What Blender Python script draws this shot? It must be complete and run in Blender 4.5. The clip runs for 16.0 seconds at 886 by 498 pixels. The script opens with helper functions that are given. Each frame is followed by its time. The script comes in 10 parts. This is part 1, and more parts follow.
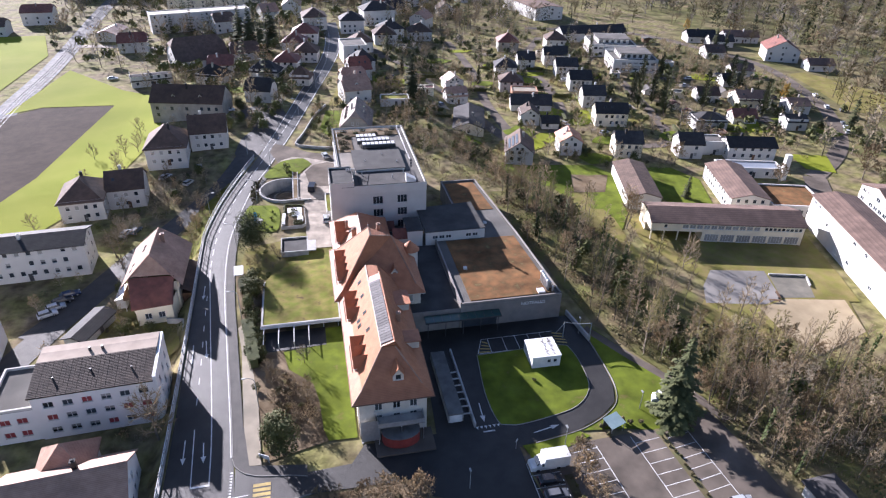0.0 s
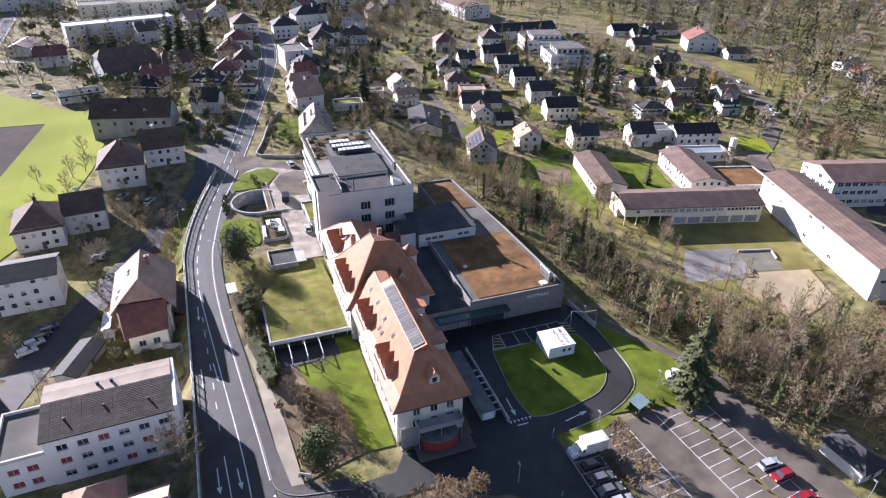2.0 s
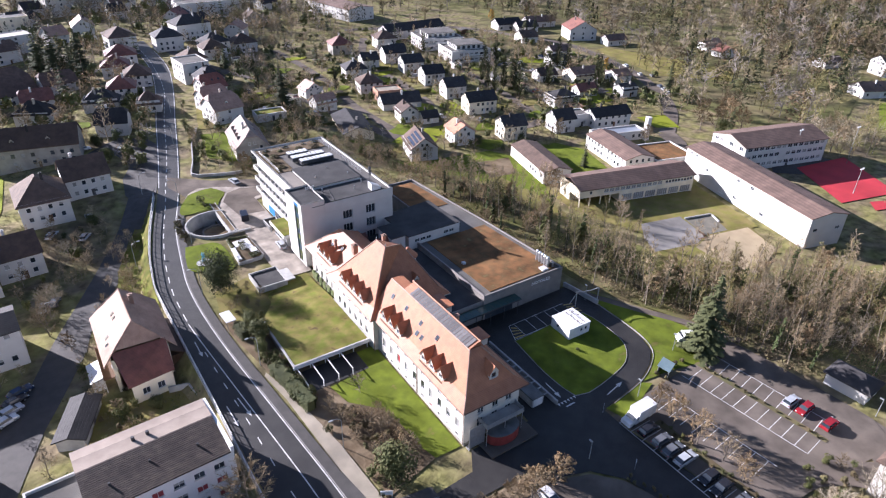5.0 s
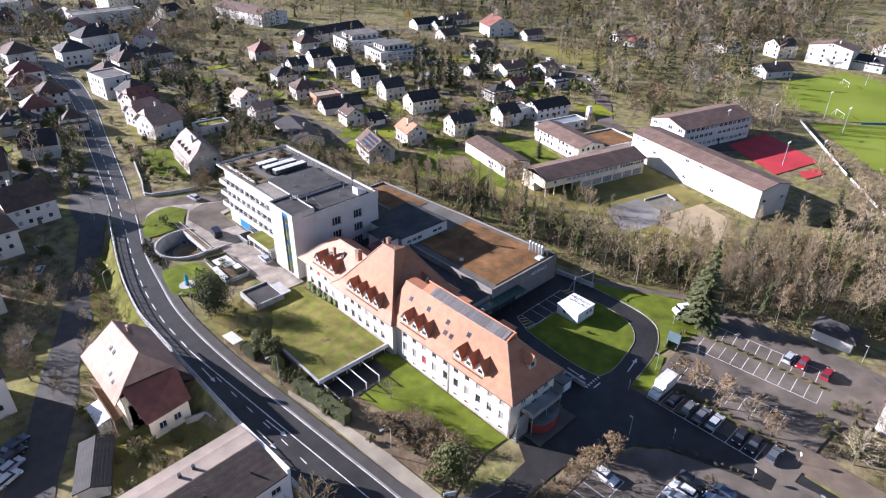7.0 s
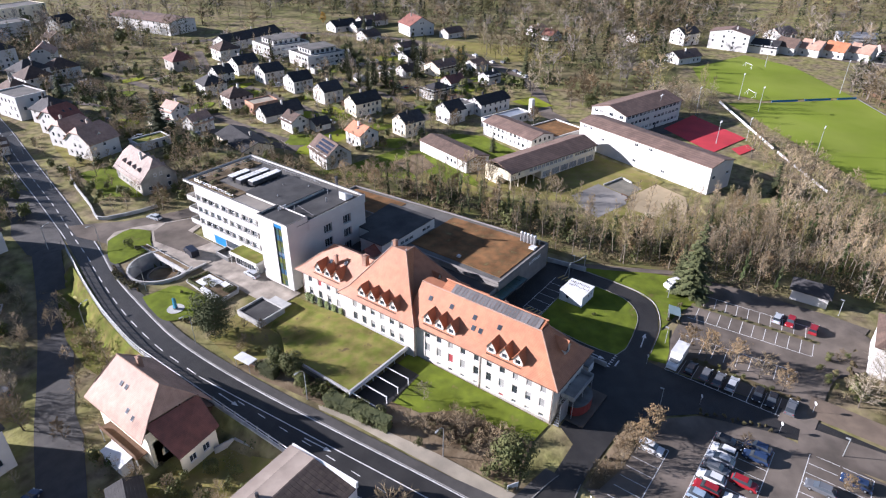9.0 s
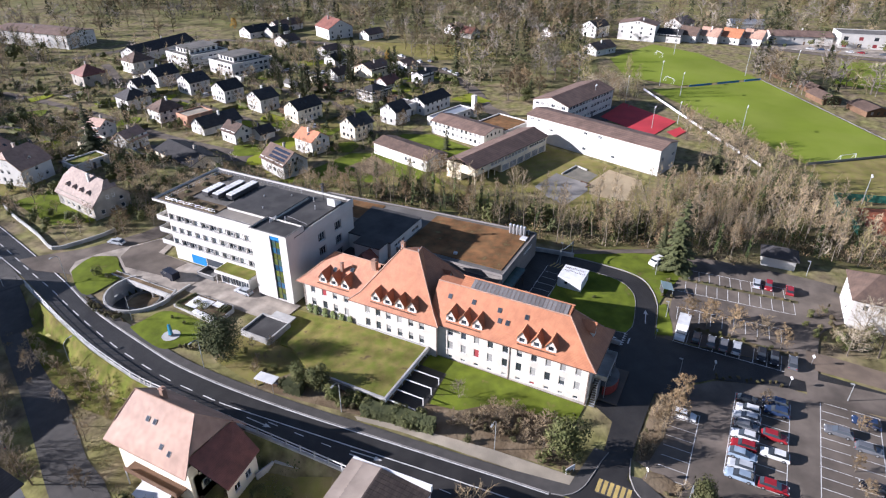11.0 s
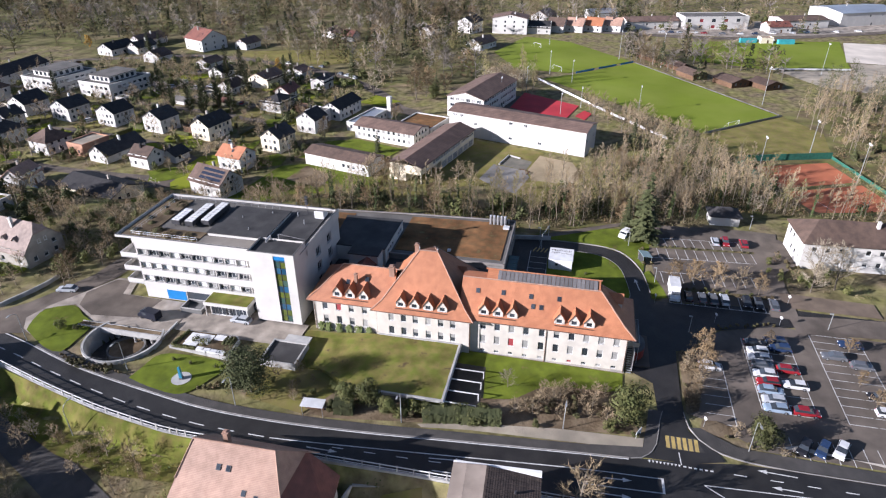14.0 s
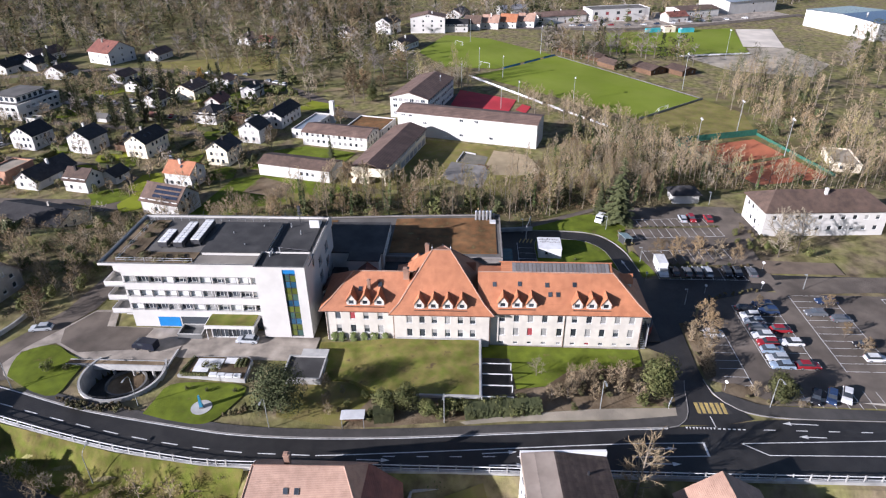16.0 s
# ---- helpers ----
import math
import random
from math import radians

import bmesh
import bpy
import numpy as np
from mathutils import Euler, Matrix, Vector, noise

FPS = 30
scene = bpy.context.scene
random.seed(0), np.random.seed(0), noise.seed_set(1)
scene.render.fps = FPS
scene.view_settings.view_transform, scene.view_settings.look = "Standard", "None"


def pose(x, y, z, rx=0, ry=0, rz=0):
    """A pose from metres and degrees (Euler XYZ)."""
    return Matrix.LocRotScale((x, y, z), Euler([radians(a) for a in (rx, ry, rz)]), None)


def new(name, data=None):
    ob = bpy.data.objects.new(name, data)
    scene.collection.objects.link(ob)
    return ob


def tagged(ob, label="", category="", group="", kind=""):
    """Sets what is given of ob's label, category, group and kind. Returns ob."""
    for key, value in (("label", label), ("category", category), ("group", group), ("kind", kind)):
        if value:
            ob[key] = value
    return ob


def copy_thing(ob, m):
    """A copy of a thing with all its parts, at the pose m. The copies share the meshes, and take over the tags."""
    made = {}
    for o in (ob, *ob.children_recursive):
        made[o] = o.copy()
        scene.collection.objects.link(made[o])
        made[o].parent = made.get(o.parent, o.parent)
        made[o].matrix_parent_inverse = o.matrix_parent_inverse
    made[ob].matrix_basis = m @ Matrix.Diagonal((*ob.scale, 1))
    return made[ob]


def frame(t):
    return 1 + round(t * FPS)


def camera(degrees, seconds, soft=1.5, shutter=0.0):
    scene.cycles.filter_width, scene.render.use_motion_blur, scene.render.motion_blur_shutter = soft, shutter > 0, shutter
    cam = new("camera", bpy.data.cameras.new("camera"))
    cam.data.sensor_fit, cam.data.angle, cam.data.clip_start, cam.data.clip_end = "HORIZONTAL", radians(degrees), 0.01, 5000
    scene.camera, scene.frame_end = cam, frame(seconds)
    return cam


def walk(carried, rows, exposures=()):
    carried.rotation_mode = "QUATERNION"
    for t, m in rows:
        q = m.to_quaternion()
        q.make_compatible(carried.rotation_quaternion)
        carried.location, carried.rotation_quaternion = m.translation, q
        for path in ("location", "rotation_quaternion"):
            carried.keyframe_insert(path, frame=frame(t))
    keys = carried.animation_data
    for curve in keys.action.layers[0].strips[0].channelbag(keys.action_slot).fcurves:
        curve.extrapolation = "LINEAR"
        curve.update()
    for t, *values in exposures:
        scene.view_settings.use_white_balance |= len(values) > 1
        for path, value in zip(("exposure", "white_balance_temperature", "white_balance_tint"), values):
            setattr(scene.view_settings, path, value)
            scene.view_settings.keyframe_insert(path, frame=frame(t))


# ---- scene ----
cam = camera(70.0, 16.0, soft=1.2)
METRES, EYE, TILT, LEAN, TURN = 165.0, 86.5, 0.0, 0.0, -12.7
ROWS = [
    (0.0, 0.0, 0.0, 0.0, 0.77, -30.96, -1.29),
    (0.5, -0.0275, -0.0003, -0.0005, -1.28, -30.89, -1.28),
    (1.0, -0.0537, 0.0004, -0.0011, -3.27, -30.83, -1.25),
    (1.5, -0.0822, 0.0021, -0.0016, -5.41, -30.77, -1.23),
    (2.0, -0.1093, 0.0048, -0.0021, -7.45, -30.7, -1.2),
    (2.5, -0.1386, 0.0089, -0.003, -9.68, -30.63, -1.18),
    (3.0, -0.1663, 0.0139, -0.0039, -11.78, -30.58, -1.15),
    (3.5, -0.1961, 0.0204, -0.0048, -14.09, -30.5, -1.14),
    (4.0, -0.2243, 0.0279, -0.006, -16.29, -30.44, -1.1),
    (6.5, -0.3723, 0.0872, -0.0116, -28.29, -30.21, -0.83),
    (7.0, -0.3997, 0.1023, -0.0129, -30.69, -30.14, -0.76),
    (7.5, -0.4281, 0.1198, -0.0143, -33.19, -30.09, -0.7),
    (8.0, -0.454, 0.137, -0.016, -35.53, -30.03, -0.64),
    (8.5, -0.481, 0.1569, -0.0172, -38.07, -29.99, -0.57),
    (9.0, -0.5056, 0.1765, -0.0186, -40.45, -29.95, -0.51),
    (11.5, -0.6192, 0.2916, -0.0236, -52.69, -29.76, -0.19),
    (12.0, -0.6384, 0.3165, -0.0244, -55.08, -29.73, -0.11),
    (12.5, -0.6575, 0.3439, -0.0253, -57.6, -29.67, -0.03),
    (13.0, -0.6745, 0.3705, -0.0257, -59.96, -29.65, 0.04),
    (13.5, -0.6913, 0.3996, -0.0262, -62.49, -29.62, 0.11),
    (14.0, -0.7057, 0.4276, -0.0265, -64.89, -29.6, 0.19),
    (14.5, -0.7199, 0.458, -0.0269, -67.42, -29.57, 0.28),
    (15.0, -0.7318, 0.4865, -0.027, -69.78, -29.58, 0.39),
    (15.5, -0.7431, 0.5177, -0.0275, -72.31, -29.59, 0.47),
    (16.0, -0.7528, 0.5475, -0.0279, -74.68, -29.58, 0.56),
]
walk(cam, [(t, pose(0, 0, EYE, TILT, LEAN, TURN) @ pose(METRES * x, METRES * y, METRES * z, 90 + pitch, roll, yaw)) for t, x, y, z, yaw, pitch, roll in ROWS],
     exposures=[(0.0, 1.85, 5700, 23), (4.0, 1.81, 5700, 23), (9.0, 1.57, 5680, 20), (12.0, 1.37, 5700, 19), (16.0, 1.18, 5700, 19)])

# ---- world and sun ----
SUN_DIR = Vector((-0.5, 0.866, 0.346)).normalized()      # towards the sun
world = bpy.data.worlds.new("sky")
scene.world = world
world.use_nodes = True
_n, _l = world.node_tree.nodes, world.node_tree.links
_sky = _n.new("ShaderNodeTexSky")
_sky.sky_type, _sky.sun_disc = 'NISHITA', False
_sky.sun_elevation, _sky.sun_rotation = math.asin(SUN_DIR.z), math.atan2(SUN_DIR.x, SUN_DIR.y)
_sky.air_density, _sky.dust_density, _sky.altitude = 0.9, 0.7, 400
_l.new(_sky.outputs[0], _n["Background"].inputs[0])
_n["Background"].inputs[1].default_value = 0.05
_sun = bpy.data.lights.new("sun", 'SUN')
_sun.energy, _sun.angle, _sun.color = 5.0, radians(0.53), (1.0, 0.935, 0.85)
sun_ob = new("sun", _sun)
sun_ob.rotation_mode = 'QUATERNION'
sun_ob.rotation_quaternion = SUN_DIR.to_track_quat('Z', 'Y')

# ---- materials ----
MATS = {}


def mat(name, a, b=None, scale=0.6, rough=0.85, bump=0.0, bscale=8.0, metal=0.0, rand=0.0, grime=0.18, gscale=0.08,
        rows=0.0, spec=0.3, c=None, cpos=0.62):
    """A node material: two colours mixed by noise, a coarser stain, optional rows by height, relief, and variation per object."""
    if name in MATS:
        return MATS[name]
    m = bpy.data.materials.new(name)
    MATS[name] = m
    m.use_nodes = True
    n, l = m.node_tree.nodes, m.node_tree.links
    p = n["Principled BSDF"]
    p.inputs["Roughness"].default_value = rough
    p.inputs["Metallic"].default_value = metal
    p.inputs["Specular IOR Level"].default_value = spec
    geo = n.new("ShaderNodeNewGeometry")
    b = b or tuple(v * 0.8 for v in a)
    t1 = n.new("ShaderNodeTexNoise")
    t1.inputs["Scale"].default_value, t1.inputs["Detail"].default_value = scale, 6
    l.new(geo.outputs["Position"], t1.inputs["Vector"])
    r1 = n.new("ShaderNodeValToRGB")
    r1.color_ramp.elements[0].position, r1.color_ramp.elements[1].position = 0.36, 0.64
    r1.color_ramp.elements[0].color, r1.color_ramp.elements[1].color = (*a, 1), (*b, 1)
    if c:
        e = r1.color_ramp.elements.new(cpos + 0.1)
        e.color = (*c, 1)
    l.new(t1.outputs["Fac"], r1.inputs["Fac"])
    t2 = n.new("ShaderNodeTexNoise")
    t2.inputs["Scale"].default_value, t2.inputs["Detail"].default_value = gscale, 8
    l.new(geo.outputs["Position"], t2.inputs["Vector"])
    mr = n.new("ShaderNodeMapRange")
    mr.inputs["From Min"].default_value, mr.inputs["From Max"].default_value = 0.3, 0.7
    mr.inputs["To Min"].default_value, mr.inputs["To Max"].default_value = 1 - grime, 1 + grime
    l.new(t2.outputs["Fac"], mr.inputs["Value"])
    hsv = n.new("ShaderNodeHueSaturation")
    l.new(r1.outputs["Color"], hsv.inputs["Color"])
    val = mr.outputs["Result"]
    if rand:
        oi = n.new("ShaderNodeObjectInfo")
        m2 = n.new("ShaderNodeMapRange")
        m2.inputs["To Min"].default_value, m2.inputs["To Max"].default_value = 1 - rand, 1 + rand
        l.new(oi.outputs["Random"], m2.inputs["Value"])
        mu = n.new("ShaderNodeMath")
        mu.operation = 'MULTIPLY'
        l.new(val, mu.inputs[0])
        l.new(m2.outputs["Result"], mu.inputs[1])
        val = mu.outputs[0]
    l.new(val, hsv.inputs["Value"])
    l.new(hsv.outputs["Color"], p.inputs["Base Color"])
    h = None
    if rows:
        w = n.new("ShaderNodeTexWave")
        w.wave_type, w.bands_direction, w.wave_profile = 'BANDS', 'Z', 'SAW'
        w.inputs["Scale"].default_value = 0.314 / rows * 1.0
        w.inputs["Distortion"].default_value = 0.4
        w.inputs["Detail Scale"].default_value = 3.0
        l.new(geo.outputs["Position"], w.inputs["Vector"])
        h = w.outputs["Fac"]
        mx = n.new("ShaderNodeMix")
        mx.data_type, mx.blend_type = 'RGBA', 'MULTIPLY'
        mx.inputs["Factor"].default_value = 0.28
        l.new(hsv.outputs["Color"], mx.inputs["A"])
        l.new(h, mx.inputs["B"])
        l.new(mx.outputs["Result"], p.inputs["Base Color"])
    if bump:
        t3 = n.new("ShaderNodeTexNoise")
        t3.inputs["Scale"].default_value, t3.inputs["Detail"].default_value = bscale, 5
        l.new(geo.outputs["Position"], t3.inputs["Vector"])
        bp = n.new("ShaderNodeBump")
        bp.inputs["Strength"].default_value, bp.inputs["Distance"].default_value = bump, 0.15
        l.new(t3.outputs["Fac"], bp.inputs["Height"])
        if h:
            b2 = n.new("ShaderNodeBump")
            b2.inputs["Strength"].default_value, b2.inputs["Distance"].default_value = 0.6, 0.06
            l.new(h, b2.inputs["Height"])
            l.new(bp.outputs["Normal"], b2.inputs["Normal"])
            bp = b2
        l.new(bp.outputs["Normal"], p.inputs["Normal"])
    return m


ASPHALT = mat("asphalt", (0.054, 0.050, 0.046), (0.072, 0.066, 0.060), 0.5, 0.75, 0.3, 20, spec=0.3, grime=0.22, gscale=0.05)
ASPHALT_NEW = mat("asphalt_new", (0.0172, 0.0160, 0.0150), (0.0275, 0.0255, 0.0235), 0.4, 0.58, 0.25, 20, spec=0.4, grime=0.28, gscale=0.09)
ASPHALT_OLD = mat("asphalt_old", (0.150, 0.124, 0.101), (0.102, 0.086, 0.071), 0.25, 0.95, 0.3, 15, spec=0.1, grime=0.25, gscale=0.1)
PAVING = mat("paving", (0.345, 0.300, 0.248), (0.240, 0.208, 0.172), 0.22, 0.9, 0.2, 12, grime=0.34, gscale=0.3, c=(0.135, 0.118, 0.098), spec=0.15)
GRAVEL = mat("gravel", (0.36, 0.31, 0.235), (0.27, 0.235, 0.18), 0.25, 0.95, 0.5, 6, grime=0.2)
SAND = mat("sand", (0.56, 0.50, 0.42), (0.47, 0.42, 0.35), 0.1, 0.95, 0.3, 4)
CONCRETE = mat("concrete", (0.40, 0.39, 0.365), (0.30, 0.295, 0.28), 0.5, 0.9, 0.3, 6, grime=0.25, gscale=0.2)
KERB_STONE = mat("kerb_stone", (0.27, 0.255, 0.235), (0.20, 0.19, 0.175), 0.6, 0.9, 0.3, 6, grime=0.3, gscale=0.3)
CONCRETE_DARK = mat("concrete_dark", (0.15, 0.148, 0.14), (0.10, 0.098, 0.094), 0.5, 0.9, 0.3, 6, grime=0.25, gscale=0.2)
PAINT = mat("road_paint", (0.66, 0.65, 0.62), (0.46, 0.455, 0.44), 1.5, 0.7, 0.1, grime=0.15, gscale=0.4)
PAINT_Y = mat("road_paint_yellow", (0.48, 0.35, 0.11), (0.34, 0.26, 0.10), 1.5, 0.7, 0.1, gscale=0.5)
GROUND = mat("ground_soil", (0.175, 0.165, 0.062), (0.172, 0.136, 0.084), 0.13, 0.95, 0.8, 1.5, grime=0.5, gscale=0.35, c=(0.115, 0.094, 0.066), spec=0.06)
LITTER = mat("leaf_litter", (0.175, 0.135, 0.088), (0.112, 0.080, 0.048), 0.25, 0.95, 0.9, 1.8, grime=0.45, gscale=0.12, c=(0.105, 0.105, 0.036), spec=0.06)
LAWN = mat("lawn", (0.126, 0.156, 0.018), (0.094, 0.118, 0.017), 0.45, 0.95, 0.4, 8, grime=0.32, gscale=0.18, spec=0.06, c=(0.132, 0.118, 0.036))
LAWN_DRY = mat("lawn_dry", (0.170, 0.160, 0.044), (0.195, 0.158, 0.064), 0.35, 0.95, 0.5, 5, grime=0.25, gscale=0.15, spec=0.06)
MEADOW = mat("meadow", (0.185, 0.212, 0.018), (0.200, 0.216, 0.026), 0.06, 0.95, 0.4, 3, grime=0.15, gscale=0.03, spec=0.06)
PITCH = mat("pitch_grass", (0.150, 0.192, 0.022), (0.170, 0.205, 0.032), 0.05, 0.95, 0.3, 3, grime=0.14, gscale=0.03, spec=0.06)
PLOUGH = mat("ploughed_soil", (0.060, 0.045, 0.036), (0.046, 0.035, 0.029), 0.4, 0.95, 0.9, 2.5, spec=0.06)
CLAY = mat("clay_court", (0.42, 0.135, 0.062), (0.36, 0.115, 0.055), 0.2, 0.95, 0.2, 5)
RED_COURT = mat("red_court", (0.42, 0.035, 0.042), (0.36, 0.03, 0.04), 0.2, 0.8, 0.1, 5)
SEDUM = mat("sedum_roof", (0.195, 0.098, 0.042), (0.128, 0.078, 0.036), 0.5, 0.95, 0.5, 6, grime=0.38, gscale=0.2, spec=0.1, c=(0.175, 0.140, 0.062))
GREENROOF = mat("green_roof", (0.128, 0.142, 0.028), (0.178, 0.150, 0.050), 0.45, 0.95, 0.45, 7, grime=0.4, gscale=0.22, spec=0.06, c=(0.100, 0.074, 0.040))
ROOF_FELT = mat("roof_felt", (0.038, 0.037, 0.037), (0.055, 0.053, 0.051), 0.3, 0.85, 0.2, 8, grime=0.3, gscale=0.2)
ROOF_GRAVEL = mat("roof_gravel", (0.135, 0.125, 0.112), (0.095, 0.09, 0.082), 0.4, 0.95, 0.5, 8, grime=0.3, gscale=0.2)
WHITE = mat("white_render", (0.535, 0.515, 0.48), (0.50, 0.48, 0.447), 0.4, 0.9, 0.1, 8, grime=0.05, gscale=0.25, rand=0.05)
CREAM = mat("cream_render", (0.74, 0.66, 0.50), (0.66, 0.59, 0.45), 0.4, 0.9, 0.1, 8, grime=0.09, gscale=0.25, rand=0.08)
OLDWALL = mat("old_render", (0.545, 0.505, 0.44), (0.475, 0.44, 0.385), 0.5, 0.9, 0.1, 8, grime=0.09, gscale=0.3)
GREYWALL = mat("grey_cladding", (0.25, 0.225, 0.205), (0.20, 0.185, 0.17), 0.6, 0.8, 0.15, 6)
STONEWALL = mat("grey_stone", (0.36, 0.33, 0.285), (0.27, 0.25, 0.22), 0.5, 0.9, 0.5, 4)
WOODWALL = mat("wood_wall", (0.13, 0.075, 0.042), (0.095, 0.055, 0.032), 0.8, 0.85, 0.2, 8)
TILE_OR = mat("tiles_orange", (0.45, 0.182, 0.086), (0.365, 0.142, 0.066), 0.7, 0.6, 0.25, 9, grime=0.14, gscale=0.15, rows=0.16, spec=0.45)
TILE_RED = mat("tiles_red", (0.225, 0.085, 0.058), (0.155, 0.060, 0.043), 0.7, 0.65, 0.25, 9, grime=0.22, gscale=0.2, rows=0.16, spec=0.4)
TILE_PINK = mat("tiles_weathered", (0.415, 0.262, 0.190), (0.335, 0.205, 0.146), 0.9, 0.64, 0.25, 9, grime=0.2, gscale=0.2, rows=0.16, spec=0.42)
TILE_BROWN = mat("tiles_brown", (0.125, 0.083, 0.062), (0.088, 0.060, 0.047), 0.7, 0.85, 0.25, 9, grime=0.2, gscale=0.2, rows=0.16, rand=0.25)
TILE_DARK = mat("tiles_dark", (0.045, 0.042, 0.042), (0.032, 0.030, 0.031), 0.7, 0.8, 0.25, 9, grime=0.2, gscale=0.2, rows=0.16, rand=0.3)
TILE_GREY = mat("fibre_cement_roof", (0.185, 0.122, 0.095), (0.138, 0.092, 0.073), 0.4, 0.85, 0.2, 9, grime=0.2, gscale=0.15, rows=0.25)
GLASS = mat("window_glass", (0.030, 0.036, 0.044), (0.045, 0.052, 0.060), 0.2, 0.06, spec=0.7, grime=0.3, rand=0.4)
BLUE_GLASS = mat("blue_glass", (0.02, 0.075, 0.14), (0.018, 0.06, 0.11), 0.3, 0.08, spec=0.7, rand=0.4)
LIME_GLASS = mat("lime_glass", (0.095, 0.110, 0.020), (0.060, 0.080, 0.02), 0.6, 0.25, spec=0.4, rand=0.25)
TEAL_GLASS = mat("canopy_glass", (0.035, 0.075, 0.072), (0.05, 0.085, 0.065), 1.2, 0.2, spec=0.4)
# WHITE made brighter for two houses, putting light into their shaded fronts
WHITE_LIFTED = mat("fresh_white_paint", (0.72, 0.71, 0.69), (0.66, 0.65, 0.63), 0.5, 0.9, 0.1, 8, grime=0.06, gscale=0.25)
FRAME_W = mat("white_frame", (0.66, 0.66, 0.64), rough=0.5, grime=0.05)
SHUTTER = mat("grey_blind", (0.30, 0.295, 0.275), (0.23, 0.225, 0.215), 2, 0.6, rand=0.2)
SHUTTER_RED = mat("red_blind", (0.27, 0.045, 0.05), (0.22, 0.04, 0.045), 2, 0.6, rand=0.15)
BLUE_PANEL = mat("blue_panel", (0.02, 0.18, 0.45), (0.02, 0.16, 0.40), 1, 0.4)
METAL = mat("galvanised_metal", (0.52, 0.53, 0.54), (0.44, 0.45, 0.46), 2, 0.4, metal=0.7)
METAL_DARK = mat("dark_metal", (0.075, 0.075, 0.08), (0.055, 0.055, 0.06), 2, 0.5, metal=0.4)
MAST = mat("grey_mast_paint", (0.36, 0.37, 0.36), rough=0.5, metal=0.3)
PV = mat("solar_panel", (0.030, 0.036, 0.055), (0.022, 0.028, 0.045), 3, 0.15, spec=0.6)
# solar strip grey with reflected sky put into the colour; mullion panels share it
PV_GREY = mat("solar_thermal_panel", (0.15, 0.14, 0.138), (0.115, 0.108, 0.106), 3, 0.75, spec=0.12, rand=0.2)
COPPER = mat("brown_sheet_metal", (0.16, 0.085, 0.055), (0.12, 0.065, 0.045), 1, 0.5, metal=0.3)
BRICKRED = mat("red_panel", (0.24, 0.045, 0.038), (0.20, 0.038, 0.032), 1, 0.6)
BARK = mat("bark", (0.185, 0.155, 0.115), (0.115, 0.095, 0.072), 1.2, 0.95, rand=0.35)
TWIG_MOSS = mat("mossy_twigs", (0.235, 0.205, 0.088), (0.165, 0.142, 0.062), 0.3, 0.95, rand=0.3, grime=0.3, spec=0.06)
TWIG = mat("twigs", (0.315, 0.246, 0.152), (0.20, 0.154, 0.094), 0.3, 0.95, rand=0.35, grime=0.3, spec=0.06)
TWIG_PALE = mat("twigs_pale", (0.36, 0.305, 0.22), (0.27, 0.23, 0.165), 0.3, 0.95, rand=0.25, grime=0.3, spec=0.06)
LEAF_BROWN = mat("dry_leaves", (0.20, 0.135, 0.068), (0.14, 0.096, 0.05), 0.8, 0.9, rand=0.3)
# grey twigs for far trees, paled so distance haze sits in the colour
TWIG_HAZE = mat("grey_twigs", (0.37, 0.325, 0.285), (0.26, 0.225, 0.195), 0.3, 0.95, rand=0.3, grime=0.3, spec=0.06)
LEAF_YELLOW = mat("yellow_leaves", (0.42, 0.27, 0.045), (0.32, 0.19, 0.04), 0.8, 0.9, rand=0.2)
IVY = mat("ivy_leaves", (0.062, 0.085, 0.024), (0.045, 0.062, 0.018), 0.8, 0.8, rand=0.3)
NEEDLE = mat("conifer_needles", (0.072, 0.078, 0.030), (0.050, 0.057, 0.023), 0.6, 0.9, rand=0.3)
ROUGH_GRASS = mat("rough_grass", (0.098, 0.112, 0.020), (0.128, 0.108, 0.036), 0.45, 0.95, 0.5, 6, grime=0.45, gscale=0.25, spec=0.06, c=(0.082, 0.060, 0.034))
EVERGREEN = mat("evergreen_leaves", (0.066, 0.076, 0.022), (0.092, 0.090, 0.028), 0.8, 0.8, rand=0.3)
SHRUB = mat("shrub_leaves", (0.090, 0.088, 0.036), (0.115, 0.085, 0.045), 0.5, 0.9, rand=0.35, grime=0.3)
RUBBER = mat("tyre_rubber", (0.025, 0.025, 0.026), rough=0.8)
LAMPGLASS = mat("lamp_glass", (0.75, 0.75, 0.72), rough=0.2)
BOARD_W = mat("white_board", (0.66, 0.66, 0.65), rough=0.5)
TURQ = mat("turquoise_paint", (0.06, 0.36, 0.40), rough=0.5)
NET = mat("green_mesh", (0.03, 0.13, 0.09), (0.025, 0.10, 0.07), 1, 0.8)


# ---- terrain ----
def sm(a, b, v):
    u = min(1, max(0, (v - a) / (b - a)))
    return u * u * (3 - 2 * u)


def lerp(pts, v):
    if v <= pts[0][0]:
        return pts[0][1]
    for (a, p), (b, q) in zip(pts, pts[1:]):
        if v <= b:
            return p + (q - p) * (v - a) / (b - a)
    return pts[-1][1]


WALLX = [(40, -30.2), (110, -30.8), (155, -31.7), (163, -31.4), (175, -29.5), (201, -23.2), (217, -19.2), (251, -11.7), (290, -4.7), (340, 4.3), (390, 9.3)]


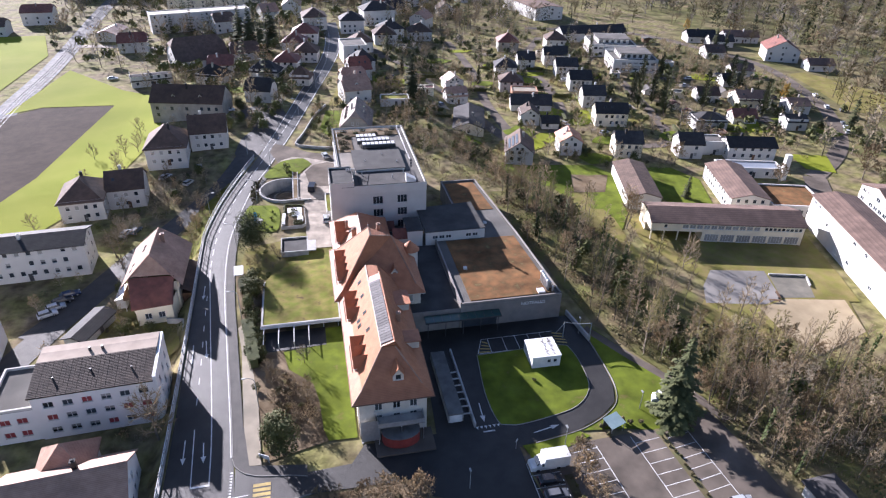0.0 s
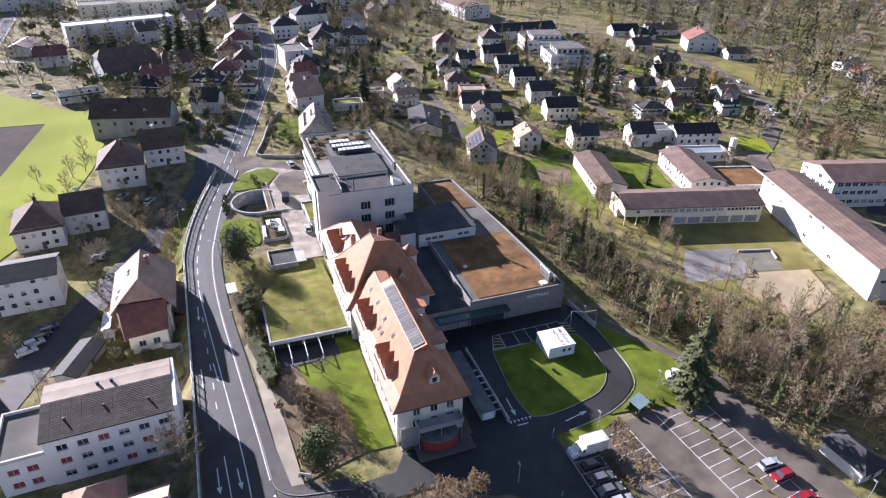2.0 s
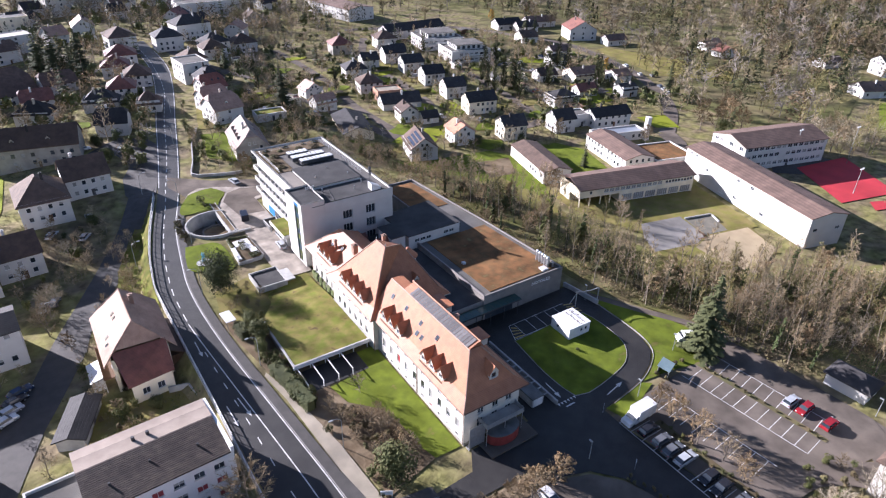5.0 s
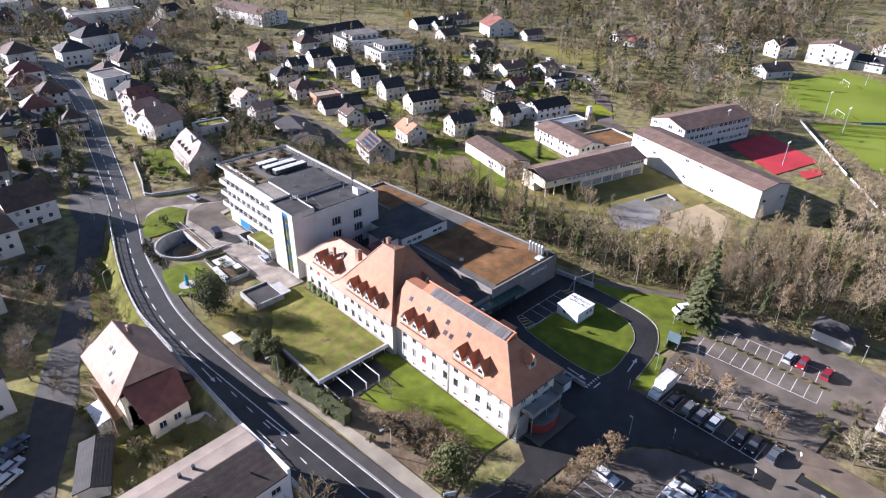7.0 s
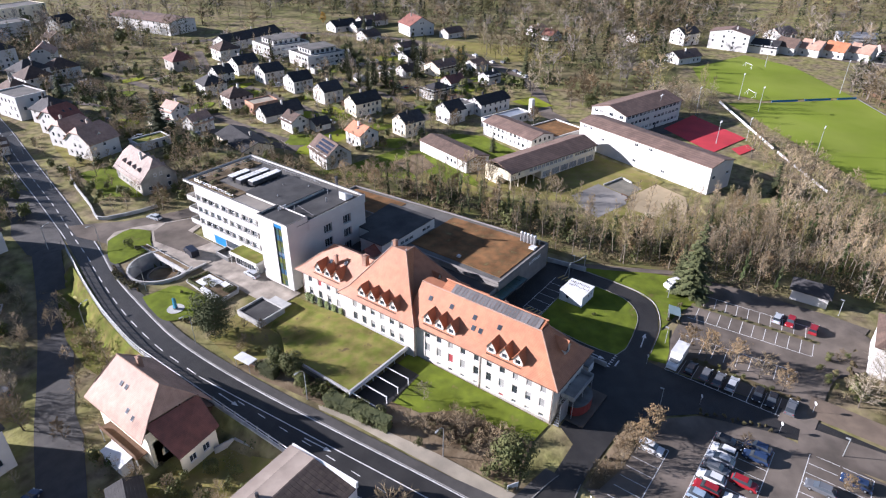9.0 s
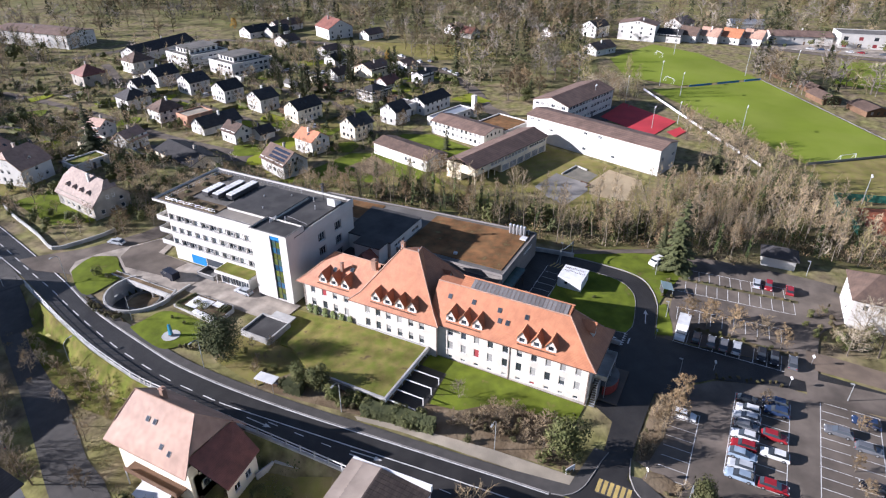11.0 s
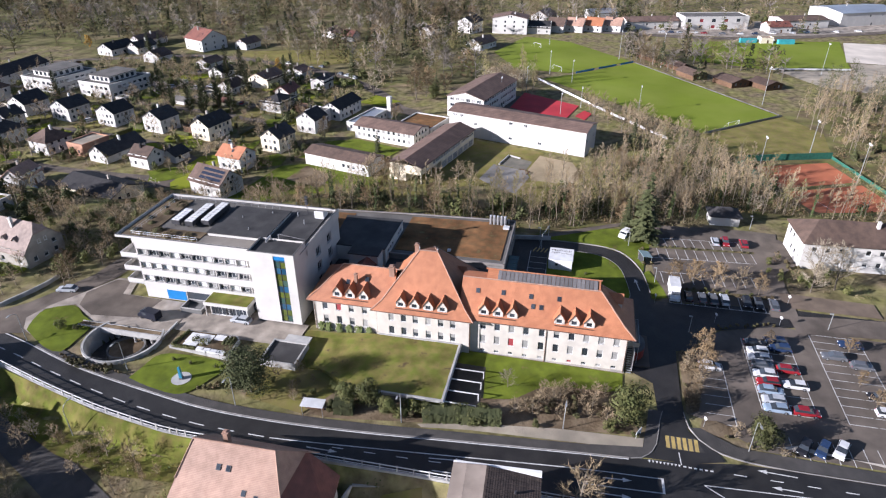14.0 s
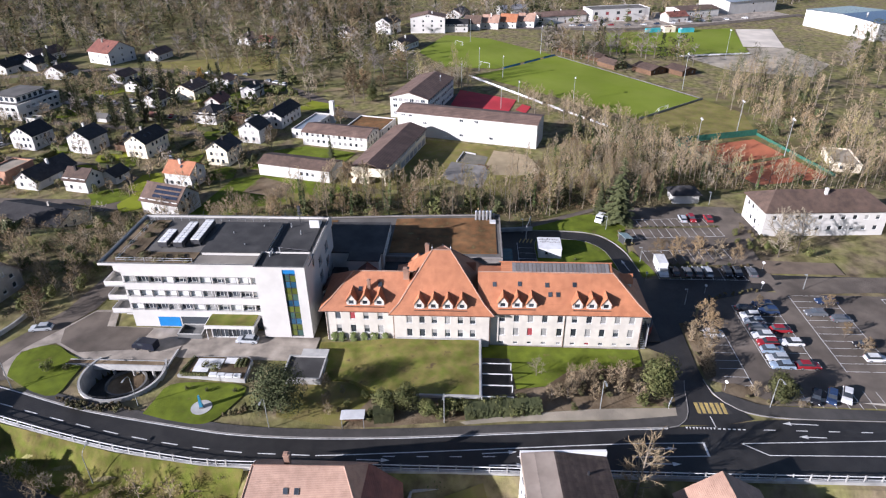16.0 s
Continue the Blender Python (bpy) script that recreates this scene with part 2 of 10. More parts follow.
def ground(x, y):
    z = -1.1 + 1.7 * min(1, max(0, (y - 80) / 120))
    xe = 62 + 18 * (1 - sm(65, 95, y))
    xe -= 18 * sm(165, 200, y)
    z += (-5.5 - z) * sm(xe, xe + 25, x)
    d = lerp(WALLX, y) - x
    w = max(sm(-1.1, 2.4, d) * (1 - sm(196, 222, y)), sm(12, 70, d))
    return z + (-4 - z) * w


# ---- building blocks ----
class G:
    """Collects corners and faces of one mesh."""

    def __init__(self):
        self.v, self.f, self.m = [], [], []

    def face(self, pts, m=0):
        k = len(self.v)
        self.v.extend(tuple(p) for p in pts)
        self.f.append(tuple(range(k, k + len(pts))))
        self.m.append(m)

    def box(self, x0, y0, z0, x1, y1, z1, m=0):
        k = len(self.v)
        self.v.extend([(x0, y0, z0), (x1, y0, z0), (x1, y1, z0), (x0, y1, z0), (x0, y0, z1), (x1, y0, z1), (x1, y1, z1), (x0, y1, z1)])
        for q in ((3, 2, 1, 0), (4, 5, 6, 7), (0, 1, 5, 4), (1, 2, 6, 5), (2, 3, 7, 6), (3, 0, 4, 7)):
            self.f.append(tuple(k + i for i in q))
            self.m.append(m)
        return self

    def prism(self, poly, z0, z1, m=0, top=None):
        """A closed upright prism over a polygon that runs anticlockwise; z0 and z1 are numbers or functions of x, y."""
        k, n = len(self.v), len(poly)
        lo = z0 if callable(z0) else (lambda x, y: z0)
        hi = z1 if callable(z1) else (lambda x, y: z1)
        self.v.extend((x, y, lo(x, y)) for x, y in poly)
        self.v.extend((x, y, hi(x, y)) for x, y in poly)
        self.f.append(tuple(k + n - 1 - i for i in range(n)))
        self.m.append(m)
        self.f.append(tuple(k + n + i for i in range(n)))
        self.m.append(m if top is None else top)
        for i in range(n):
            j = (i + 1) % n
            self.f.append((k + i, k + j, k + n + j, k + n + i))
            self.m.append(m)
        return self

    def tube(self, p, q, r0, r1, n=6, m=0, cap=True):
        p, q = Vector(p), Vector(q)
        d = (q - p)
        if d.length < 1e-6:
            return self
        d.normalize()
        a = d.orthogonal().normalized()
        b = d.cross(a)
        k = len(self.v)
        for c, r in ((p, r0), (q, r1)):
            for i in range(n):
                t = 2 * math.pi * i / n
                self.v.append(tuple(c + a * (r * math.cos(t)) + b * (r * math.sin(t))))
        for i in range(n):
            j = (i + 1) % n
            self.f.append((k + i, k + j, k + n + j, k + n + i))
            self.m.append(m)
        if cap:
            self.f.append(tuple(k + n + i for i in range(n)))
            self.m.append(m)
        return self

    def mesh(self, name, mats, smooth=False):
        me = bpy.data.meshes.new(name)
        me.from_pydata(self.v, [], self.f)
        for x in (mats if isinstance(mats, (list, tuple)) else [mats]):
            me.materials.append(x)
        if any(self.m):
            me.polygons.foreach_set("material_index", self.m)
        if smooth:
            me.polygons.foreach_set("use_smooth", [True] * len(self.f))
        me.validate()
        me.update()
        return me


def thing(name, x, y, z, rot=0, label="", category="", group="", kind=""):
    ob = new(name)
    ob.empty_display_size = 0.5
    ob.matrix_basis = pose(x, y, z, 0, 0, rot)
    return tagged(ob, label, category, group, kind)


def part(name, g, mats, parent, label="", m=None, smooth=False):
    me = g if isinstance(g, bpy.types.Mesh) else g.mesh(name, mats, smooth)
    ob = new(name, me)
    ob.parent = parent
    if m is not None:
        ob.matrix_basis = m
    return tagged(ob, label)


def solid(name, g, mats, label="", category="", group="", kind="", m=None, smooth=False):
    ob = new(name, g if isinstance(g, bpy.types.Mesh) else g.mesh(name, mats, smooth))
    if m is not None:
        ob.matrix_basis = m
    return tagged(ob, label, category, group, kind)


LAYER = [0]


def drape(name, poly, off, material, label="", category="", kind="structure", cell=5.0, parent=None, thick=0.0):
    """A polygon laid on the terrain."""
    LAYER[0] += 1
    off += LAYER[0] * 0.0012
    bm = bmesh.new()
    bm.faces.new([bm.verts.new((x, y, 0)) for x, y in poly])
    xs, ys = [p[0] for p in poly], [p[1] for p in poly]
    for ax, lo, hi in ((0, min(xs), max(xs)), (1, min(ys), max(ys))):
        k = math.ceil(lo / cell) * cell
        while k < hi:
            co, no = [0, 0, 0], [0, 0, 0]
            co[ax], no[ax] = k, 1
            bmesh.ops.bisect_plane(bm, geom=bm.verts[:] + bm.edges[:] + bm.faces[:], plane_co=co, plane_no=no)
            k += cell
    for v in bm.verts:
        v.co.z = ground(v.co.x, v.co.y) + off
    for f in bm.faces:
        if f.normal.z < 0:
            f.normal_flip()
    bmesh.ops.recalc_face_normals(bm, faces=bm.faces[:])
    if bm.faces and sum(f.normal.z for f in bm.faces) < 0:
        bmesh.ops.reverse_faces(bm, faces=bm.faces[:])
    me = bpy.data.meshes.new(name)
    bm.to_mesh(me)
    bm.free()
    me.materials.append(material)
    ob = new(name, me)
    ob.parent = parent
    return ob if parent else tagged(ob, label, category, "", kind)


def smooth_line(pts, step=3.0):
    """A smooth line through the points."""
    out = []
    P = [Vector((*p, 0)) for p in pts]
    P = [2 * P[0] - P[1]] + P + [2 * P[-1] - P[-2]]
    for a, b, c, d in zip(P, P[1:], P[2:], P[3:]):
        n = max(1, int((c - b).length / step))
        for i in range(n):
            t = i / n
            q = 0.5 * (2 * b + (c - a) * t + (2 * a - 5 * b + 4 * c - d) * t * t + (3 * b - a - 3 * c + d) * t ** 3)
            out.append((q.x, q.y))
    out.append((P[-2].x, P[-2].y))
    return out


def offset_line(line, o):
    """The line moved o to its left."""
    out = []
    for i, (x, y) in enumerate(line):
        x0, y0 = line[max(0, i - 1)]
        x1, y1 = line[min(len(line) - 1, i + 1)]
        d = math.hypot(x1 - x0, y1 - y0) or 1
        out.append((x - (y1 - y0) / d * o, y + (x1 - x0) / d * o))
    return out


def ribbon(name, line, left, right, off, material, label="", category="", kind="structure", parent=None, high=0.0):
    """A strip along a line between two offsets, laid on the terrain; high makes it a kerb or wall of that height."""
    A, B = offset_line(line, left), offset_line(line, right)
    g = G()
    n = len(line)
    for x, y in A + B:
        g.v.append((x, y, ground(x, y) + off + high))
    for i in range(n - 1):
        g.f.append((i, n + i, n + i + 1, i + 1))
        g.m.append(0)
    if high:
        for x, y in A + B:
            g.v.append((x, y, ground(x, y) + off - 0.3))
        for i in range(n - 1):
            g.f.append((i, i + 1, 2 * n + i + 1, 2 * n + i))
            g.f.append((n + i + 1, n + i, 3 * n + i, 3 * n + i + 1))
            g.m += [0, 0]
        g.f += [(0, 2 * n, 3 * n, n), (n - 1, 2 * n - 1, 4 * n - 1, 3 * n - 1)]
        g.m += [0, 0]
    ob = new(name, g.mesh(name, material))
    ob.parent = parent
    return ob if parent else tagged(ob, label, category, "", kind)


def dashes(name, line, off, width, on, gap, material, parent, z=0.035, start=0.0):
    """Dashes along a line, one mesh each."""
    pts = [Vector((*p, 0)) for p in offset_line(line, off)]
    acc, cuts = [0.0], []
    for a, b in zip(pts, pts[1:]):
        acc.append(acc[-1] + (b - a).length)

    def at(s):
        for i in range(len(pts) - 1):
            if acc[i + 1] >= s:
                return pts[i].lerp(pts[i + 1], (s - acc[i]) / max(1e-6, acc[i + 1] - acc[i]))
        return pts[-1]
    s = start
    while s + on < acc[-1]:
        p, q = at(s), at(s + on)
        cuts.append([(p.x, p.y), ((p.x + q.x) / 2, (p.y + q.y) / 2), (q.x, q.y)])
        s += on + gap
    for c in cuts:
        ribbon(name, c, width / 2, -width / 2, z, material, parent=parent)


def stroke(name, a, b, width, material, parent, z=0.035):
    return ribbon(name, [a, ((a[0] + b[0]) / 2, (a[1] + b[1]) / 2), b], width / 2, -width / 2, z, material, parent=parent)


def arrow(parent, tail, tip, width=0.2, head=0.9, material=None):
    """A painted direction arrow on the road."""
    t, p = Vector(tail), Vector(tip)
    d = (p - t).normalized()
    n = Vector((-d.y, d.x))
    k = p - d * head * 1.6
    pts = [t + n * width / 2, k + n * width / 2, k + n * head / 2, p, k - n * head / 2, k - n * width / 2, t - n * width / 2]
    g = G()
    g.face([(q.x, q.y, ground(q.x, q.y) + 0.04) for q in reversed(pts)])
    return part("arrow", g, material or PAINT, parent)


# ---- openings ----
WIN = {}


CLIMBER = mat("climber_leaves", (0.13, 0.155, 0.048), (0.095, 0.12, 0.035), 0.8, 0.8)


def window_mesh(w, h, kind):
    """A window unit in its opening: a frame with a mullion, panes, or a closed blind; it faces -y, its middle at the origin."""
    key = (round(w, 2), round(h, 2), kind)
    if key in WIN:
        return WIN[key]
    f = G()
    t = 0.07 if w > 0.7 else 0.05
    n = max(1, round(w / 0.85)) if kind != "single" else 1
    xs = [-w / 2, -w / 2 + t]
    for i in range(1, n):
        xs += [-w / 2 + w * i / n - 0.035, -w / 2 + w * i / n + 0.035]
    xs += [w / 2 - t, w / 2]
    zs = [-h / 2, -h / 2 + t, h / 2 - t, h / 2]
    at = {}

    def vert(i, j, k):
        if (i, j, k) not in at:
            at[(i, j, k)] = len(f.v)
            f.v.append((xs[i], (-0.03, 0.05)[k], zs[j]))
        return at[(i, j, k)]
    solid_cell = lambda i, j: 0 <= i < len(xs) - 1 and 0 <= j < 3 and (i % 2 == 0 or j != 1)
    for i in range(len(xs) - 1):
        for j in range(3):
            if not solid_cell(i, j):
                continue
            q = [(i, j), (i + 1, j), (i + 1, j + 1), (i, j + 1)]
            f.f.append(tuple(vert(*c, 0) for c in q))
            f.m.append(0)
            for (c, e), nb in zip(zip(q, q[1:] + q[:1]), ((i, j - 1), (i + 1, j), (i, j + 1), (i - 1, j))):
                if not solid_cell(*nb):
                    f.f.append((vert(*e, 0), vert(*c, 0), vert(*c, 1), vert(*e, 1)))
                    f.m.append(0)
    f.box(-w / 2 - 0.08, -0.2, -h / 2 - 0.06, w / 2 + 0.08, 0.02, -h / 2)
    p = G()
    if kind == "half":
        p.box(-w / 2 + t, 0.0, 0.0, w / 2 - t, 0.03, h / 2 - t, 1)
        p.box(-w / 2 + t, 0.02, -h / 2 + t, w / 2 - t, 0.03, 0.0, 0)
    elif "blind" in kind:
        p.box(-w / 2 + t, 0.0, -h / 2 + t, w / 2 - t, 0.03, h / 2 - t, 1)
    else:
        p.box(-w / 2 + t, 0.02, -h / 2 + t, w / 2 - t, 0.03, h / 2 - t, 0)
    blind = {"redblind": SHUTTER_RED, "paleblind": FRAME_W}.get(kind, SHUTTER)
    WIN[key] = (f.mesh("window_frame", FRAME_W), p.mesh("pane", [GLASS, blind]))
    far = G().box(-w / 2, 0.0, -h / 2, w / 2, 0.04, h / 2, 1 if "blind" in kind else 0)
    WIN[key] += (far.mesh("window", [GLASS, blind]),)
    return WIN[key]


def add_window(parent, x, y, z, yaw, w, h, kind="", near=True):
    """A window under a house; yaw 0 faces -y."""
    fr, pn, both = window_mesh(w, h, kind)
    if near:
        ob = part("window", fr, None, parent, m=pose(x, y, z, 0, 0, yaw))
        part("pane", pn, None, ob)
    else:
        ob = part("window", both, None, parent, m=pose(x, y, z, 0, 0, yaw))
    return ob


def panel(g, p, q, z0, z1, holes, depth=0.18, m=0):
    """A wall face from p to q (outside on the right-hand side going from p to q) with real openings; holes: (s, z, w, h) of their middles."""
    p, q = Vector((*p, 0)), Vector((*q, 0))
    d = q - p
    L = d.length
    d.normalize()
    inn = Vector((-d.y, d.x, 0)) * depth
    holes = [h for h in holes if h[0] - h[2] / 2 > 0.05 and h[0] + h[2] / 2 < L - 0.05]
    xs = sorted({0, L, *(round(h[0] - h[2] / 2, 3) for h in holes), *(round(h[0] + h[2] / 2, 3) for h in holes)})
    zs = sorted({z0, z1, *(round(h[1] - h[3] / 2, 3) for h in holes), *(round(h[1] + h[3] / 2, 3) for h in holes)})

    def pt(s, z, i=None):
        r = p + d * s
        if i:
            r = r + inn
        return (r.x, r.y, z)
    for a, b in zip(xs, xs[1:]):
        for c, e in zip(zs, zs[1:]):
            s, z = (a + b) / 2, (c + e) / 2
            if any(abs(s - h[0]) < h[2] / 2 and abs(z - h[1]) < h[3] / 2 for h in holes):
                continue
            g.face([pt(a, c), pt(b, c), pt(b, e), pt(a, e)], m)
    for s, z, w, h in holes:
        a, b, c, e = s - w / 2, s + w / 2, z - h / 2, z + h / 2
        g.face([pt(a, c), pt(b, c), pt(b, c, 1), pt(a, c, 1)], m)
        g.face([pt(b, e), pt(a, e), pt(a, e, 1), pt(b, e, 1)], m)
        g.face([pt(a, e), pt(a, c), pt(a, c, 1), pt(a, e, 1)], m)
        g.face([pt(b, c), pt(b, e), pt(b, e, 1), pt(b, c, 1)], m)
    return holes


def facade(parent, g, p, q, z0, z1, rows, spacing=2.9, w=1.1, h=1.4, kinds=("", "", "half"), near=True, depth=0.16, skip=0.0, rng=random, margin=1.0, positions=None):
    """One wall face with rows of windows at the given middle heights."""
    L = math.hypot(q[0] - p[0], q[1] - p[1])
    n = max(0, int((L - 2 * margin) / spacing + 0.6))
    ss = positions or [margin + (L - 2 * margin) * (i + 0.5) / n for i in range(n)]
    holes = []
    if not near:
        a = parent.matrix_basis.to_euler().z
        nx, ny = (q[1] - p[1]) / L, -(q[0] - p[0]) / L
        if math.cos(a) * nx - math.sin(a) * ny + math.sin(a) * nx + math.cos(a) * ny > 0.2:
            rows = ()
        elif math.hypot(parent.location.x, parent.location.y - 100) > 330:
            ss = ss[::2]
    for r in rows:
        zz, ww, hh = (r, w, h) if not isinstance(r, tuple) else r
        holes += [(s, zz, ww, hh) for s in ss if rng.random() >= skip]
    holes = panel(g, p, q, z0, z1, holes, depth)
    dx, dy = (q[0] - p[0]) / L, (q[1] - p[1]) / L
    yaw = math.degrees(math.atan2(dy, dx))
    for s, z, ww, hh in holes:
        add_window(parent, p[0] + dx * s - dy * (depth - 0.05), p[1] + dy * s + dx * (depth - 0.05), z, yaw, ww, hh, rng.choice(kinds), near)
    return holes


# ---- roofs and houses ----
def roof_gable(g, w, d, z, rise, o=0.6, t=0.24, og=0.4, half=0.0):
    """A gable roof along x with thickness; half clips the gable ends to small hips."""
    sl = rise / (d / 2)
    X, Y, ze, zr = w / 2 + og, d / 2 + o, z - o * sl, z + rise
    if not half:
        sec = [(-Y, ze), (0, zr), (Y, ze), (Y, ze - t), (0, zr - t * 1.2), (-Y, ze - t)]
        a = [(-X, y, h) for y, h in sec]
        b = [(X, y, h) for y, h in sec]
        for i in range(6):
            j = (i + 1) % 6
            g.face([a[i], b[i], b[j], a[j]][::-1])
        g.face([a[0], a[1], a[4], a[5]][::-1])
        g.face([a[1], a[2], a[3], a[4]][::-1])
        g.face([b[0], b[1], b[4], b[5]])
        g.face([b[1], b[2], b[3], b[4]])
        return
    yc = Y * half
    zc = zr - rise * half * (Y / (d / 2))
    run = rise * half * 0.9
    for s in (-1, 1):
        E0, E1 = (-X, s * Y, ze), (X, s * Y, ze)
        C0, C1 = (-X, s * yc, zc), (X, s * yc, zc)
        R0, R1 = (-X + run, 0, zr), (X - run, 0, zr)
        f = [E0, E1, C1, R1, R0, C0]
        g.face(f if s < 0 else f[::-1])
        lo = [(x, y, h - t) for x, y, h in f]
        g.face(lo[::-1] if s < 0 else lo)
        q = [E0, E1, lo[1], lo[0]]
        g.face(q[::-1] if s < 0 else q)
        for a_, b_ in ((0, 5), (1, 2)):
            g.face([f[a_], f[b_], lo[b_], lo[a_]])
    for s in (-1, 1):
        X1 = s * X
        f = [(X1, -yc, zc), (X1, yc, zc), (s * (X - run), 0, zr)]
        g.face(f if s > 0 else f[::-1])
        g.face([(X1, -yc, zc), (X1, yc, zc), (X1, yc, zc - t), (X1, -yc, zc - t)][::-1 if s > 0 else 1])


def roof_hip(g, w, d, z, rise, o=0.6, t=0.22, ridge=None, kick=0.0):
    """A hip roof; kick gives the eaves a flatter skirt."""
    sl = rise / (min(w, d) / 2)
    X, Y = w / 2 + o, d / 2 + o
    ze = z - o * sl * (0.5 if kick else 1)
    if ridge is None:
        ridge = abs(w - d)
    rx, ry = (ridge / 2, 0) if w >= d else (0, ridge / 2)
    zr = z + rise
    E_ = [(-X, -Y, ze), (X, -Y, ze), (X, Y, ze), (-X, Y, ze)]
    rings = [E_]
    if kick:
        kx, ky, kz = X - kick, Y - kick, ze + kick * sl * 0.55
        rings.append([(-kx, -ky, kz), (kx, -ky, kz), (kx, ky, kz), (-kx, ky, kz)])
        for i in range(4):
            j = (i + 1) % 4
            g.face([E_[i], E_[j], rings[1][j], rings[1][i]])
    K = rings[-1]
    A, B = (-rx, -ry, zr), (rx, ry, zr)
    if w >= d:
        g.face([K[0], K[1], B, A]); g.face([K[2], K[3], A, B]); g.face([K[1], K[2], B]); g.face([K[3], K[0], A])
    else:
        g.face([K[1], K[2], B, A]); g.face([K[3], K[0], A, B]); g.face([K[0], K[1], A]); g.face([K[2], K[3], B])
    L = [(x, y, h - t) for x, y, h in E_]
    for i in range(4):
        j = (i + 1) % 4
        g.face([E_[j], E_[i], L[i], L[j]])
    g.face(L[::-1])


def chimney(parent, x, y, z0, z1, s=0.7, material=None):
    g = G().box(x - s / 2, y - s / 2, z0, x + s / 2, y + s / 2, z1)
    g.box(x - s / 2 - 0.1, y - s / 2 - 0.1, z1, x + s / 2 + 0.1, y + s / 2 + 0.1, z1 + 0.12)
    g.box(x - s / 4, y - s / 4, z1 + 0.12, x + s / 4, y + s / 4, z1 + 0.35)
    return part("chimney", g, material or OLDWALL, parent)


def gable_dormer(parent, x, y, z, yaw, w=1.5, h=1.5, deep=2.6, rise=1.0, wallm=None, roofm=None, near=True, win=True):
    """A dormer with a steep gable; its front's foot is at x, y, z and faces local -y before the yaw."""
    ob = G()
    panel(ob, (-w / 2, 0), (w / 2, 0), 0, h, [(w / 2, h * 0.55, w * 0.55, h * 0.7)] if win else [], 0.12)
    ob.face([(-w / 2, 0, h), (w / 2, 0, h), (0, 0, h + rise)])
    ob.face([(-w / 2, deep, 0), (-w / 2, 0, 0), (-w / 2, 0, h), (-w / 2, deep, h)])
    ob.face([(w / 2, 0, 0), (w / 2, deep, 0), (w / 2, deep, h), (w / 2, 0, h)])
    d = part("dormer", ob, wallm or WHITE, parent, m=pose(x, y, z, 0, 0, yaw))
    r = G()
    o, X = 0.22, w / 2 + 0.25
    sl = rise / (w / 2)
    for s in (-1, 1):
        a, b = (s * X, -o, h - 0.25 * sl), (s * X, deep, h - 0.25 * sl)
        c, e = (0, deep + 1.2, h + rise + 0.04), (0, -o, h + rise + 0.04)
        q = [a, b, c, e]
        r.face(q if s > 0 else q[::-1])
        lo = [(p[0], p[1], p[2] - 0.1) for p in q]
        r.face(lo[::-1] if s > 0 else lo)
        r.face([q[0], q[3], lo[3], lo[0]])
        r.face([q[0], q[1], lo[1], lo[0]])
    part("dormer_roof", r, roofm or TILE_OR, d)
    if win:
        add_window(d, 0, 0.1, h * 0.55, 0, w * 0.55, h * 0.7, "", near)
    return d


def skylight(parent, x, y, z, yaw, pitch, w=0.8, h=1.1):
    g = G().box(-w / 2, -h / 2, 0, w / 2, h / 2, 0.09)
    g.box(-w / 2 + 0.08, -h / 2 + 0.08, 0.09, w / 2 - 0.08, h / 2 - 0.08, 0.1, 1)
    return part("skylight", g, [METAL_DARK, GLASS], parent, m=pose(x, y, z, 0, 0, yaw) @ pose(0, 0, 0, pitch, 0, 0))


def balcony(parent, x, y, z, yaw, w=3.0, d=1.4, rail=None):
    g = G().box(-w / 2, -d, -0.15, w / 2, 0.1, 0)
    b = part("balcony", g, CONCRETE, parent, m=pose(x, y, z, 0, 0, yaw))
    r = G().box(-w / 2, -d, 0.1, w / 2, -d + 0.06, 1.0)
    r.box(-w / 2, -d + 0.06, 0.1, -w / 2 + 0.06, 0, 1.0)
    r.box(w / 2 - 0.06, -d + 0.06, 0.1, w / 2, 0, 1.0)
    part("railing", r, rail or FRAME_W, b)


HOUSE_N = [0]


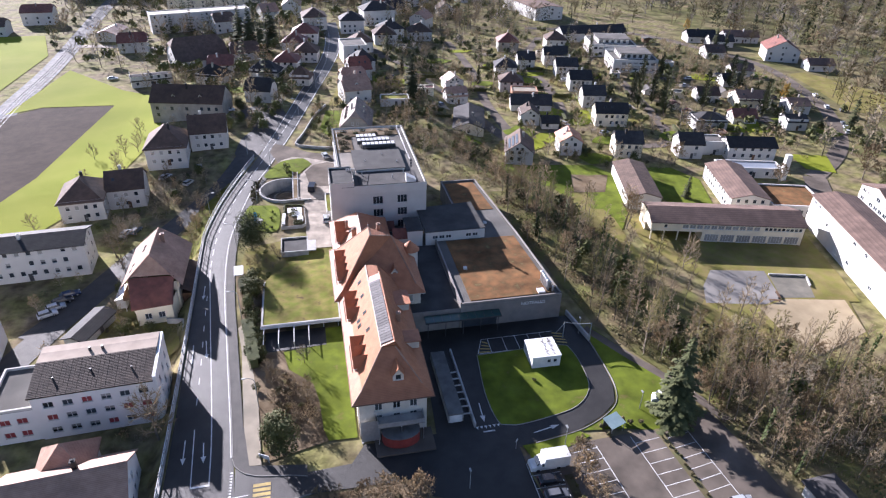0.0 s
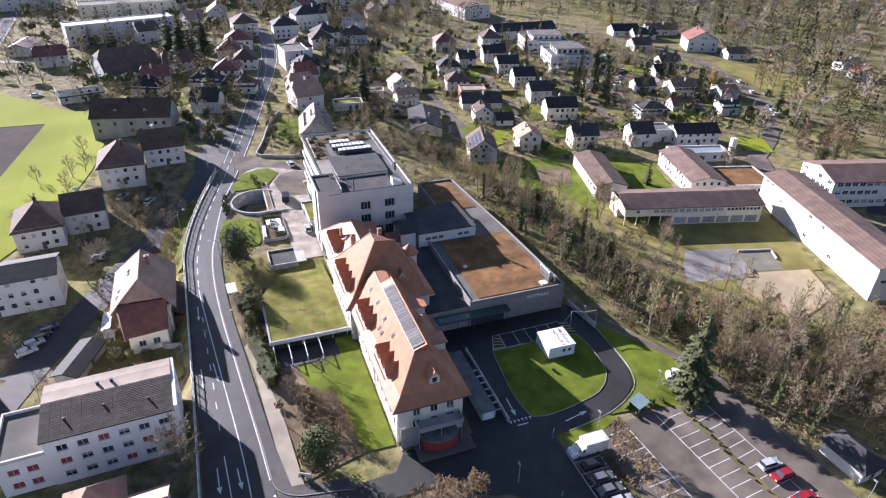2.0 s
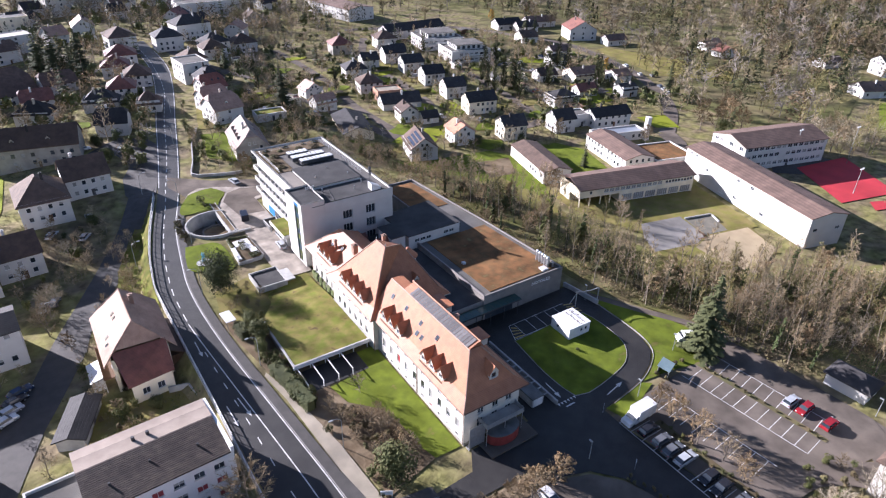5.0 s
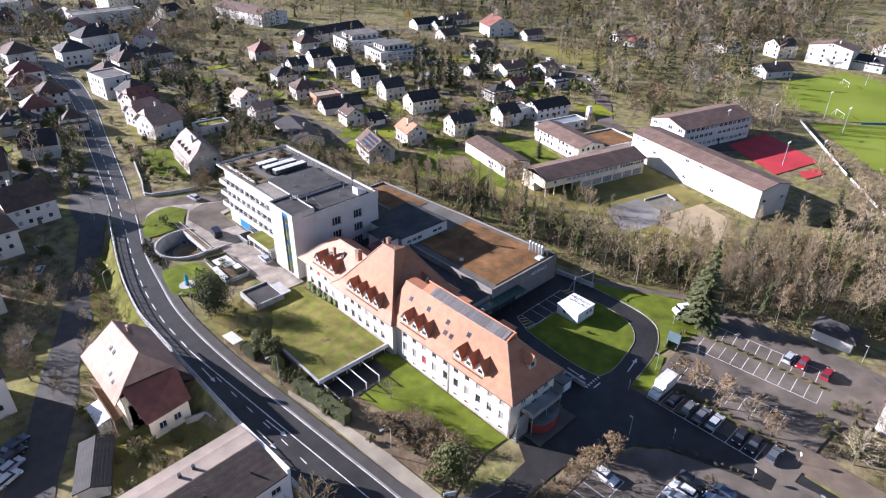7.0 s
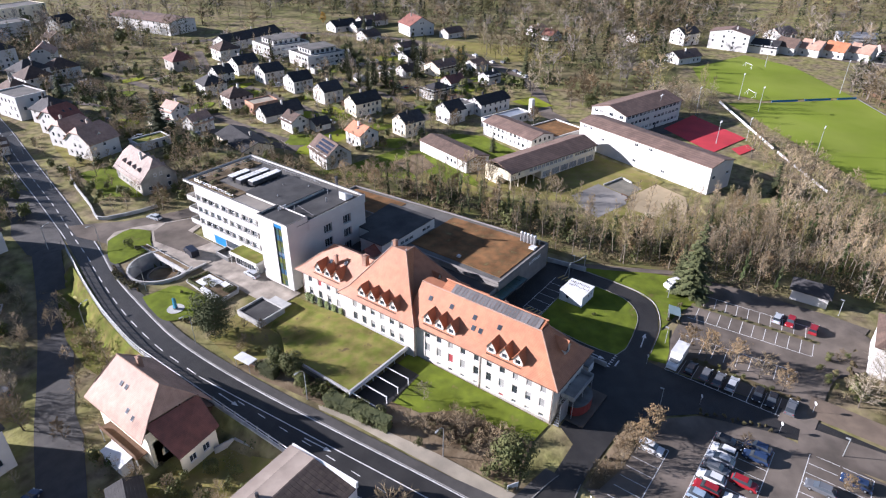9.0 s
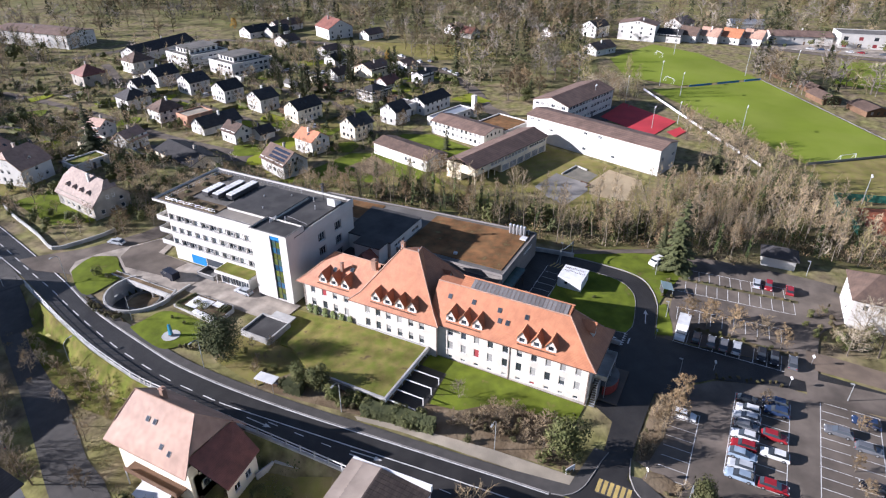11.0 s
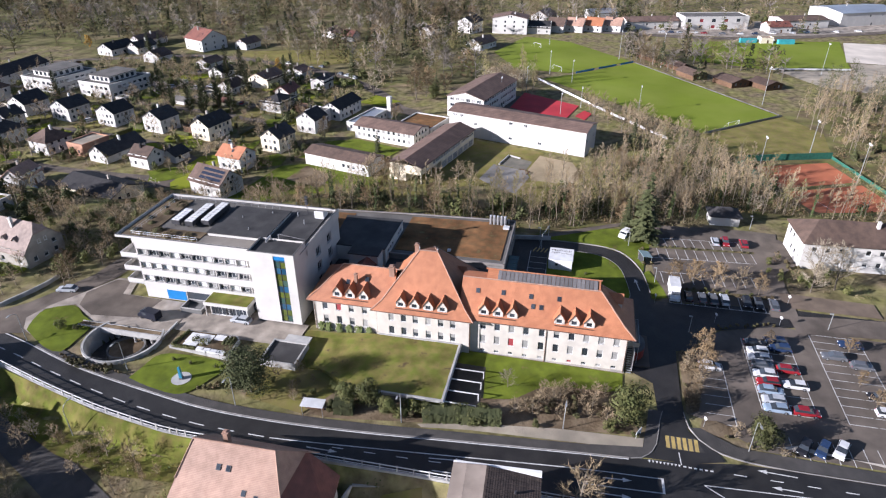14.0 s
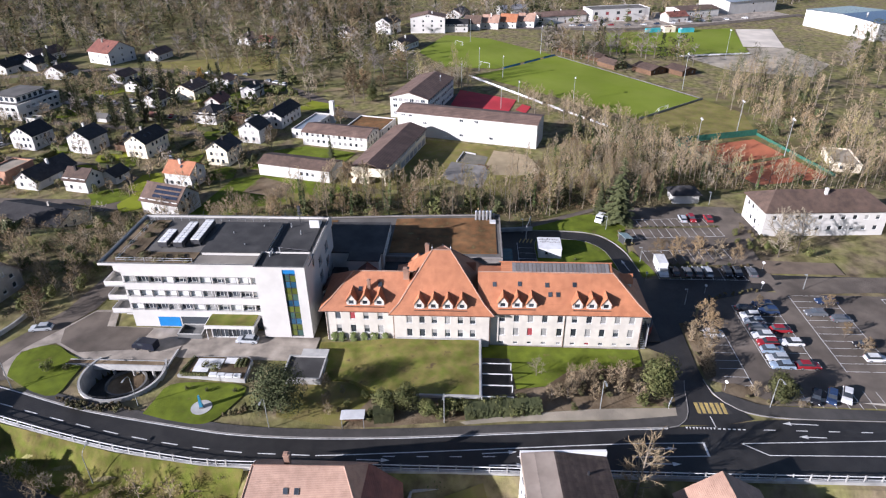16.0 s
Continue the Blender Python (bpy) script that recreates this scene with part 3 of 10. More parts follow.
def house(x, y, w, d, rot=0, eave=5.6, rise=3.2, roof="gable", turn=False, wallm=None, roofm=None, rows=(1.7, 4.3), name="house", label="",
          near=False, skip=0.25, base=None, o=0.6, dormers=0, pv=False, chim=True, half=0.35, spacing=3.0, ww=1.15, wh=1.35, gablewin=True,
          kinds=("", "", "half", "blind"), balconies=0, category="house", group="", ridge=None, door=True):
    """A house with its middle at x, y; the roof's ridge runs along local x, or along y with turn."""
    HOUSE_N[0] += 1
    rng = random.Random(HOUSE_N[0] * 7 + 1)
    if turn:
        w, d, rot = d, w, rot + 90
    z = ground(x, y) if base is None else base
    H = thing(name, x, y, z, rot, label or "white rendered house with a dark tiled roof", category, group)
    g = G()
    c = [(-w / 2, -d / 2), (w / 2, -d / 2), (w / 2, d / 2), (-w / 2, d / 2)]
    wallm, roofm = wallm or WHITE, roofm or TILE_DARK
    for i in range(4):
        facade(H, g, c[i], c[(i + 1) % 4], -0.02, eave, rows, spacing, ww, wh, kinds, near, skip=skip, rng=rng)
        p, q = c[i], c[(i + 1) % 4]
        g.face([(p[0], p[1], -1.6), (q[0], q[1], -1.6), (q[0], q[1], -0.02), (p[0], p[1], -0.02)])
    r = G()
    if roof in ("gable", "half"):
        top = eave + rise
        for s in (-1, 1):
            k = w / 2 * s
            if roof == "gable":
                f = [(k, -d / 2, eave), (k, d / 2, eave), (k, 0, top - 0.1)]
            else:
                f = [(k, -d / 2, eave), (k, d / 2, eave), (k, d / 2 * half, eave + rise * (1 - half) - 0.1), (k, -d / 2 * half, eave + rise * (1 - half) - 0.1)]
            g.face(f if s > 0 else f[::-1])
        roof_gable(r, w, d, eave, rise, o, half=half if roof == "half" else 0)
        if gablewin and rise > 2.2:
            for s in (-1, 1):
                for k in ((-0.9, 0.9) if d > 8.5 else (0,)):
                    if not near and math.cos(radians(rot)) * s + math.sin(radians(rot)) * s > .3:
                        continue
                    add_window(H, s * (w / 2 + 0.01), k, eave + min(1.0, rise * 0.3), 90 if s > 0 else -90, 0.8, 1.0, "", near)
    elif roof == "hip":
        roof_hip(r, w, d, eave, rise, o, ridge=ridge)
        g.face([(a, b, eave) for a, b in c])
    else:
        t = 0.35
        r.box(-w / 2 + t, -d / 2 + t, eave - 0.3, w / 2 - t, d / 2 - t, eave - 0.1)
        e = G()
        for a, b, cc, dd in ((-w / 2 - 0.06, -d / 2 - 0.06, w / 2 + 0.06, -d / 2 + t), (-w / 2 - 0.06, d / 2 - t, w / 2 + 0.06, d / 2 + 0.06),
                             (-w / 2 - 0.06, -d / 2 + t, -w / 2 + t, d / 2 - t), (w / 2 - t, -d / 2 + t, w / 2 + 0.06, d / 2 - t)):
            e.box(a, b, eave, cc, dd, eave + 0.35)
        part("parapet", e, wallm, H)
    part("wall", g, wallm, H)
    R = part("roof", r, roofm, H)
    if chim and roof != "flat":
        chimney(R, rng.uniform(-0.2, 0.2) * w, rng.choice((-1, 1)) * d * 0.12, eave + rise * 0.5, eave + rise + 0.7, 0.7, rng.choice((WHITE, STONEWALL, TILE_DARK)))
    if door:
        dr = G().box(-0.5, -0.06, 0, 0.5, 0.06, 2.1)
        part("door", dr, rng.choice((WOODWALL, METAL_DARK, FRAME_W)), H, m=pose(w / 2 * 0.1, -d / 2, 0))
    for i in range(dormers):
        for s in (-1, 1):
            xx = (i - (dormers - 1) / 2) * w / max(1, dormers) * 0.75
            gable_dormer(H, xx, s * d * 0.36, eave + rise * 0.16, 0 if s < 0 else 180, 1.3, 1.1, 2.0, 0.7, wallm, roofm, near)
    for i in range(balconies):
        balcony(H, 0, -d / 2, rows[i % len(rows)] - 0.75, 0, w * 0.4)
    if pv:
        sl = math.degrees(math.atan2(rise, d / 2))
        for i in range(6):
            for j in range(3):
                q = G().box(-0.75, -0.5, 0, 0.75, 0.5, 0.06)
                v = d / 2 * (0.25 + 0.25 * j)
                part("solar_panel", q, PV, R, m=pose(-w * 0.4 + i * 1.56, v, eave + rise * (1 - v / (d / 2)) + 0.12) @ pose(0, 0, 0, -sl, 0, 0))
    elif roof in ("gable", "half") and rise > 2.5 and rng.random() < 0.6:
        sl = math.degrees(math.atan2(rise, d / 2))
        for i in range(rng.randint(1, 3)):
            s = rng.choice((-1, 1))
            skylight(R, rng.uniform(-0.35, 0.35) * w, s * d * 0.25, eave + rise * 0.5 + 0.03, 0, -s * sl)
    return H


# ---- trees ----
def bare_tree_meshes(seed, h, spread, branches=15, twigs=9, up=0.5, trunk=0.16, ivy=False, leaves=None, low=0.25, lite=False, wd=.026):
    """Trunk with limbs, and a crown of thin twigs, for a leafless tree."""
    rng = random.Random(seed)
    t, c = G(), G()
    p = Vector((0, 0, -0.4))
    pts = [p]
    lean = Vector((rng.uniform(-.08, .08), rng.uniform(-.08, .08), 1))
    N = 3 if lite else 6
    for i in range(N):
        q = pts[-1] + Vector((lean.x + rng.uniform(-.09, .09), lean.y + rng.uniform(-.09, .09), 1)) * (h * 0.9 / N)
        r = lambda k: trunk * (1 - 0.85 * k / N)
        t.tube(pts[-1], q, r(i), r(i + 1), 3 if lite else 5, cap=False)
        pts.append(q)

    def twig(a, d, ln, wd):
        s = d.orthogonal().normalized()
        s = (Matrix.Rotation(rng.uniform(0, 6.28), 3, d) @ s) * wd
        b = a + d * ln
        c.face([a - s, a + s, b + s * 0.25])
        if rng.random() < 0.8:
            k = a.lerp(b, rng.uniform(.3, .7))
            e = (d + Vector((rng.gauss(0, .6), rng.gauss(0, .6), rng.gauss(0.1, .5)))).normalized()
            c.face([k - s * .8, k + s * .8, k + e * ln * 0.65])

    def leaf(k, sz):
        u = Vector((rng.gauss(0, 1), rng.gauss(0, 1), rng.gauss(0, 1))).normalized()
        v = u.orthogonal().normalized()
        c.face([k - u * sz - v * sz, k + u * sz - v * sz * .6, k + u * sz * .7 + v * sz, k - u * sz + v * sz * .8], 1)
    for i in range(branches):
        f = low + (0.97 - low) * (i + rng.random() * .6) / branches
        k = f * N
        a = pts[int(k)].lerp(pts[min(N, int(k) + 1)], k % 1)
        az = i * 2.4 + rng.uniform(-.5, .5)
        ln = spread * h * (1.05 - 0.75 * abs(f - 0.45) ** 1.0) * rng.uniform(.75, 1.15) * (1.25 - f * 0.55)
        d = Vector((math.cos(az), math.sin(az), up + f * 0.5)).normalized()
        q1 = a + d * ln * .5
        d2 = (d + Vector((rng.gauss(0, .15), rng.gauss(0, .15), .28))).normalized()
        q2 = q1 + d2 * ln * .5
        rr = trunk * 0.28 * (1.1 - f)
        t.tube(a, q1, rr + .025, rr * .7 + .02, 3, cap=False)
        t.tube(q1, q2, rr * .7 + .02, .015, 3, cap=False)
        for j in range(5):
            u = 0.25 + 0.75 * (j + rng.random() * .5) / 5
            b = a.lerp(q1, u * 2) if u < .5 else q1.lerp(q2, u * 2 - 1)
            e = ((d if u < .5 else d2) + Vector((rng.gauss(0, .55), rng.gauss(0, .55), rng.gauss(.15, .4)))).normalized()
            l2 = ln * (0.62 - 0.3 * u) * rng.uniform(.7, 1.2)
            b2 = b + e * l2
            if lite:
                s2 = e.orthogonal().normalized() * .05
                c.face([b - s2, b + s2, b2])
            else:
                c.tube(b, b2, .035, .012, 3, cap=False)
            for _ in range(twigs):
                k2 = b.lerp(b2, rng.uniform(.15, 1))
                e2 = (e + Vector((rng.gauss(0, .7), rng.gauss(0, .7), rng.gauss(.12, .55)))).normalized()
                twig(k2, e2, l2 * rng.uniform(.35, .8), wd)
                if leaves and rng.random() < leaves:
                    for _ in range(3):
                        leaf(k2 + e2 * l2 * rng.uniform(.1, .8) + Vector((rng.gauss(0, .15), rng.gauss(0, .15), rng.gauss(0, .15))), rng.uniform(.07, .14))
    if ivy:
        for _ in range(260):
            zz = rng.random() ** 1.2 * h * .62
            az = rng.uniform(0, 6.28)
            rr = (0.25 + trunk) * rng.uniform(.5, 1.3)
            leaf(Vector((lean.x * zz + math.cos(az) * rr, lean.y * zz + math.sin(az) * rr, zz)), rng.uniform(.12, .25))
    return t, c


def conifer_meshes(seed, h, r, tiers=26, col=None, narrow=False):
    """A spruce: tapered trunk, drooping boughs made of many small needle sprays."""
    rng = random.Random(seed)
    t, c = G(), G()
    t.tube((0, 0, -0.4), (0, 0, h * .5), .018 * h, .011 * h, 6, cap=False)
    t.tube((0, 0, h * .5), (0, 0, h * .99), .011 * h, .02, 5, cap=False)
    for i in range(tiers):
        f = (i + rng.random() * .5) / tiers
        z = h * (0.06 + 0.93 * f)
        rr = r * (1 - f) ** (0.55 if narrow else .85) * rng.uniform(.68, 1.16) + .12
        n = int(6 + 7 * (1 - f))
        for j in range(n):
            az = rng.uniform(0, 6.28)
            d = Vector((math.cos(az), math.sin(az), (.9 if narrow else -.22 - .15 * (1 - f)))).normalized()
            ln = rr * rng.uniform(.6, 1.15)
            s = Vector((-d.y, d.x, 0))
            m_ = max(3, int(ln / .42))
            for k in range(m_):
                u = (k + 1) / m_
                a = Vector((0, 0, z)) + d * ln * u + Vector((0, 0, .18 * ln * u * u * (0 if narrow else 1)))
                w_ = (.22 + .30 * ln * (1 - u * .65)) * rng.uniform(.6, 1.1) * (.6 if narrow else 1)
                tip = a + d * rng.uniform(.3, .6) + Vector((0, 0, rng.uniform(-.28, .02)))
                for sg in (-1, 1):
                    o2 = a + s * sg * w_ + Vector((0, 0, rng.uniform(-.25, .05))) + d * rng.uniform(-.05, .3)
                    c.face([a - d * .35, o2, tip])
    return t, c


def leafy_meshes(seed, h, r, n=900, leaf=.16, shape=1.0, trunk=True, lumps=9, limbs=False):
    """An evergreen bush or tree: limbs and many leaf sprays in lumps with gaps."""
    rng = random.Random(seed)
    t, c = G(), G()
    L = []
    for _ in range(lumps):
        az, q = rng.uniform(0, 6.28), rng.random() ** .6
        zz = h * rng.uniform(.22, .85)
        k = r * .62 * q * (1 - abs(zz / h - .45) * .8 * shape)
        L.append((Vector((math.cos(az) * k, math.sin(az) * k, zz)), rng.uniform(.38, .62) * min(r, h * .5)))
    if trunk:
        t.tube((0, 0, -.3), (0, 0, h * .45), .05 * h ** .7, .03 * h ** .7, 5, cap=False)
        for p, _ in L:
            t.tube((0, 0, h * .2), p, .02 * h ** .7, .02, 3, cap=False)
    for i in range(n):
        p, s = L[i % lumps]
        d = Vector((rng.gauss(0, 1), rng.gauss(0, 1), rng.gauss(0.1, .9))).normalized()
        k = p + d * s * rng.uniform(.72, 1.08)
        if k.z < .03:
            k.z = rng.uniform(.03, .3)
        u = (d.orthogonal().normalized() + d * rng.uniform(-.5, .5)).normalized()
        u = Matrix.Rotation(rng.uniform(0, 6.28), 3, d) @ u
        v = d.cross(u)
        z = leaf * rng.uniform(.6, 1.5)
        c.face([k - u * z, k + v * z * .7, k + u * z, k - v * z * .6])
    return t, c


def brush_meshes(seed, r, h, n, leafy=.5, leaf=.2):
    """Low scrub: a tangle of stems with some leaves between them."""
    rng = random.Random(seed)
    c = G()
    for i in range(n):
        az, q = rng.uniform(0, 6.28), r * rng.random() ** .6
        k = Vector((math.cos(az) * q, math.sin(az) * q, h * rng.uniform(.05, .9) * (1.1 - .5 * q / r)))
        if rng.random() < leafy:
            u = Vector((rng.gauss(0, 1), rng.gauss(0, 1), rng.gauss(0, .7))).normalized()
            v = u.orthogonal().normalized()
            z = leaf * rng.uniform(.6, 1.5)
            c.face([k - u * z, k + v * z * .8, k + u * z, k - v * z * .7], 1)
        else:
            d = Vector((rng.gauss(0, .7), rng.gauss(0, .7), rng.uniform(.3, 1))).normalized() * rng.uniform(.5, 1.1) * h * .6
            s = d.orthogonal().normalized() * .03
            k.z *= .6
            c.face([k - s, k + s, k + d])
    return G(), c


TREES = {}


def template(key, maker, trunk_mats, crown_mats):
    t, c = maker
    TREES[key] = (t.mesh("trunk", trunk_mats) if t.f else None, c.mesh("crown", crown_mats))


def plant(key, x, y, scale=1.0, rot=None, name="tree", label="leafless deciduous tree with fine brown twigs", category="tree", group="", z=None, sz=None):
    rng = random.Random(int(x * 31 + y * 17) & 0xffff)
    t, c = TREES[key]
    if not t:
        return solid(name, c, None, label, category, group, m=pose(x, y, ground(x, y) if z is None else z, 0, 0, rng.uniform(0, 360)) @ Matrix.Scale(scale, 4))
    ob = thing(name, x, y, ground(x, y) if z is None else z, rng.uniform(0, 360) if rot is None else rot, label, category, group)
    ob.scale = (scale, scale, scale * (sz or 1))
    if t:
        part("trunk", t, None, ob)
    part("crown", c, None, ob)
    return ob


JOINED = {}


def collect(group, key, x, y, scale):
    """Sets a plant aside for one of the joined stands."""
    rng = random.Random(int(x * 31 + y * 17) & 0xffff)
    JOINED.setdefault(group, []).append((key, pose(x, y, ground(x, y), 0, 0, rng.uniform(0, 360)) @ Matrix.Scale(scale, 4)))


def join_stand(group, label):
    """One object of kind stuff from all plants set aside under the group."""
    mats, V, L, S, M, nv, nl = [], [], [], [], [], 0, 0
    for key, m in JOINED[group]:
        A = np.array(m)
        for me in TREES[key]:
            if me is None:
                continue
            v = np.empty(len(me.vertices) * 3)
            me.vertices.foreach_get("co", v)
            v = v.reshape(-1, 3) @ A[:3, :3].T + A[:3, 3]
            l = np.empty(len(me.loops), dtype=np.int32)
            me.loops.foreach_get("vertex_index", l)
            s = np.empty(len(me.polygons), dtype=np.int32)
            me.polygons.foreach_get("loop_start", s)
            k = np.empty(len(me.polygons), dtype=np.int32)
            me.polygons.foreach_get("material_index", k)
            for x in me.materials:
                if x not in mats:
                    mats.append(x)
            remap = np.array([mats.index(x) for x in me.materials])
            V.append(v), L.append(l + nv), S.append(s + nl), M.append(remap[k])
            nv, nl = nv + len(v), nl + len(l)
    V, L, S, M = np.concatenate(V), np.concatenate(L), np.concatenate(S), np.concatenate(M)
    me = bpy.data.meshes.new(group)
    me.vertices.add(len(V))
    me.loops.add(len(L))
    me.polygons.add(len(S))
    me.vertices.foreach_set("co", V.ravel())
    me.loops.foreach_set("vertex_index", L.astype(np.int32))
    me.polygons.foreach_set("loop_start", S.astype(np.int32))
    for x in mats:
        me.materials.append(x)
    me.polygons.foreach_set("material_index", M.astype(np.int32))
    me.update(calc_edges=True)
    me.validate()
    return tagged(new(group, me), label, "woodland", "", "stuff")


for s_ in range(5):
    template(f"wood{s_}", bare_tree_meshes(10 + s_, 17, .17, 16, 9, 1.05, .16, low=.32), BARK, [TWIG_MOSS if s_ in (2, 4) else TWIG])
for s_ in range(3):
    template(f"ivy{s_}", bare_tree_meshes(20 + s_, 17, .15, 13, 8, 1.0, .16, ivy=True, low=.4), BARK, [TWIG, IVY])
for s_ in range(4):
    template(f"broad{s_}", bare_tree_meshes(30 + s_, 9, .36, 16, 10, .55, .17, low=.2), BARK, [TWIG])
for s_ in range(2):
    template(f"pale{s_}", bare_tree_meshes(40 + s_, 10, .36, 17, 11, .6, .17, low=.2), BARK, [TWIG_PALE])
for s_ in range(3):
    template(f"brown{s_}", bare_tree_meshes(50 + s_, 10, .34, 16, 8, .55, .18, leaves=.5, low=.2), BARK, [TWIG, LEAF_BROWN])
template("yellow", bare_tree_meshes(60, 8, .3, 14, 8, .6, .15, leaves=.9, low=.2), BARK, [TWIG, LEAF_YELLOW])
for s_ in range(3):
    template(f"spruce{s_}", conifer_meshes(70 + s_, 18, 3.6), BARK, [NEEDLE])
template("column", conifer_meshes(75, 9, 1.7, 22, narrow=True), BARK, [NEEDLE])
template("column1", conifer_meshes(76, 11, 2.0, 24, narrow=True), BARK, [NEEDLE])
for s_ in range(3):
    template(f"ever{s_}", leafy_meshes(80 + s_, 5, 2.9, 3600, .13, lumps=17), BARK, [EVERGREEN])
for s_ in range(3):
    template(f"shrub{s_}", leafy_meshes(90 + s_, 1.6, 1.3, 420, .13, lumps=7, trunk=False), BARK, [SHRUB])
for s_ in range(2):
    template(f"bush{s_}", leafy_meshes(95 + s_, 1.8, 1.3, 760, .09, lumps=9, trunk=False), BARK, [EVERGREEN])
template("pinetree", leafy_meshes(99, 10.6, 5.6, 9500, .165, .9, lumps=38), BARK, [mat("dark_needles", (0.072, 0.082, 0.032), (0.048, 0.056, 0.024), 0.6, 0.9)])
for s_ in range(3):
    template(f"thicket{s_}", bare_tree_meshes(100 + s_, 4, .42, 15, 6, .7, .07, low=.08, wd=.028), BARK, [TWIG])


for s_ in range(4):
    template(f"small{s_}", bare_tree_meshes(130 + s_, 9, .36, 14, 4, .55, .18, low=.2, lite=True, wd=.05), BARK, [TWIG])
for s_ in range(2):
    template(f"smallbrown{s_}", bare_tree_meshes(140 + s_, 9, .34, 13, 3, .55, .18, leaves=.35, low=.2, lite=True, wd=.05), BARK, [TWIG, LEAF_BROWN])
    template(f"smallpale{s_}", bare_tree_meshes(145 + s_, 10, .36, 14, 4, .6, .18, low=.2, lite=True, wd=.05), BARK, [TWIG_PALE])
for s_ in range(4):
    template(f"tall{s_}", bare_tree_meshes(150 + s_, 17, .17, 14, 4, 1.05, .17, low=.33, lite=True, wd=.06), BARK, [TWIG_MOSS if s_ == 1 else TWIG])
for s_ in range(3):
    template(f"green{s_}", leafy_meshes(160 + s_, 5, 2.4, 260, .38, lumps=9), BARK, [EVERGREEN if s_ else NEEDLE])
for s_, (m_, f_) in enumerate(((IVY, .45), (SHRUB, .6), (LEAF_BROWN, .35), (SHRUB, .3))):
    template(f"brush{s_}", brush_meshes(170 + s_, 1.9, 1.7, 62, f_), BARK, [TWIG if s_ % 2 else TWIG_MOSS, m_])
for s_ in range(4):
    template(f"mini{s_}", bare_tree_meshes(180 + s_, 9, .36, 10, 2, .55, .2, low=.2, lite=True, wd=.11), BARK, [(TWIG, TWIG_HAZE, TWIG_MOSS, TWIG)[s_]])
template("minibrown", bare_tree_meshes(185, 9, .34, 10, 2, .55, .2, leaves=.5, low=.2, lite=True, wd=.1), BARK, [TWIG, LEAF_BROWN])
for s_ in range(2):
    template(f"minigreen{s_}", leafy_meshes(190 + s_, 5, 2.4, 110, .55, lumps=8, trunk=False), BARK, [EVERGREEN if s_ else NEEDLE])
    template(f"minicon{s_}", conifer_meshes(195 + s_, 14, 2.8, 9), BARK, [NEEDLE])
def pine_meshes(seed, h, n=420):
    """A tall pine: a long bare trunk and a crown of needle clumps near the top."""
    rng = random.Random(seed)
    t, c = G(), G()
    t.tube((0, 0, -.4), (.3, .1, h * .6), .2, .13, 5, cap=False)
    t.tube((.3, .1, h * .6), (.2, 0, h * .97), .13, .03, 4, cap=False)
    for i in range(11):
        z = h * (.5 + .48 * (i + rng.random()) / 11)
        az, k = rng.uniform(0, 6.28), rng.uniform(.4, 1.0) * 2.6 * (1.25 - z / h)
        p = Vector((.25 + math.cos(az) * k * 1.6, math.sin(az) * k * 1.6, z))
        t.tube((.25, .05, z - .6), p, .06, .02, 3, cap=False)
        for _ in range(n // 11):
            d = Vector((rng.gauss(0, 1), rng.gauss(0, 1), rng.gauss(0, .55))) * .62 * (1 + k * .3)
            q = p + d
            u = Vector((rng.gauss(0, 1), rng.gauss(0, 1), rng.gauss(0, .5))).normalized() * rng.uniform(.16, .34)
            c.face([q - u, q + u.orthogonal().normalized() * .2, q + u])
    return t, c


for s_ in range(3):
    template(f"pine{s_}", pine_meshes(200 + s_, 16), BARK, [NEEDLE])
template("spruce_wide", conifer_meshes(77, 20.3, 5.0, 36), BARK, [NEEDLE])


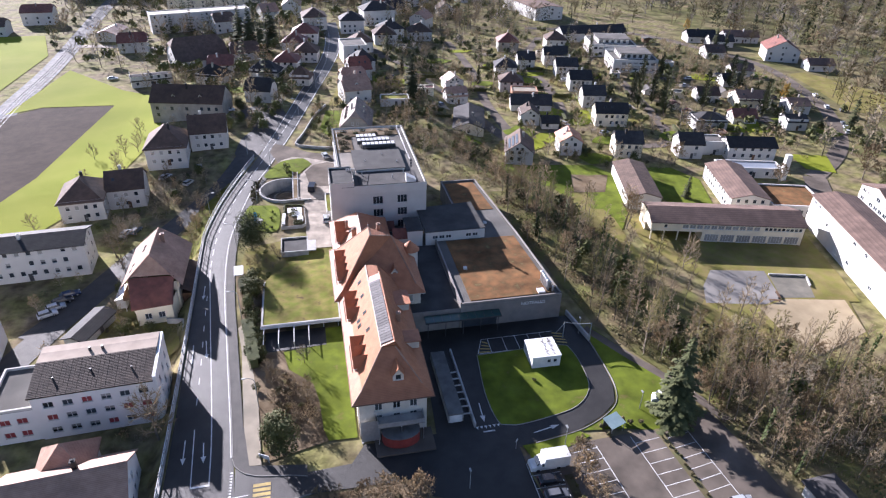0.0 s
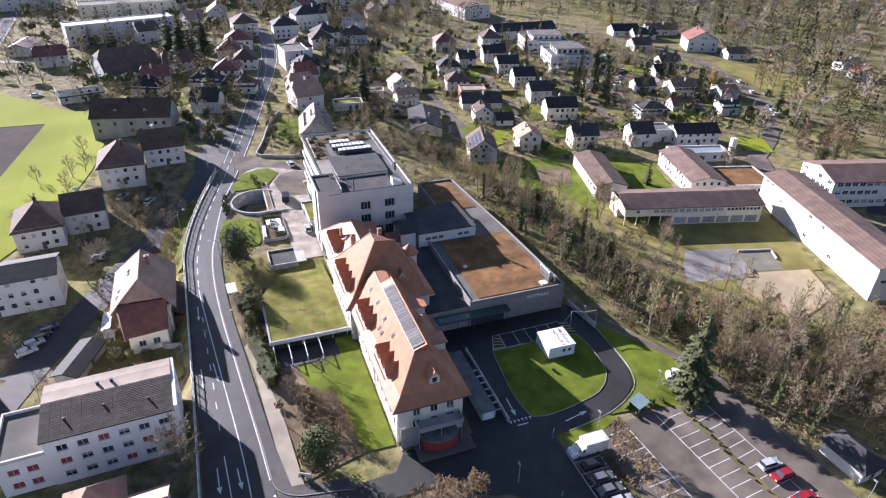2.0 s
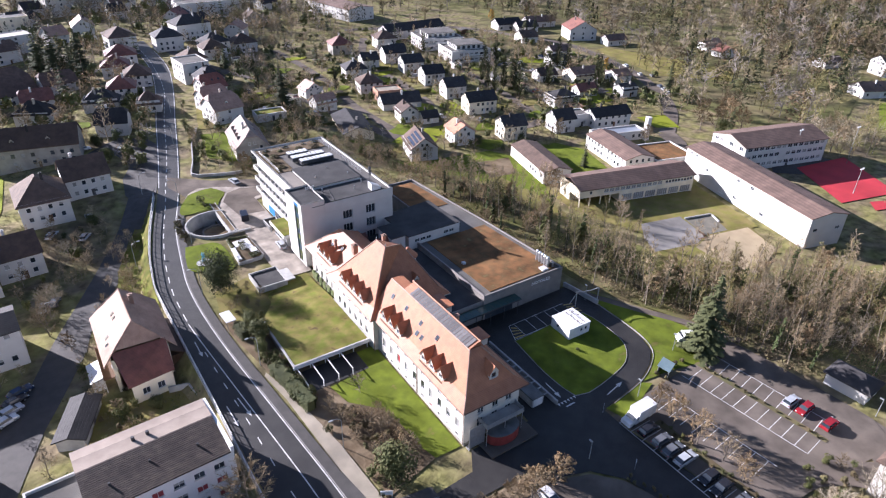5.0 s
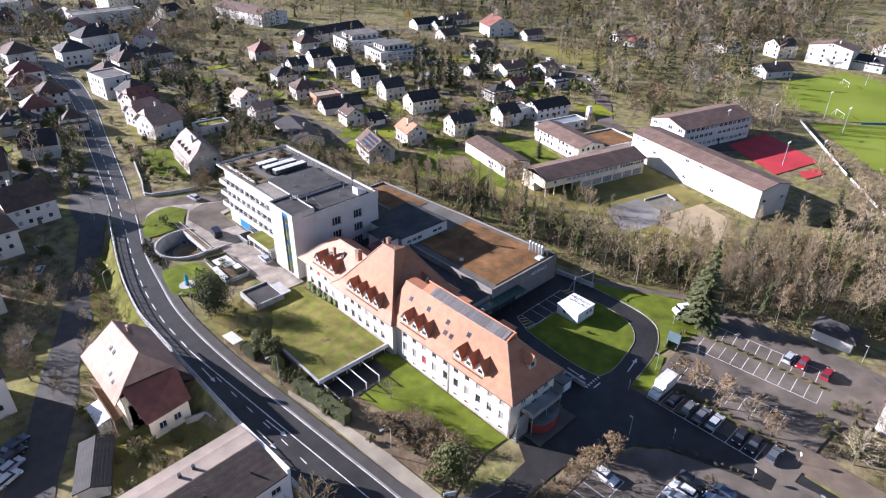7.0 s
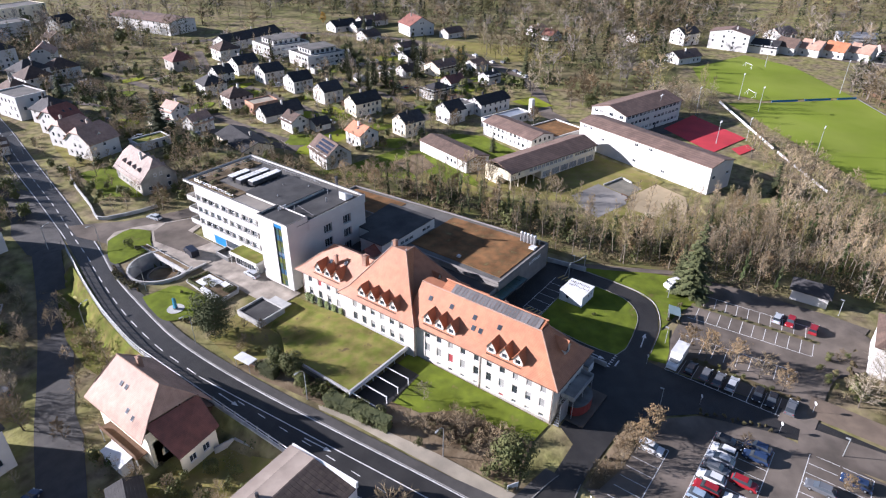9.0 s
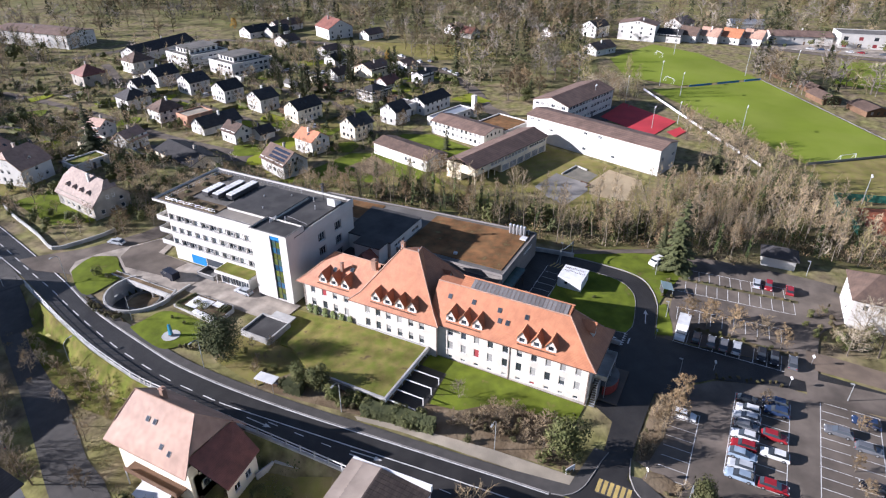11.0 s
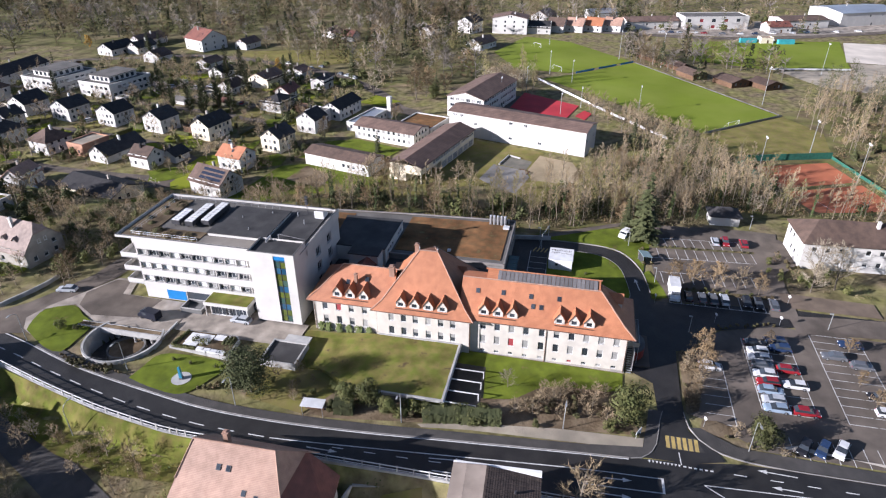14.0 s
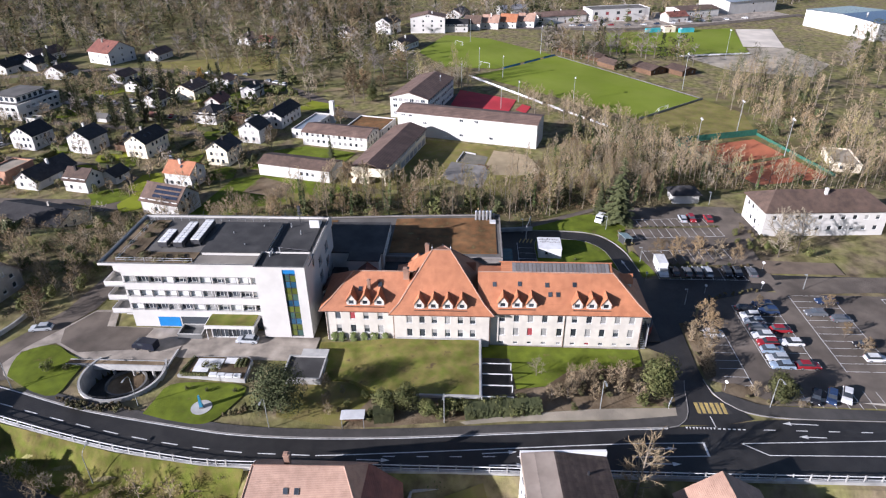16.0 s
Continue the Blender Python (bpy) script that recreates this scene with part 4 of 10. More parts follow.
# ---- cars ----
def car_template(name, paint, label, kind="hatch"):
    """A parked car along local x, nose at +x."""
    C = thing("car", 0, 0, 0, 0, label, "car", "parked cars")
    L, W = (4.2, 1.75) if kind == "hatch" else (4.6, 1.8)
    g = G()
    prof = [(-L / 2, .32), (-L / 2 - .02, .62), (-L / 2 + .06, .86), (-L / 2 + .3, .95), (L * .18, .95), (L * .42, .82), (L / 2, .64), (L / 2 + .02, .36), (L / 2 - .15, .22), (-L / 2 + .15, .22)]
    a = [(x, -W / 2 + (.08 if z > .8 or z < .3 else 0), z) for x, z in prof]
    b = [(x, -y, z) for x, y, z in a]
    n = len(prof)
    for i in range(n):
        j = (i + 1) % n
        g.face([a[i], a[j], b[j], b[i]])
    g.face(a[::-1])
    g.face(b)
    tb, tf = (-L / 2 + .45, .45) if kind == "hatch" else (-L / 2 + .75, .3)
    g.box(tb + .05, -W / 2 + .24, 1.40, tf - .05, W / 2 - .24, 1.46)
    part("body", g, paint, C)
    c = G()
    lo = [(-L / 2 + .18, -W / 2 + .1), (L * .24, -W / 2 + .1), (L * .24, W / 2 - .1), (-L / 2 + .18, W / 2 - .1)]
    hi = [(tb, -W / 2 + .24), (tf, -W / 2 + .24), (tf, W / 2 - .24), (tb, W / 2 - .24)]
    lo3, hi3 = [(x, y, .93) for x, y in lo], [(x, y, 1.41) for x, y in hi]
    for i in range(4):
        j = (i + 1) % 4
        c.face([lo3[i], lo3[j], hi3[j], hi3[i]])
    part("glasshouse", c, GLASS, C)
    w = G()
    w.tube((0, -.1, 0), (0, .1, 0), .31, .31, 12, 0)
    w.face([(.31 * math.cos(t * math.pi / 6), -.1, .31 * math.sin(t * math.pi / 6)) for t in range(12)])
    w.tube((0, -.105, 0), (0, .105, 0), .18, .18, 8, 1)
    w.face([(.18 * math.cos(t * math.pi / 4), -.106, .18 * math.sin(t * math.pi / 4)) for t in range(8)], 1)
    wm = w.mesh("wheel", [RUBBER, METAL])
    for sx in (-.31, .3):
        for sy in (-1, 1):
            part("wheel", wm, None, C, m=pose(L * sx, sy * (W / 2 - .1), .31))
    for sy in (-1, 1):
        part("headlight", G().box(L / 2 - .12, sy * W * .36 - .16, .58, L / 2 + .01, sy * W * .36 + .16, .7), LAMPGLASS, C)
        part("tail_light", G().box(-L / 2 - .03, sy * W * .38 - .12, .66, -L / 2 + .06, sy * W * .38 + .12, .84), SHUTTER_RED, C)
    return C


CAR_COL = {"white": (0.62, 0.62, 0.61), "black": (0.02, 0.02, 0.023), "silver": (0.42, 0.44, 0.46), "grey": (0.12, 0.125, 0.135), "red": (0.27, 0.018, 0.024), "blue": (0.025, 0.045, 0.10), "lightblue": (0.27, 0.34, 0.42)}
CARS = {}


def park(x, y, rot, col="white", kind="hatch", z=None):
    key = (col, kind)
    zz = ground(x, y) + .04 if z is None else z
    if key not in CARS:
        p = mat("car_paint_" + col, CAR_COL[col], rough=0.25, spec=0.6, grime=0.05)
        CARS[key] = car_template("car", p, {"silver": "silver-grey", "lightblue": "pale blue"}.get(col, col) + (" parked hatchback car on the asphalt" if kind == "hatch" else " parked estate car on the asphalt"), kind)
        CARS[key].matrix_basis = pose(x, y, zz, 0, 0, rot)
        return CARS[key]
    return copy_thing(CARS[key], pose(x, y, zz, 0, 0, rot))


def street_lamp(x, y, h=8.0, rot=0, arm=1.6, label="grey street lamp with a curved arm"):
    s = thing("street_lamp", x, y, ground(x, y), rot, label, "street lamp", "street lamps")
    g = G().tube((0, 0, -.3), (0, 0, h * .85), .09, .06, 8)
    p = (0, 0, h * .85)
    for i in range(1, 6):
        t = i / 5 * math.pi / 2
        q = (arm * (1 - math.cos(t)), 0, h * .85 + h * .15 * math.sin(t))
        g.tube(p, q, .055, .05, 6)
        p = q
    part("pole", g, MAST, s)
    part("lamp_head", G().box(arm - .1, -.15, h - .12, arm + .6, .15, h + .03), MAST, s)
    return s


# ---- ground sheet ----
PIT = (-9.0, 182.8, 7.6)


def lines(lo, hi, dense, coarse):
    out = set()
    for a, b, s in dense:
        k = a
        while k <= b + 1e-6:
            out.add(round(k, 2))
            k += s
    e, s = max(out), coarse
    while e < hi:
        e += s
        s *= 1.35
        out.add(round(e, 1))
    e, s = min(out), coarse
    while e > lo:
        e -= s
        s *= 1.35
        out.add(round(e, 1))
    return sorted(out)


def build_ground():
    xs = lines(-2600, 2600, [(-150, 260, 4), (-40, 100, 2), (-18, 0, .5)], 12)
    ys = lines(-2600, 2600, [(0, 440, 4), (174, 192, .5)], 12)
    v, f = [], []
    for y in ys:
        for x in xs:
            z = ground(x, y) - 0.1
            if math.hypot(x - PIT[0], y - PIT[1]) < PIT[2] + .3:
                z -= 4.2
            v.append((x, y, z))
    n = len(xs)
    for j in range(len(ys) - 1):
        for i in range(n - 1):
            f.append((j * n + i, j * n + i + 1, (j + 1) * n + i + 1, (j + 1) * n + i))
    me = bpy.data.meshes.new("ground")
    me.from_pydata(v, [], f)
    me.materials.append(GROUND)
    me.update()
    tagged(new("ground", me), "dull green and brown winter ground of gardens and meadow", "ground", "", "structure")


build_ground()

# ---- roads ----
ROAD_W = [(-60, -28.6), (60, -28.6), (90, -28.8), (110, -29.2), (130, -29.8), (145, -30.1), (155, -30.1), (163, -29.5), (175, -27.5), (187.5, -24.5), (200, -21.1), (214, -17.5), (243, -11.3), (280, -3.8), (322, 5.2), (360, 11.2), (395, 13), (430, 12.5)]
ROAD_E = [(-60, -15.4), (45, -15.3), (58, -15.4), (64, -15.8), (70, -17.0), (77, -17.6), (82, -18.1), (88, -18.6), (98, -19.6), (113, -21.1), (127, -22.5), (142, -23.4), (155, -23.3), (166, -22.0), (185.6, -18.7), (201.6, -14.2), (214, -11), (239, -5), (280, 4), (322, 13.4), (360, 20), (395, 22), (430, 22)]


def edge(pts, y0, y1, o=0.0, step=2.5):
    """A road edge as a smooth line between two y, moved o in x."""
    line = smooth_line([(x, y) for y, x in pts], 1.5)
    return [(x + o, y) for x, y in line if y0 <= y <= y1]


def strip_between(name, left, right, off, material, label, category):
    ys = sorted({round(y, 1) for _, y in left} | {round(y, 1) for _, y in right})[::2]
    lx, rx = sorted((y, x) for x, y in left), sorted((y, x) for x, y in right)
    g = G()
    for y in ys:
        for k in range(5):
            x = lerp(lx, y) + (lerp(rx, y) - lerp(lx, y)) * k / 4
            g.v.append((x, y, ground(x, y) + off))
    for i in range(len(ys) - 1):
        for k in range(4):
            q = i * 5 + k
            g.f.append((q, q + 1, q + 6, q + 5))
            g.m.append(0)
    return solid(name, g, material, label, category, kind="structure")


road = strip_between("main_road", edge(ROAD_W, -60, 430), edge(ROAD_E, -60, 430), 0.02, ASPHALT_NEW, "dark asphalt main road with white lane markings", "road")
SIDE = smooth_line([(-72, 92), (-67, 111), (-61.5, 126), (-56.5, 138), (-50, 153.5), (-43.5, 167), (-37, 181), (-30, 197), (-22.5, 214), (-14, 234)], 2.5)
drape("street_junction", [(-26.5, 216), (-24, 210), (-18.8, 210.5), (-15.6, 222), (-11.4, 238), (-8.2, 250), (-10.6, 262), (-19, 268), (-31, 258), (-30, 252), (-23, 250), (-21, 238), (-25, 228)], 0.011, ASPHALT, "grey asphalt junction between the side street and the main road", "road")
drape("street_yard", [(-67, 126), (-60, 122), (-54, 134), (-47.5, 148), (-45, 157), (-50, 158), (-56, 146)], 0.010, ASPHALT, "grey asphalt parking strip beside the side street", "car park")
ribbon("side_street", SIDE, 3.4, -3.4, 0.012, ASPHALT, "narrow grey asphalt side street", "road")
# lane markings
CENTRE = smooth_line([(-27.4, 141), (-27.4, 151.5), (-27.1, 157.3), (-25.7, 168.8), (-23.5, 180.1), (-20.8, 191.3), (-17.8, 202.5), (-15.4, 213), (-9.0, 239), (-.2, 281), (9.6, 325), (15, 378), (16, 425)], 2.5)
dashes("lane_line", CENTRE, 0, 0.2, 3.0, 2.75, PAINT, road, start=1)
ribbon("edge_line", edge(ROAD_E, 79, 400, -.35), .1, -.1, 0.04, PAINT, parent=road)
ribbon("edge_line", edge(ROAD_W, 215, 400, .35), .1, -.1, 0.04, PAINT, parent=road)
ribbon("lane_line", smooth_line([(-27.4, 141), (-27.1, 137), (-24.9, 115), (-22.2, 88.4), (-21.4, 75.2)], 3), .1, -.1, 0.04, PAINT, parent=road)
dashes("lane_line", smooth_line([(-27.0, 129.7), (-26.5, 117.6), (-25.9, 106.5), (-25.3, 90)], 3), 0, 0.16, 2.0, 3.6, PAINT, road)
for a, b, w in (((-25.1, 88), (-24.3, 75.1), .18), ((-21.3, 75.15), (-24.4, 75.1), .4), ((-21.3, 68.7), (-19.8, 42.7), .18), ((-19.8, 42.7), (-19.6, -20), .18), ((-21.3, 68.7), (-23.8, 65.0), .18), ((-23.8, 65), (-23.2, 40), .18), ((-23.2, 40), (-23, -20), .18), ((-15.0, 72.0), (-17.7, 71.85), .16)):
    stroke("lane_line", a, b, w, PAINT, road, .042)
for i in range(9):
    y = 77.2 - i * .6
    g = G()
    z = ground(-18, y) + .045
    g.face([(-17.75, y, z), (-18.3, y - .2, z), (-17.75, y - .42, z)])
    part("tooth", g, PAINT, road)
dashes("lane_line", [(-18.0, 71.6), (-18.05, 69), (-18.05, 66.7)], 0, .3, .5, .35, PAINT, road)
dashes("lane_line", [(-18.0, 63.7), (-18.0, 50), (-17.9, 0)], 0, .18, 2.0, 3.55, PAINT, road)
for a, b in (((-25.6, 113.1), (-24.9, 107.2)), ((-27.9, 134), (-27.8, 128.5)), ((-28.0, 112), (-27.7, 106)), ((-23.2, 84.6), (-22.8, 80.0)), ((-26.4, 85.7), (-26.2, 80.2)), ((-16.5, 53.7), (-16.3, 59.8)), ((-19.5, 53.6), (-19.4, 58.2))):
    arrow(road, a, b)
# pavement on the hospital side, kerb and dry verge
WALK = edge(ROAD_E, 80, 200)
ribbon("pavement", WALK, 0, -1.9, 0.1, ASPHALT, "grey asphalt pavement beside the main road", "pavement")
ribbon("kerb", WALK, .14, -.02, 0.02, KERB_STONE, "pale stone kerb along the pavement", "kerb", high=0.12)
ribbon("corner_kerb", smooth_line([(-18.1, 80), (-17.6, 78.2), (-16.6, 77), (-14.1, 75.6), (-7.9, 74.5), (-5.5, 73.9)], 1), .14, 0, 0.03, KERB_STONE, "pale stone kerb round the junction corner", "kerb", high=.12)
ribbon("south_kerb", smooth_line([(-5, 70.2), (-8.7, 69.6), (-11.2, 68.3), (-13.1, 66.2), (-14.4, 62.9), (-15.1, 56.1), (-15.2, 40.9), (-15.2, -20)], 1.5), .02, -.14, 0.03, KERB_STONE, "pale stone kerb of the car park corner", "kerb", high=.12)
drape("corner_pavement", [(-18.1, 84), (-18.0, 80), (-17.5, 78.3), (-16.6, 77), (-14.1, 75.6), (-7.9, 74.6), (-5.5, 74.2), (-5.5, 76.4), (-12, 77.4), (-13, 77.6), (-15.1, 77.9), (-16.4, 87)], 0.1, ASPHALT, "grey asphalt pavement at the junction corner", "pavement")
drape("stony_verge", [(-15.1, 77.9), (-13.1, 77.7), (-14.1, 92.2), (-16.4, 108), (-18.6, 117), (-19.2, 116), (-18.0, 108), (-17.1, 95), (-16.5, 87)], 0.13, GRAVEL, "dry stony verge behind the pavement", "verge")
drape("south_pavement", [(-8.7, 69.5), (-11.2, 68.2), (-13.0, 66.1), (-14.3, 62.9), (-15.0, 56.1), (-15.1, 20), (-12.8, 20), (-12.5, 45), (-12.0, 59.7), (-11.6, 62.4), (-10.2, 64.8), (-8.4, 67.8)], 0.1, ASPHALT, "grey asphalt pavement beside the car park", "pavement")
drape("corner_bed", [(-8.5, 67.8), (-6.4, 67.2), (-6.1, 64.8), (-7.4, 61.3), (-9.8, 62.7), (-10.1, 64.8)], 0.16, LITTER, "planted bed at the car park corner", "planting bed")
drape("tree_bed", [(-5.5, 69.7), (13, 69.5), (13.5, 66.3), (2, 66.2), (-4, 67.4)], 0.13, LITTER, "brown planted bed with small trees", "planting bed")
# junction, access road and forecourt
drape("access_road", [(-17.4, 78), (-15.8, 76.2), (-12.5, 75.2), (-9, 74.6), (2, 75.2), (4.5, 79), (17.5, 79), (19, 100), (19, 108), (53.5, 108), (54.2, 106), (55.2, 98.8), (55.1, 90), (54.6, 84.8), (53.0, 80.6), (49.1, 77.6), (43.3, 75.2), (34.6, 73.9), (31.5, 73.2), (31.4, 68.8), (34.2, 45), (33.6, 30), (33, -40), (25.5, -40), (27, 44), (22.6, 60.2), (18.8, 64.5), (14, 66.2), (13.2, 69.9), (-1, 70.3), (-9.6, 69.9), (-13.6, 65.6), (-15.6, 64.5), (-17.2, 70.5)], 0.03, ASPHALT_NEW, "dark asphalt access road and emergency forecourt", "road")
zebra = drape("crossing_base", [(-14.6, 73.7), (-14.2, 67.6), (-11.3, 68.9), (-11.4, 73.7)], 0.045, ASPHALT, "pedestrian crossing with worn yellow bars", "crossing")
zebra.name = "crossing"
for i in range(6):
    y = 68.6 + i * 0.95
    part("bar", G().box(-14.3, y, ground(-13, y) + 0.05, -11.5, y + 0.62, ground(-13, y) + 0.06), PAINT_Y, zebra)
# car parks
lot = drape("car_park", [(-9.2, 62), (-6.2, 66.5), (-5, 69.6), (13, 69.5), (13.8, 65.8), (18.5, 64), (22.4, 59.8), (26.5, 47.5), (25.4, 30), (24, -30), (-12, -30), (-12, 45), (-11.8, 58)], 0.034, ASPHALT_OLD, "grey asphalt visitors' car park with white bay lines", "car park")
lot2 = drape("staff_car_park", [(31.4, 71.2), (46, 72.4), (52, 72.6), (58, 73.0), (60, 71.8), (63, 72), (66, 75.4), (70, 74.6), (71.5, 64), (72.5, 46), (72, 38), (60, 40), (50, 44.5), (34.3, 44.6), (31.8, 68)], 0.038, ASPHALT_OLD, "worn asphalt car park with white bay lines", "car park")


def bays(parent, x0, x1, n, y0, y1, closed=None):
    """Bay lines running along y between y0 and y1, spaced evenly from x0 to x1."""
    for i in range(n + 1):
        x = x0 + (x1 - x0) * i / n
        stroke("bay_line", (x, y0), (x, y1), 0.11, PAINT, parent, 0.055)
    if closed is not None:
        stroke("bay_line", (x0, closed), (x1, closed), 0.13, PAINT, parent, 0.055)


def bays_x(parent, y0, y1, n, x0, x1, closed=None):
    for i in range(n + 1):
        y = y0 + (y1 - y0) * i / n
        stroke("bay_line", (x0, y), (x1, y), 0.11, PAINT, parent, 0.055)
    if closed is not None:
        stroke("bay_line", (closed, y0), (closed, y1), 0.13, PAINT, parent, 0.055)


bays(lot, -6.6, 10.8, 7, 61.3, 66.0, 61.3)
bays(lot, -1.0, 20.5, 9, 51.4, 56.0, 56.0)
bays(lot, -1.5, 21.5, 9, 46.6, 51.2, 46.6)
bays(lot, -1.8, 25.0, 11, 37.0, 41.6, 41.6)
bays(lot, -1.8, 25.0, 11, 32.0, 36.6, 32.0)
bays(lot, -10, 24.0, 14, 16, 21, 21)
bays(lot, -12, -3, 4, 26, 30, 30)
bays_x(lot, 39, 53, 6, -12.2, -7.5)
bays_x(lot2, 46, 69.5, 9, 31.4, 36.6, 31.4)


def slant(x, y):
    return x + (71.8 - y) * .075


for i in range(11):
    y = 70.2 - 2.38 * i
    stroke("bay_line", (slant(39.8, y), y), (slant(44.9, y + .4), y + .4), 0.12, PAINT, lot2, 0.055)
    stroke("bay_line", (slant(52.1, y), y), (slant(57.0, y + .5), y + .5), 0.12, PAINT, lot2, 0.055)
    if i < 10:
        stroke("bay_line", (slant(58.4, y), y), (slant(63.1, y + .7), y + .7), 0.12, PAINT, lot2, 0.055)
stroke("bay_line", (slant(44.9, 71), 71), (slant(44.9, 47), 47), 0.14, PAINT, lot2, 0.055)
stroke("bay_line", (slant(52.0, 71.8), 71.8), (slant(52.0, 46.4), 46.4), 0.14, PAINT, lot2, 0.055)
stroke("bay_line", (slant(63.0, 72.8), 72.8), (slant(63.0, 48.5), 48.5), 0.14, PAINT, lot2, 0.055)
for a, b, c, d in ((57.1, 46.0, 58.3, 72.6), (36.9, 45.8, 38.4, 66)):
    drape("planting_strip", [(slant(a, b) if a > 50 else a, b), (slant(c, b) if a > 50 else c, b), (c, d), (a, d)], 0.10, SHRUB, "narrow planted strip between parking bays", "planting bed")
# give-way teeth and arrows of the loop
for i in range(6):
    x = 24.9 + i * 0.8
    g = G()
    g.face([(x, 79.3, ground(x, 79) + .045), (x + .55, 79.3, ground(x, 79) + .045), (x + .27, 78.6, ground(x, 79) + .045)][::-1])
    part("tooth", g, PAINT, road)
arrow(road, (27.0, 85), (26.8, 80.2), .22, 1.0)
arrow(road, (35.0, 76.0), (40.2, 77.0), .22, 1.0)
stroke("stop_line", (26, 77.9), (28.2, 77.9), .3, PAINT, road, .045)
# bays and hatching beside the ambulance loop
for (a, b) in (((33.6, 103), (33.4, 98.8)), ((36.9, 103.1), (36.8, 98.8)), ((39.7, 103.3), (39.7, 98.8)), ((42.6, 103.3), (42.6, 98.8)), ((45.4, 103.2), (45.4, 98.8)), ((32.2, 103.1), (48.4, 103.2)), ((30.4, 98.7), (32.2, 103.1)), ((30.4, 98.7), (40, 98.6))):
    stroke("bay_line", a, b, .12, PAINT, road, .047)
for i in range(4):
    stroke("hatching", (30.7 + i * .5, 99.2 + i * 1.05), (33.3, 98.9 + i * .9), .34, PAINT_Y, road, .046)
    stroke("hatching", (48.2, 99.6 + i * 1.0), (50.4, 98.9 + i * 1.0), .34, PAINT_Y, road, .046)
# lawns near the hospital
isl = [(30.0, 98.3), (35, 98.4), (48, 98.6), (50.4, 96.4), (50.6, 89.6), (49.4, 84.6), (45.4, 80.8), (39, 79.1), (32.4, 78.3), (29.6, 79), (28.8, 86.5)]
isl = smooth_line(isl + [isl[0]], 1.5)[:-1]
drape("island_lawn", isl, 0.10, LAWN, "mown green lawn inside the ambulance loop", "lawn")
ribbon("island_kerb", isl + isl[:2], 0.03, -0.10, 0.03, KERB_STONE, "pale stone kerb round the lawn", "kerb", high=0.12)
ribbon("loop_kerb", smooth_line([(55.3, 98.8), (55.3, 90.4), (54.9, 84.8), (53.2, 80.4), (49.3, 77.4), (43.3, 75.0), (34.6, 73.7)], 1.5), 0.13, 0, 0.03, KERB_STONE, "pale stone kerb of the ambulance loop", "kerb", high=0.14)
drape("bank_lawn", [(55.6, 99), (57.5, 103), (64, 90), (67, 78), (61, 71.5), (52, 73.8), (44, 74.8), (49.5, 77.4), (53.3, 80.3), (55, 84.8), (55.5, 90.4)], 0.06, LAWN, "green lawn on the bank beside the loop", "lawn")
drape("small_lawn", [(32, 73.5), (34.6, 73.5), (43.3, 74.8), (45, 73.4), (37, 70.6), (33, 69.8)], 0.08, LAWN, "small lawn by the staff car park", "lawn")
drape("front_lawn", [(3.5, 80.8), (3.6, 113), (-.6, 113), (-.6, 107.4), (-9.5, 106.5), (-8.5, 101), (-3.8, 96), (-2.8, 91), (-2.4, 84), (-1.6, 81)], 0.06, LAWN, "mown green lawn in front of the old wing", "lawn")
drape("shrub_bank", [(-9.5, 106.5), (-8.5, 101), (-3.8, 96), (-2.8, 91), (-2.4, 84), (-1.6, 81), (-12.5, 78.2), (-14, 92), (-16.6, 108), (-18.5, 119), (-20.6, 132), (-20.6, 137), (-9, 134), (-9, 113)], 0.04, LITTER, "planted bank with leaf litter", "planting bed")
drape("garden_lawn", [(-20.8, 138), (-19, 150), (-11, 152), (-3.8, 151.5), (-3.2, 146.5), (3, 146), (3, 131), (-9, 131)], 0.05, LAWN_DRY, "rough yellow-green lawn by the forecourt", "lawn")
drape("paved_forecourt", [(-3.4, 147.2), (4.5, 147.0), (4.5, 153), (6, 158), (6, 192), (12, 194), (11.8, 199), (4.6, 203), (-2, 207), (-7, 208.5), (-10.5, 206), (-12, 203), (-8.6, 206), (-3.3, 207), (-0.3, 201.5), (-3.4, 196), (-5.2, 190), (-1.9, 186), (-2.2, 178), (-3.6, 174), (-3.6, 158)], 0.05, PAVING, "pale worn paving of the main entrance forecourt", "forecourt")
fore = drape("forecourt_bays", [(-1.6, 184.6), (5.8, 183.4), (5.9, 193.8), (11.2, 195.4), (11, 199), (4.6, 202.4), (-.2, 200.6), (-3.0, 195.4)], 0.056, ASPHALT_OLD, "dark stained asphalt parking bays on the forecourt", "car park")
for k_ in range(5):
    stroke("bay_line", (.2 + k_ * .3, 186.6 + k_ * 2.9), (5.2, 186.0 + k_ * 2.9), .1, PAINT, fore, .075)
drape("entrance_drive", [(-14.5, 214), (-11.5, 203.8), (-8.4, 206.3), (-3.2, 207.6), (4.6, 203.2), (12, 199.5), (30, 198), (30, 204), (12, 206), (5, 209), (-2, 212.5), (-9, 219), (-13, 222)], 0.04, ASPHALT_OLD, "grey asphalt entrance drive", "road")
drape("sculpture_lawn", smooth_line([(-19.4, 174.2), (-16, 173.6), (-11.6, 172.3), (-10.6, 165), (-11.6, 157.7), (-16, 158.6), (-21.1, 161.8), (-20.9, 168), (-19.4, 174.2)], 1.5)[:-1], 0.08, LAWN, "green lawn round a blue sculpture", "lawn")
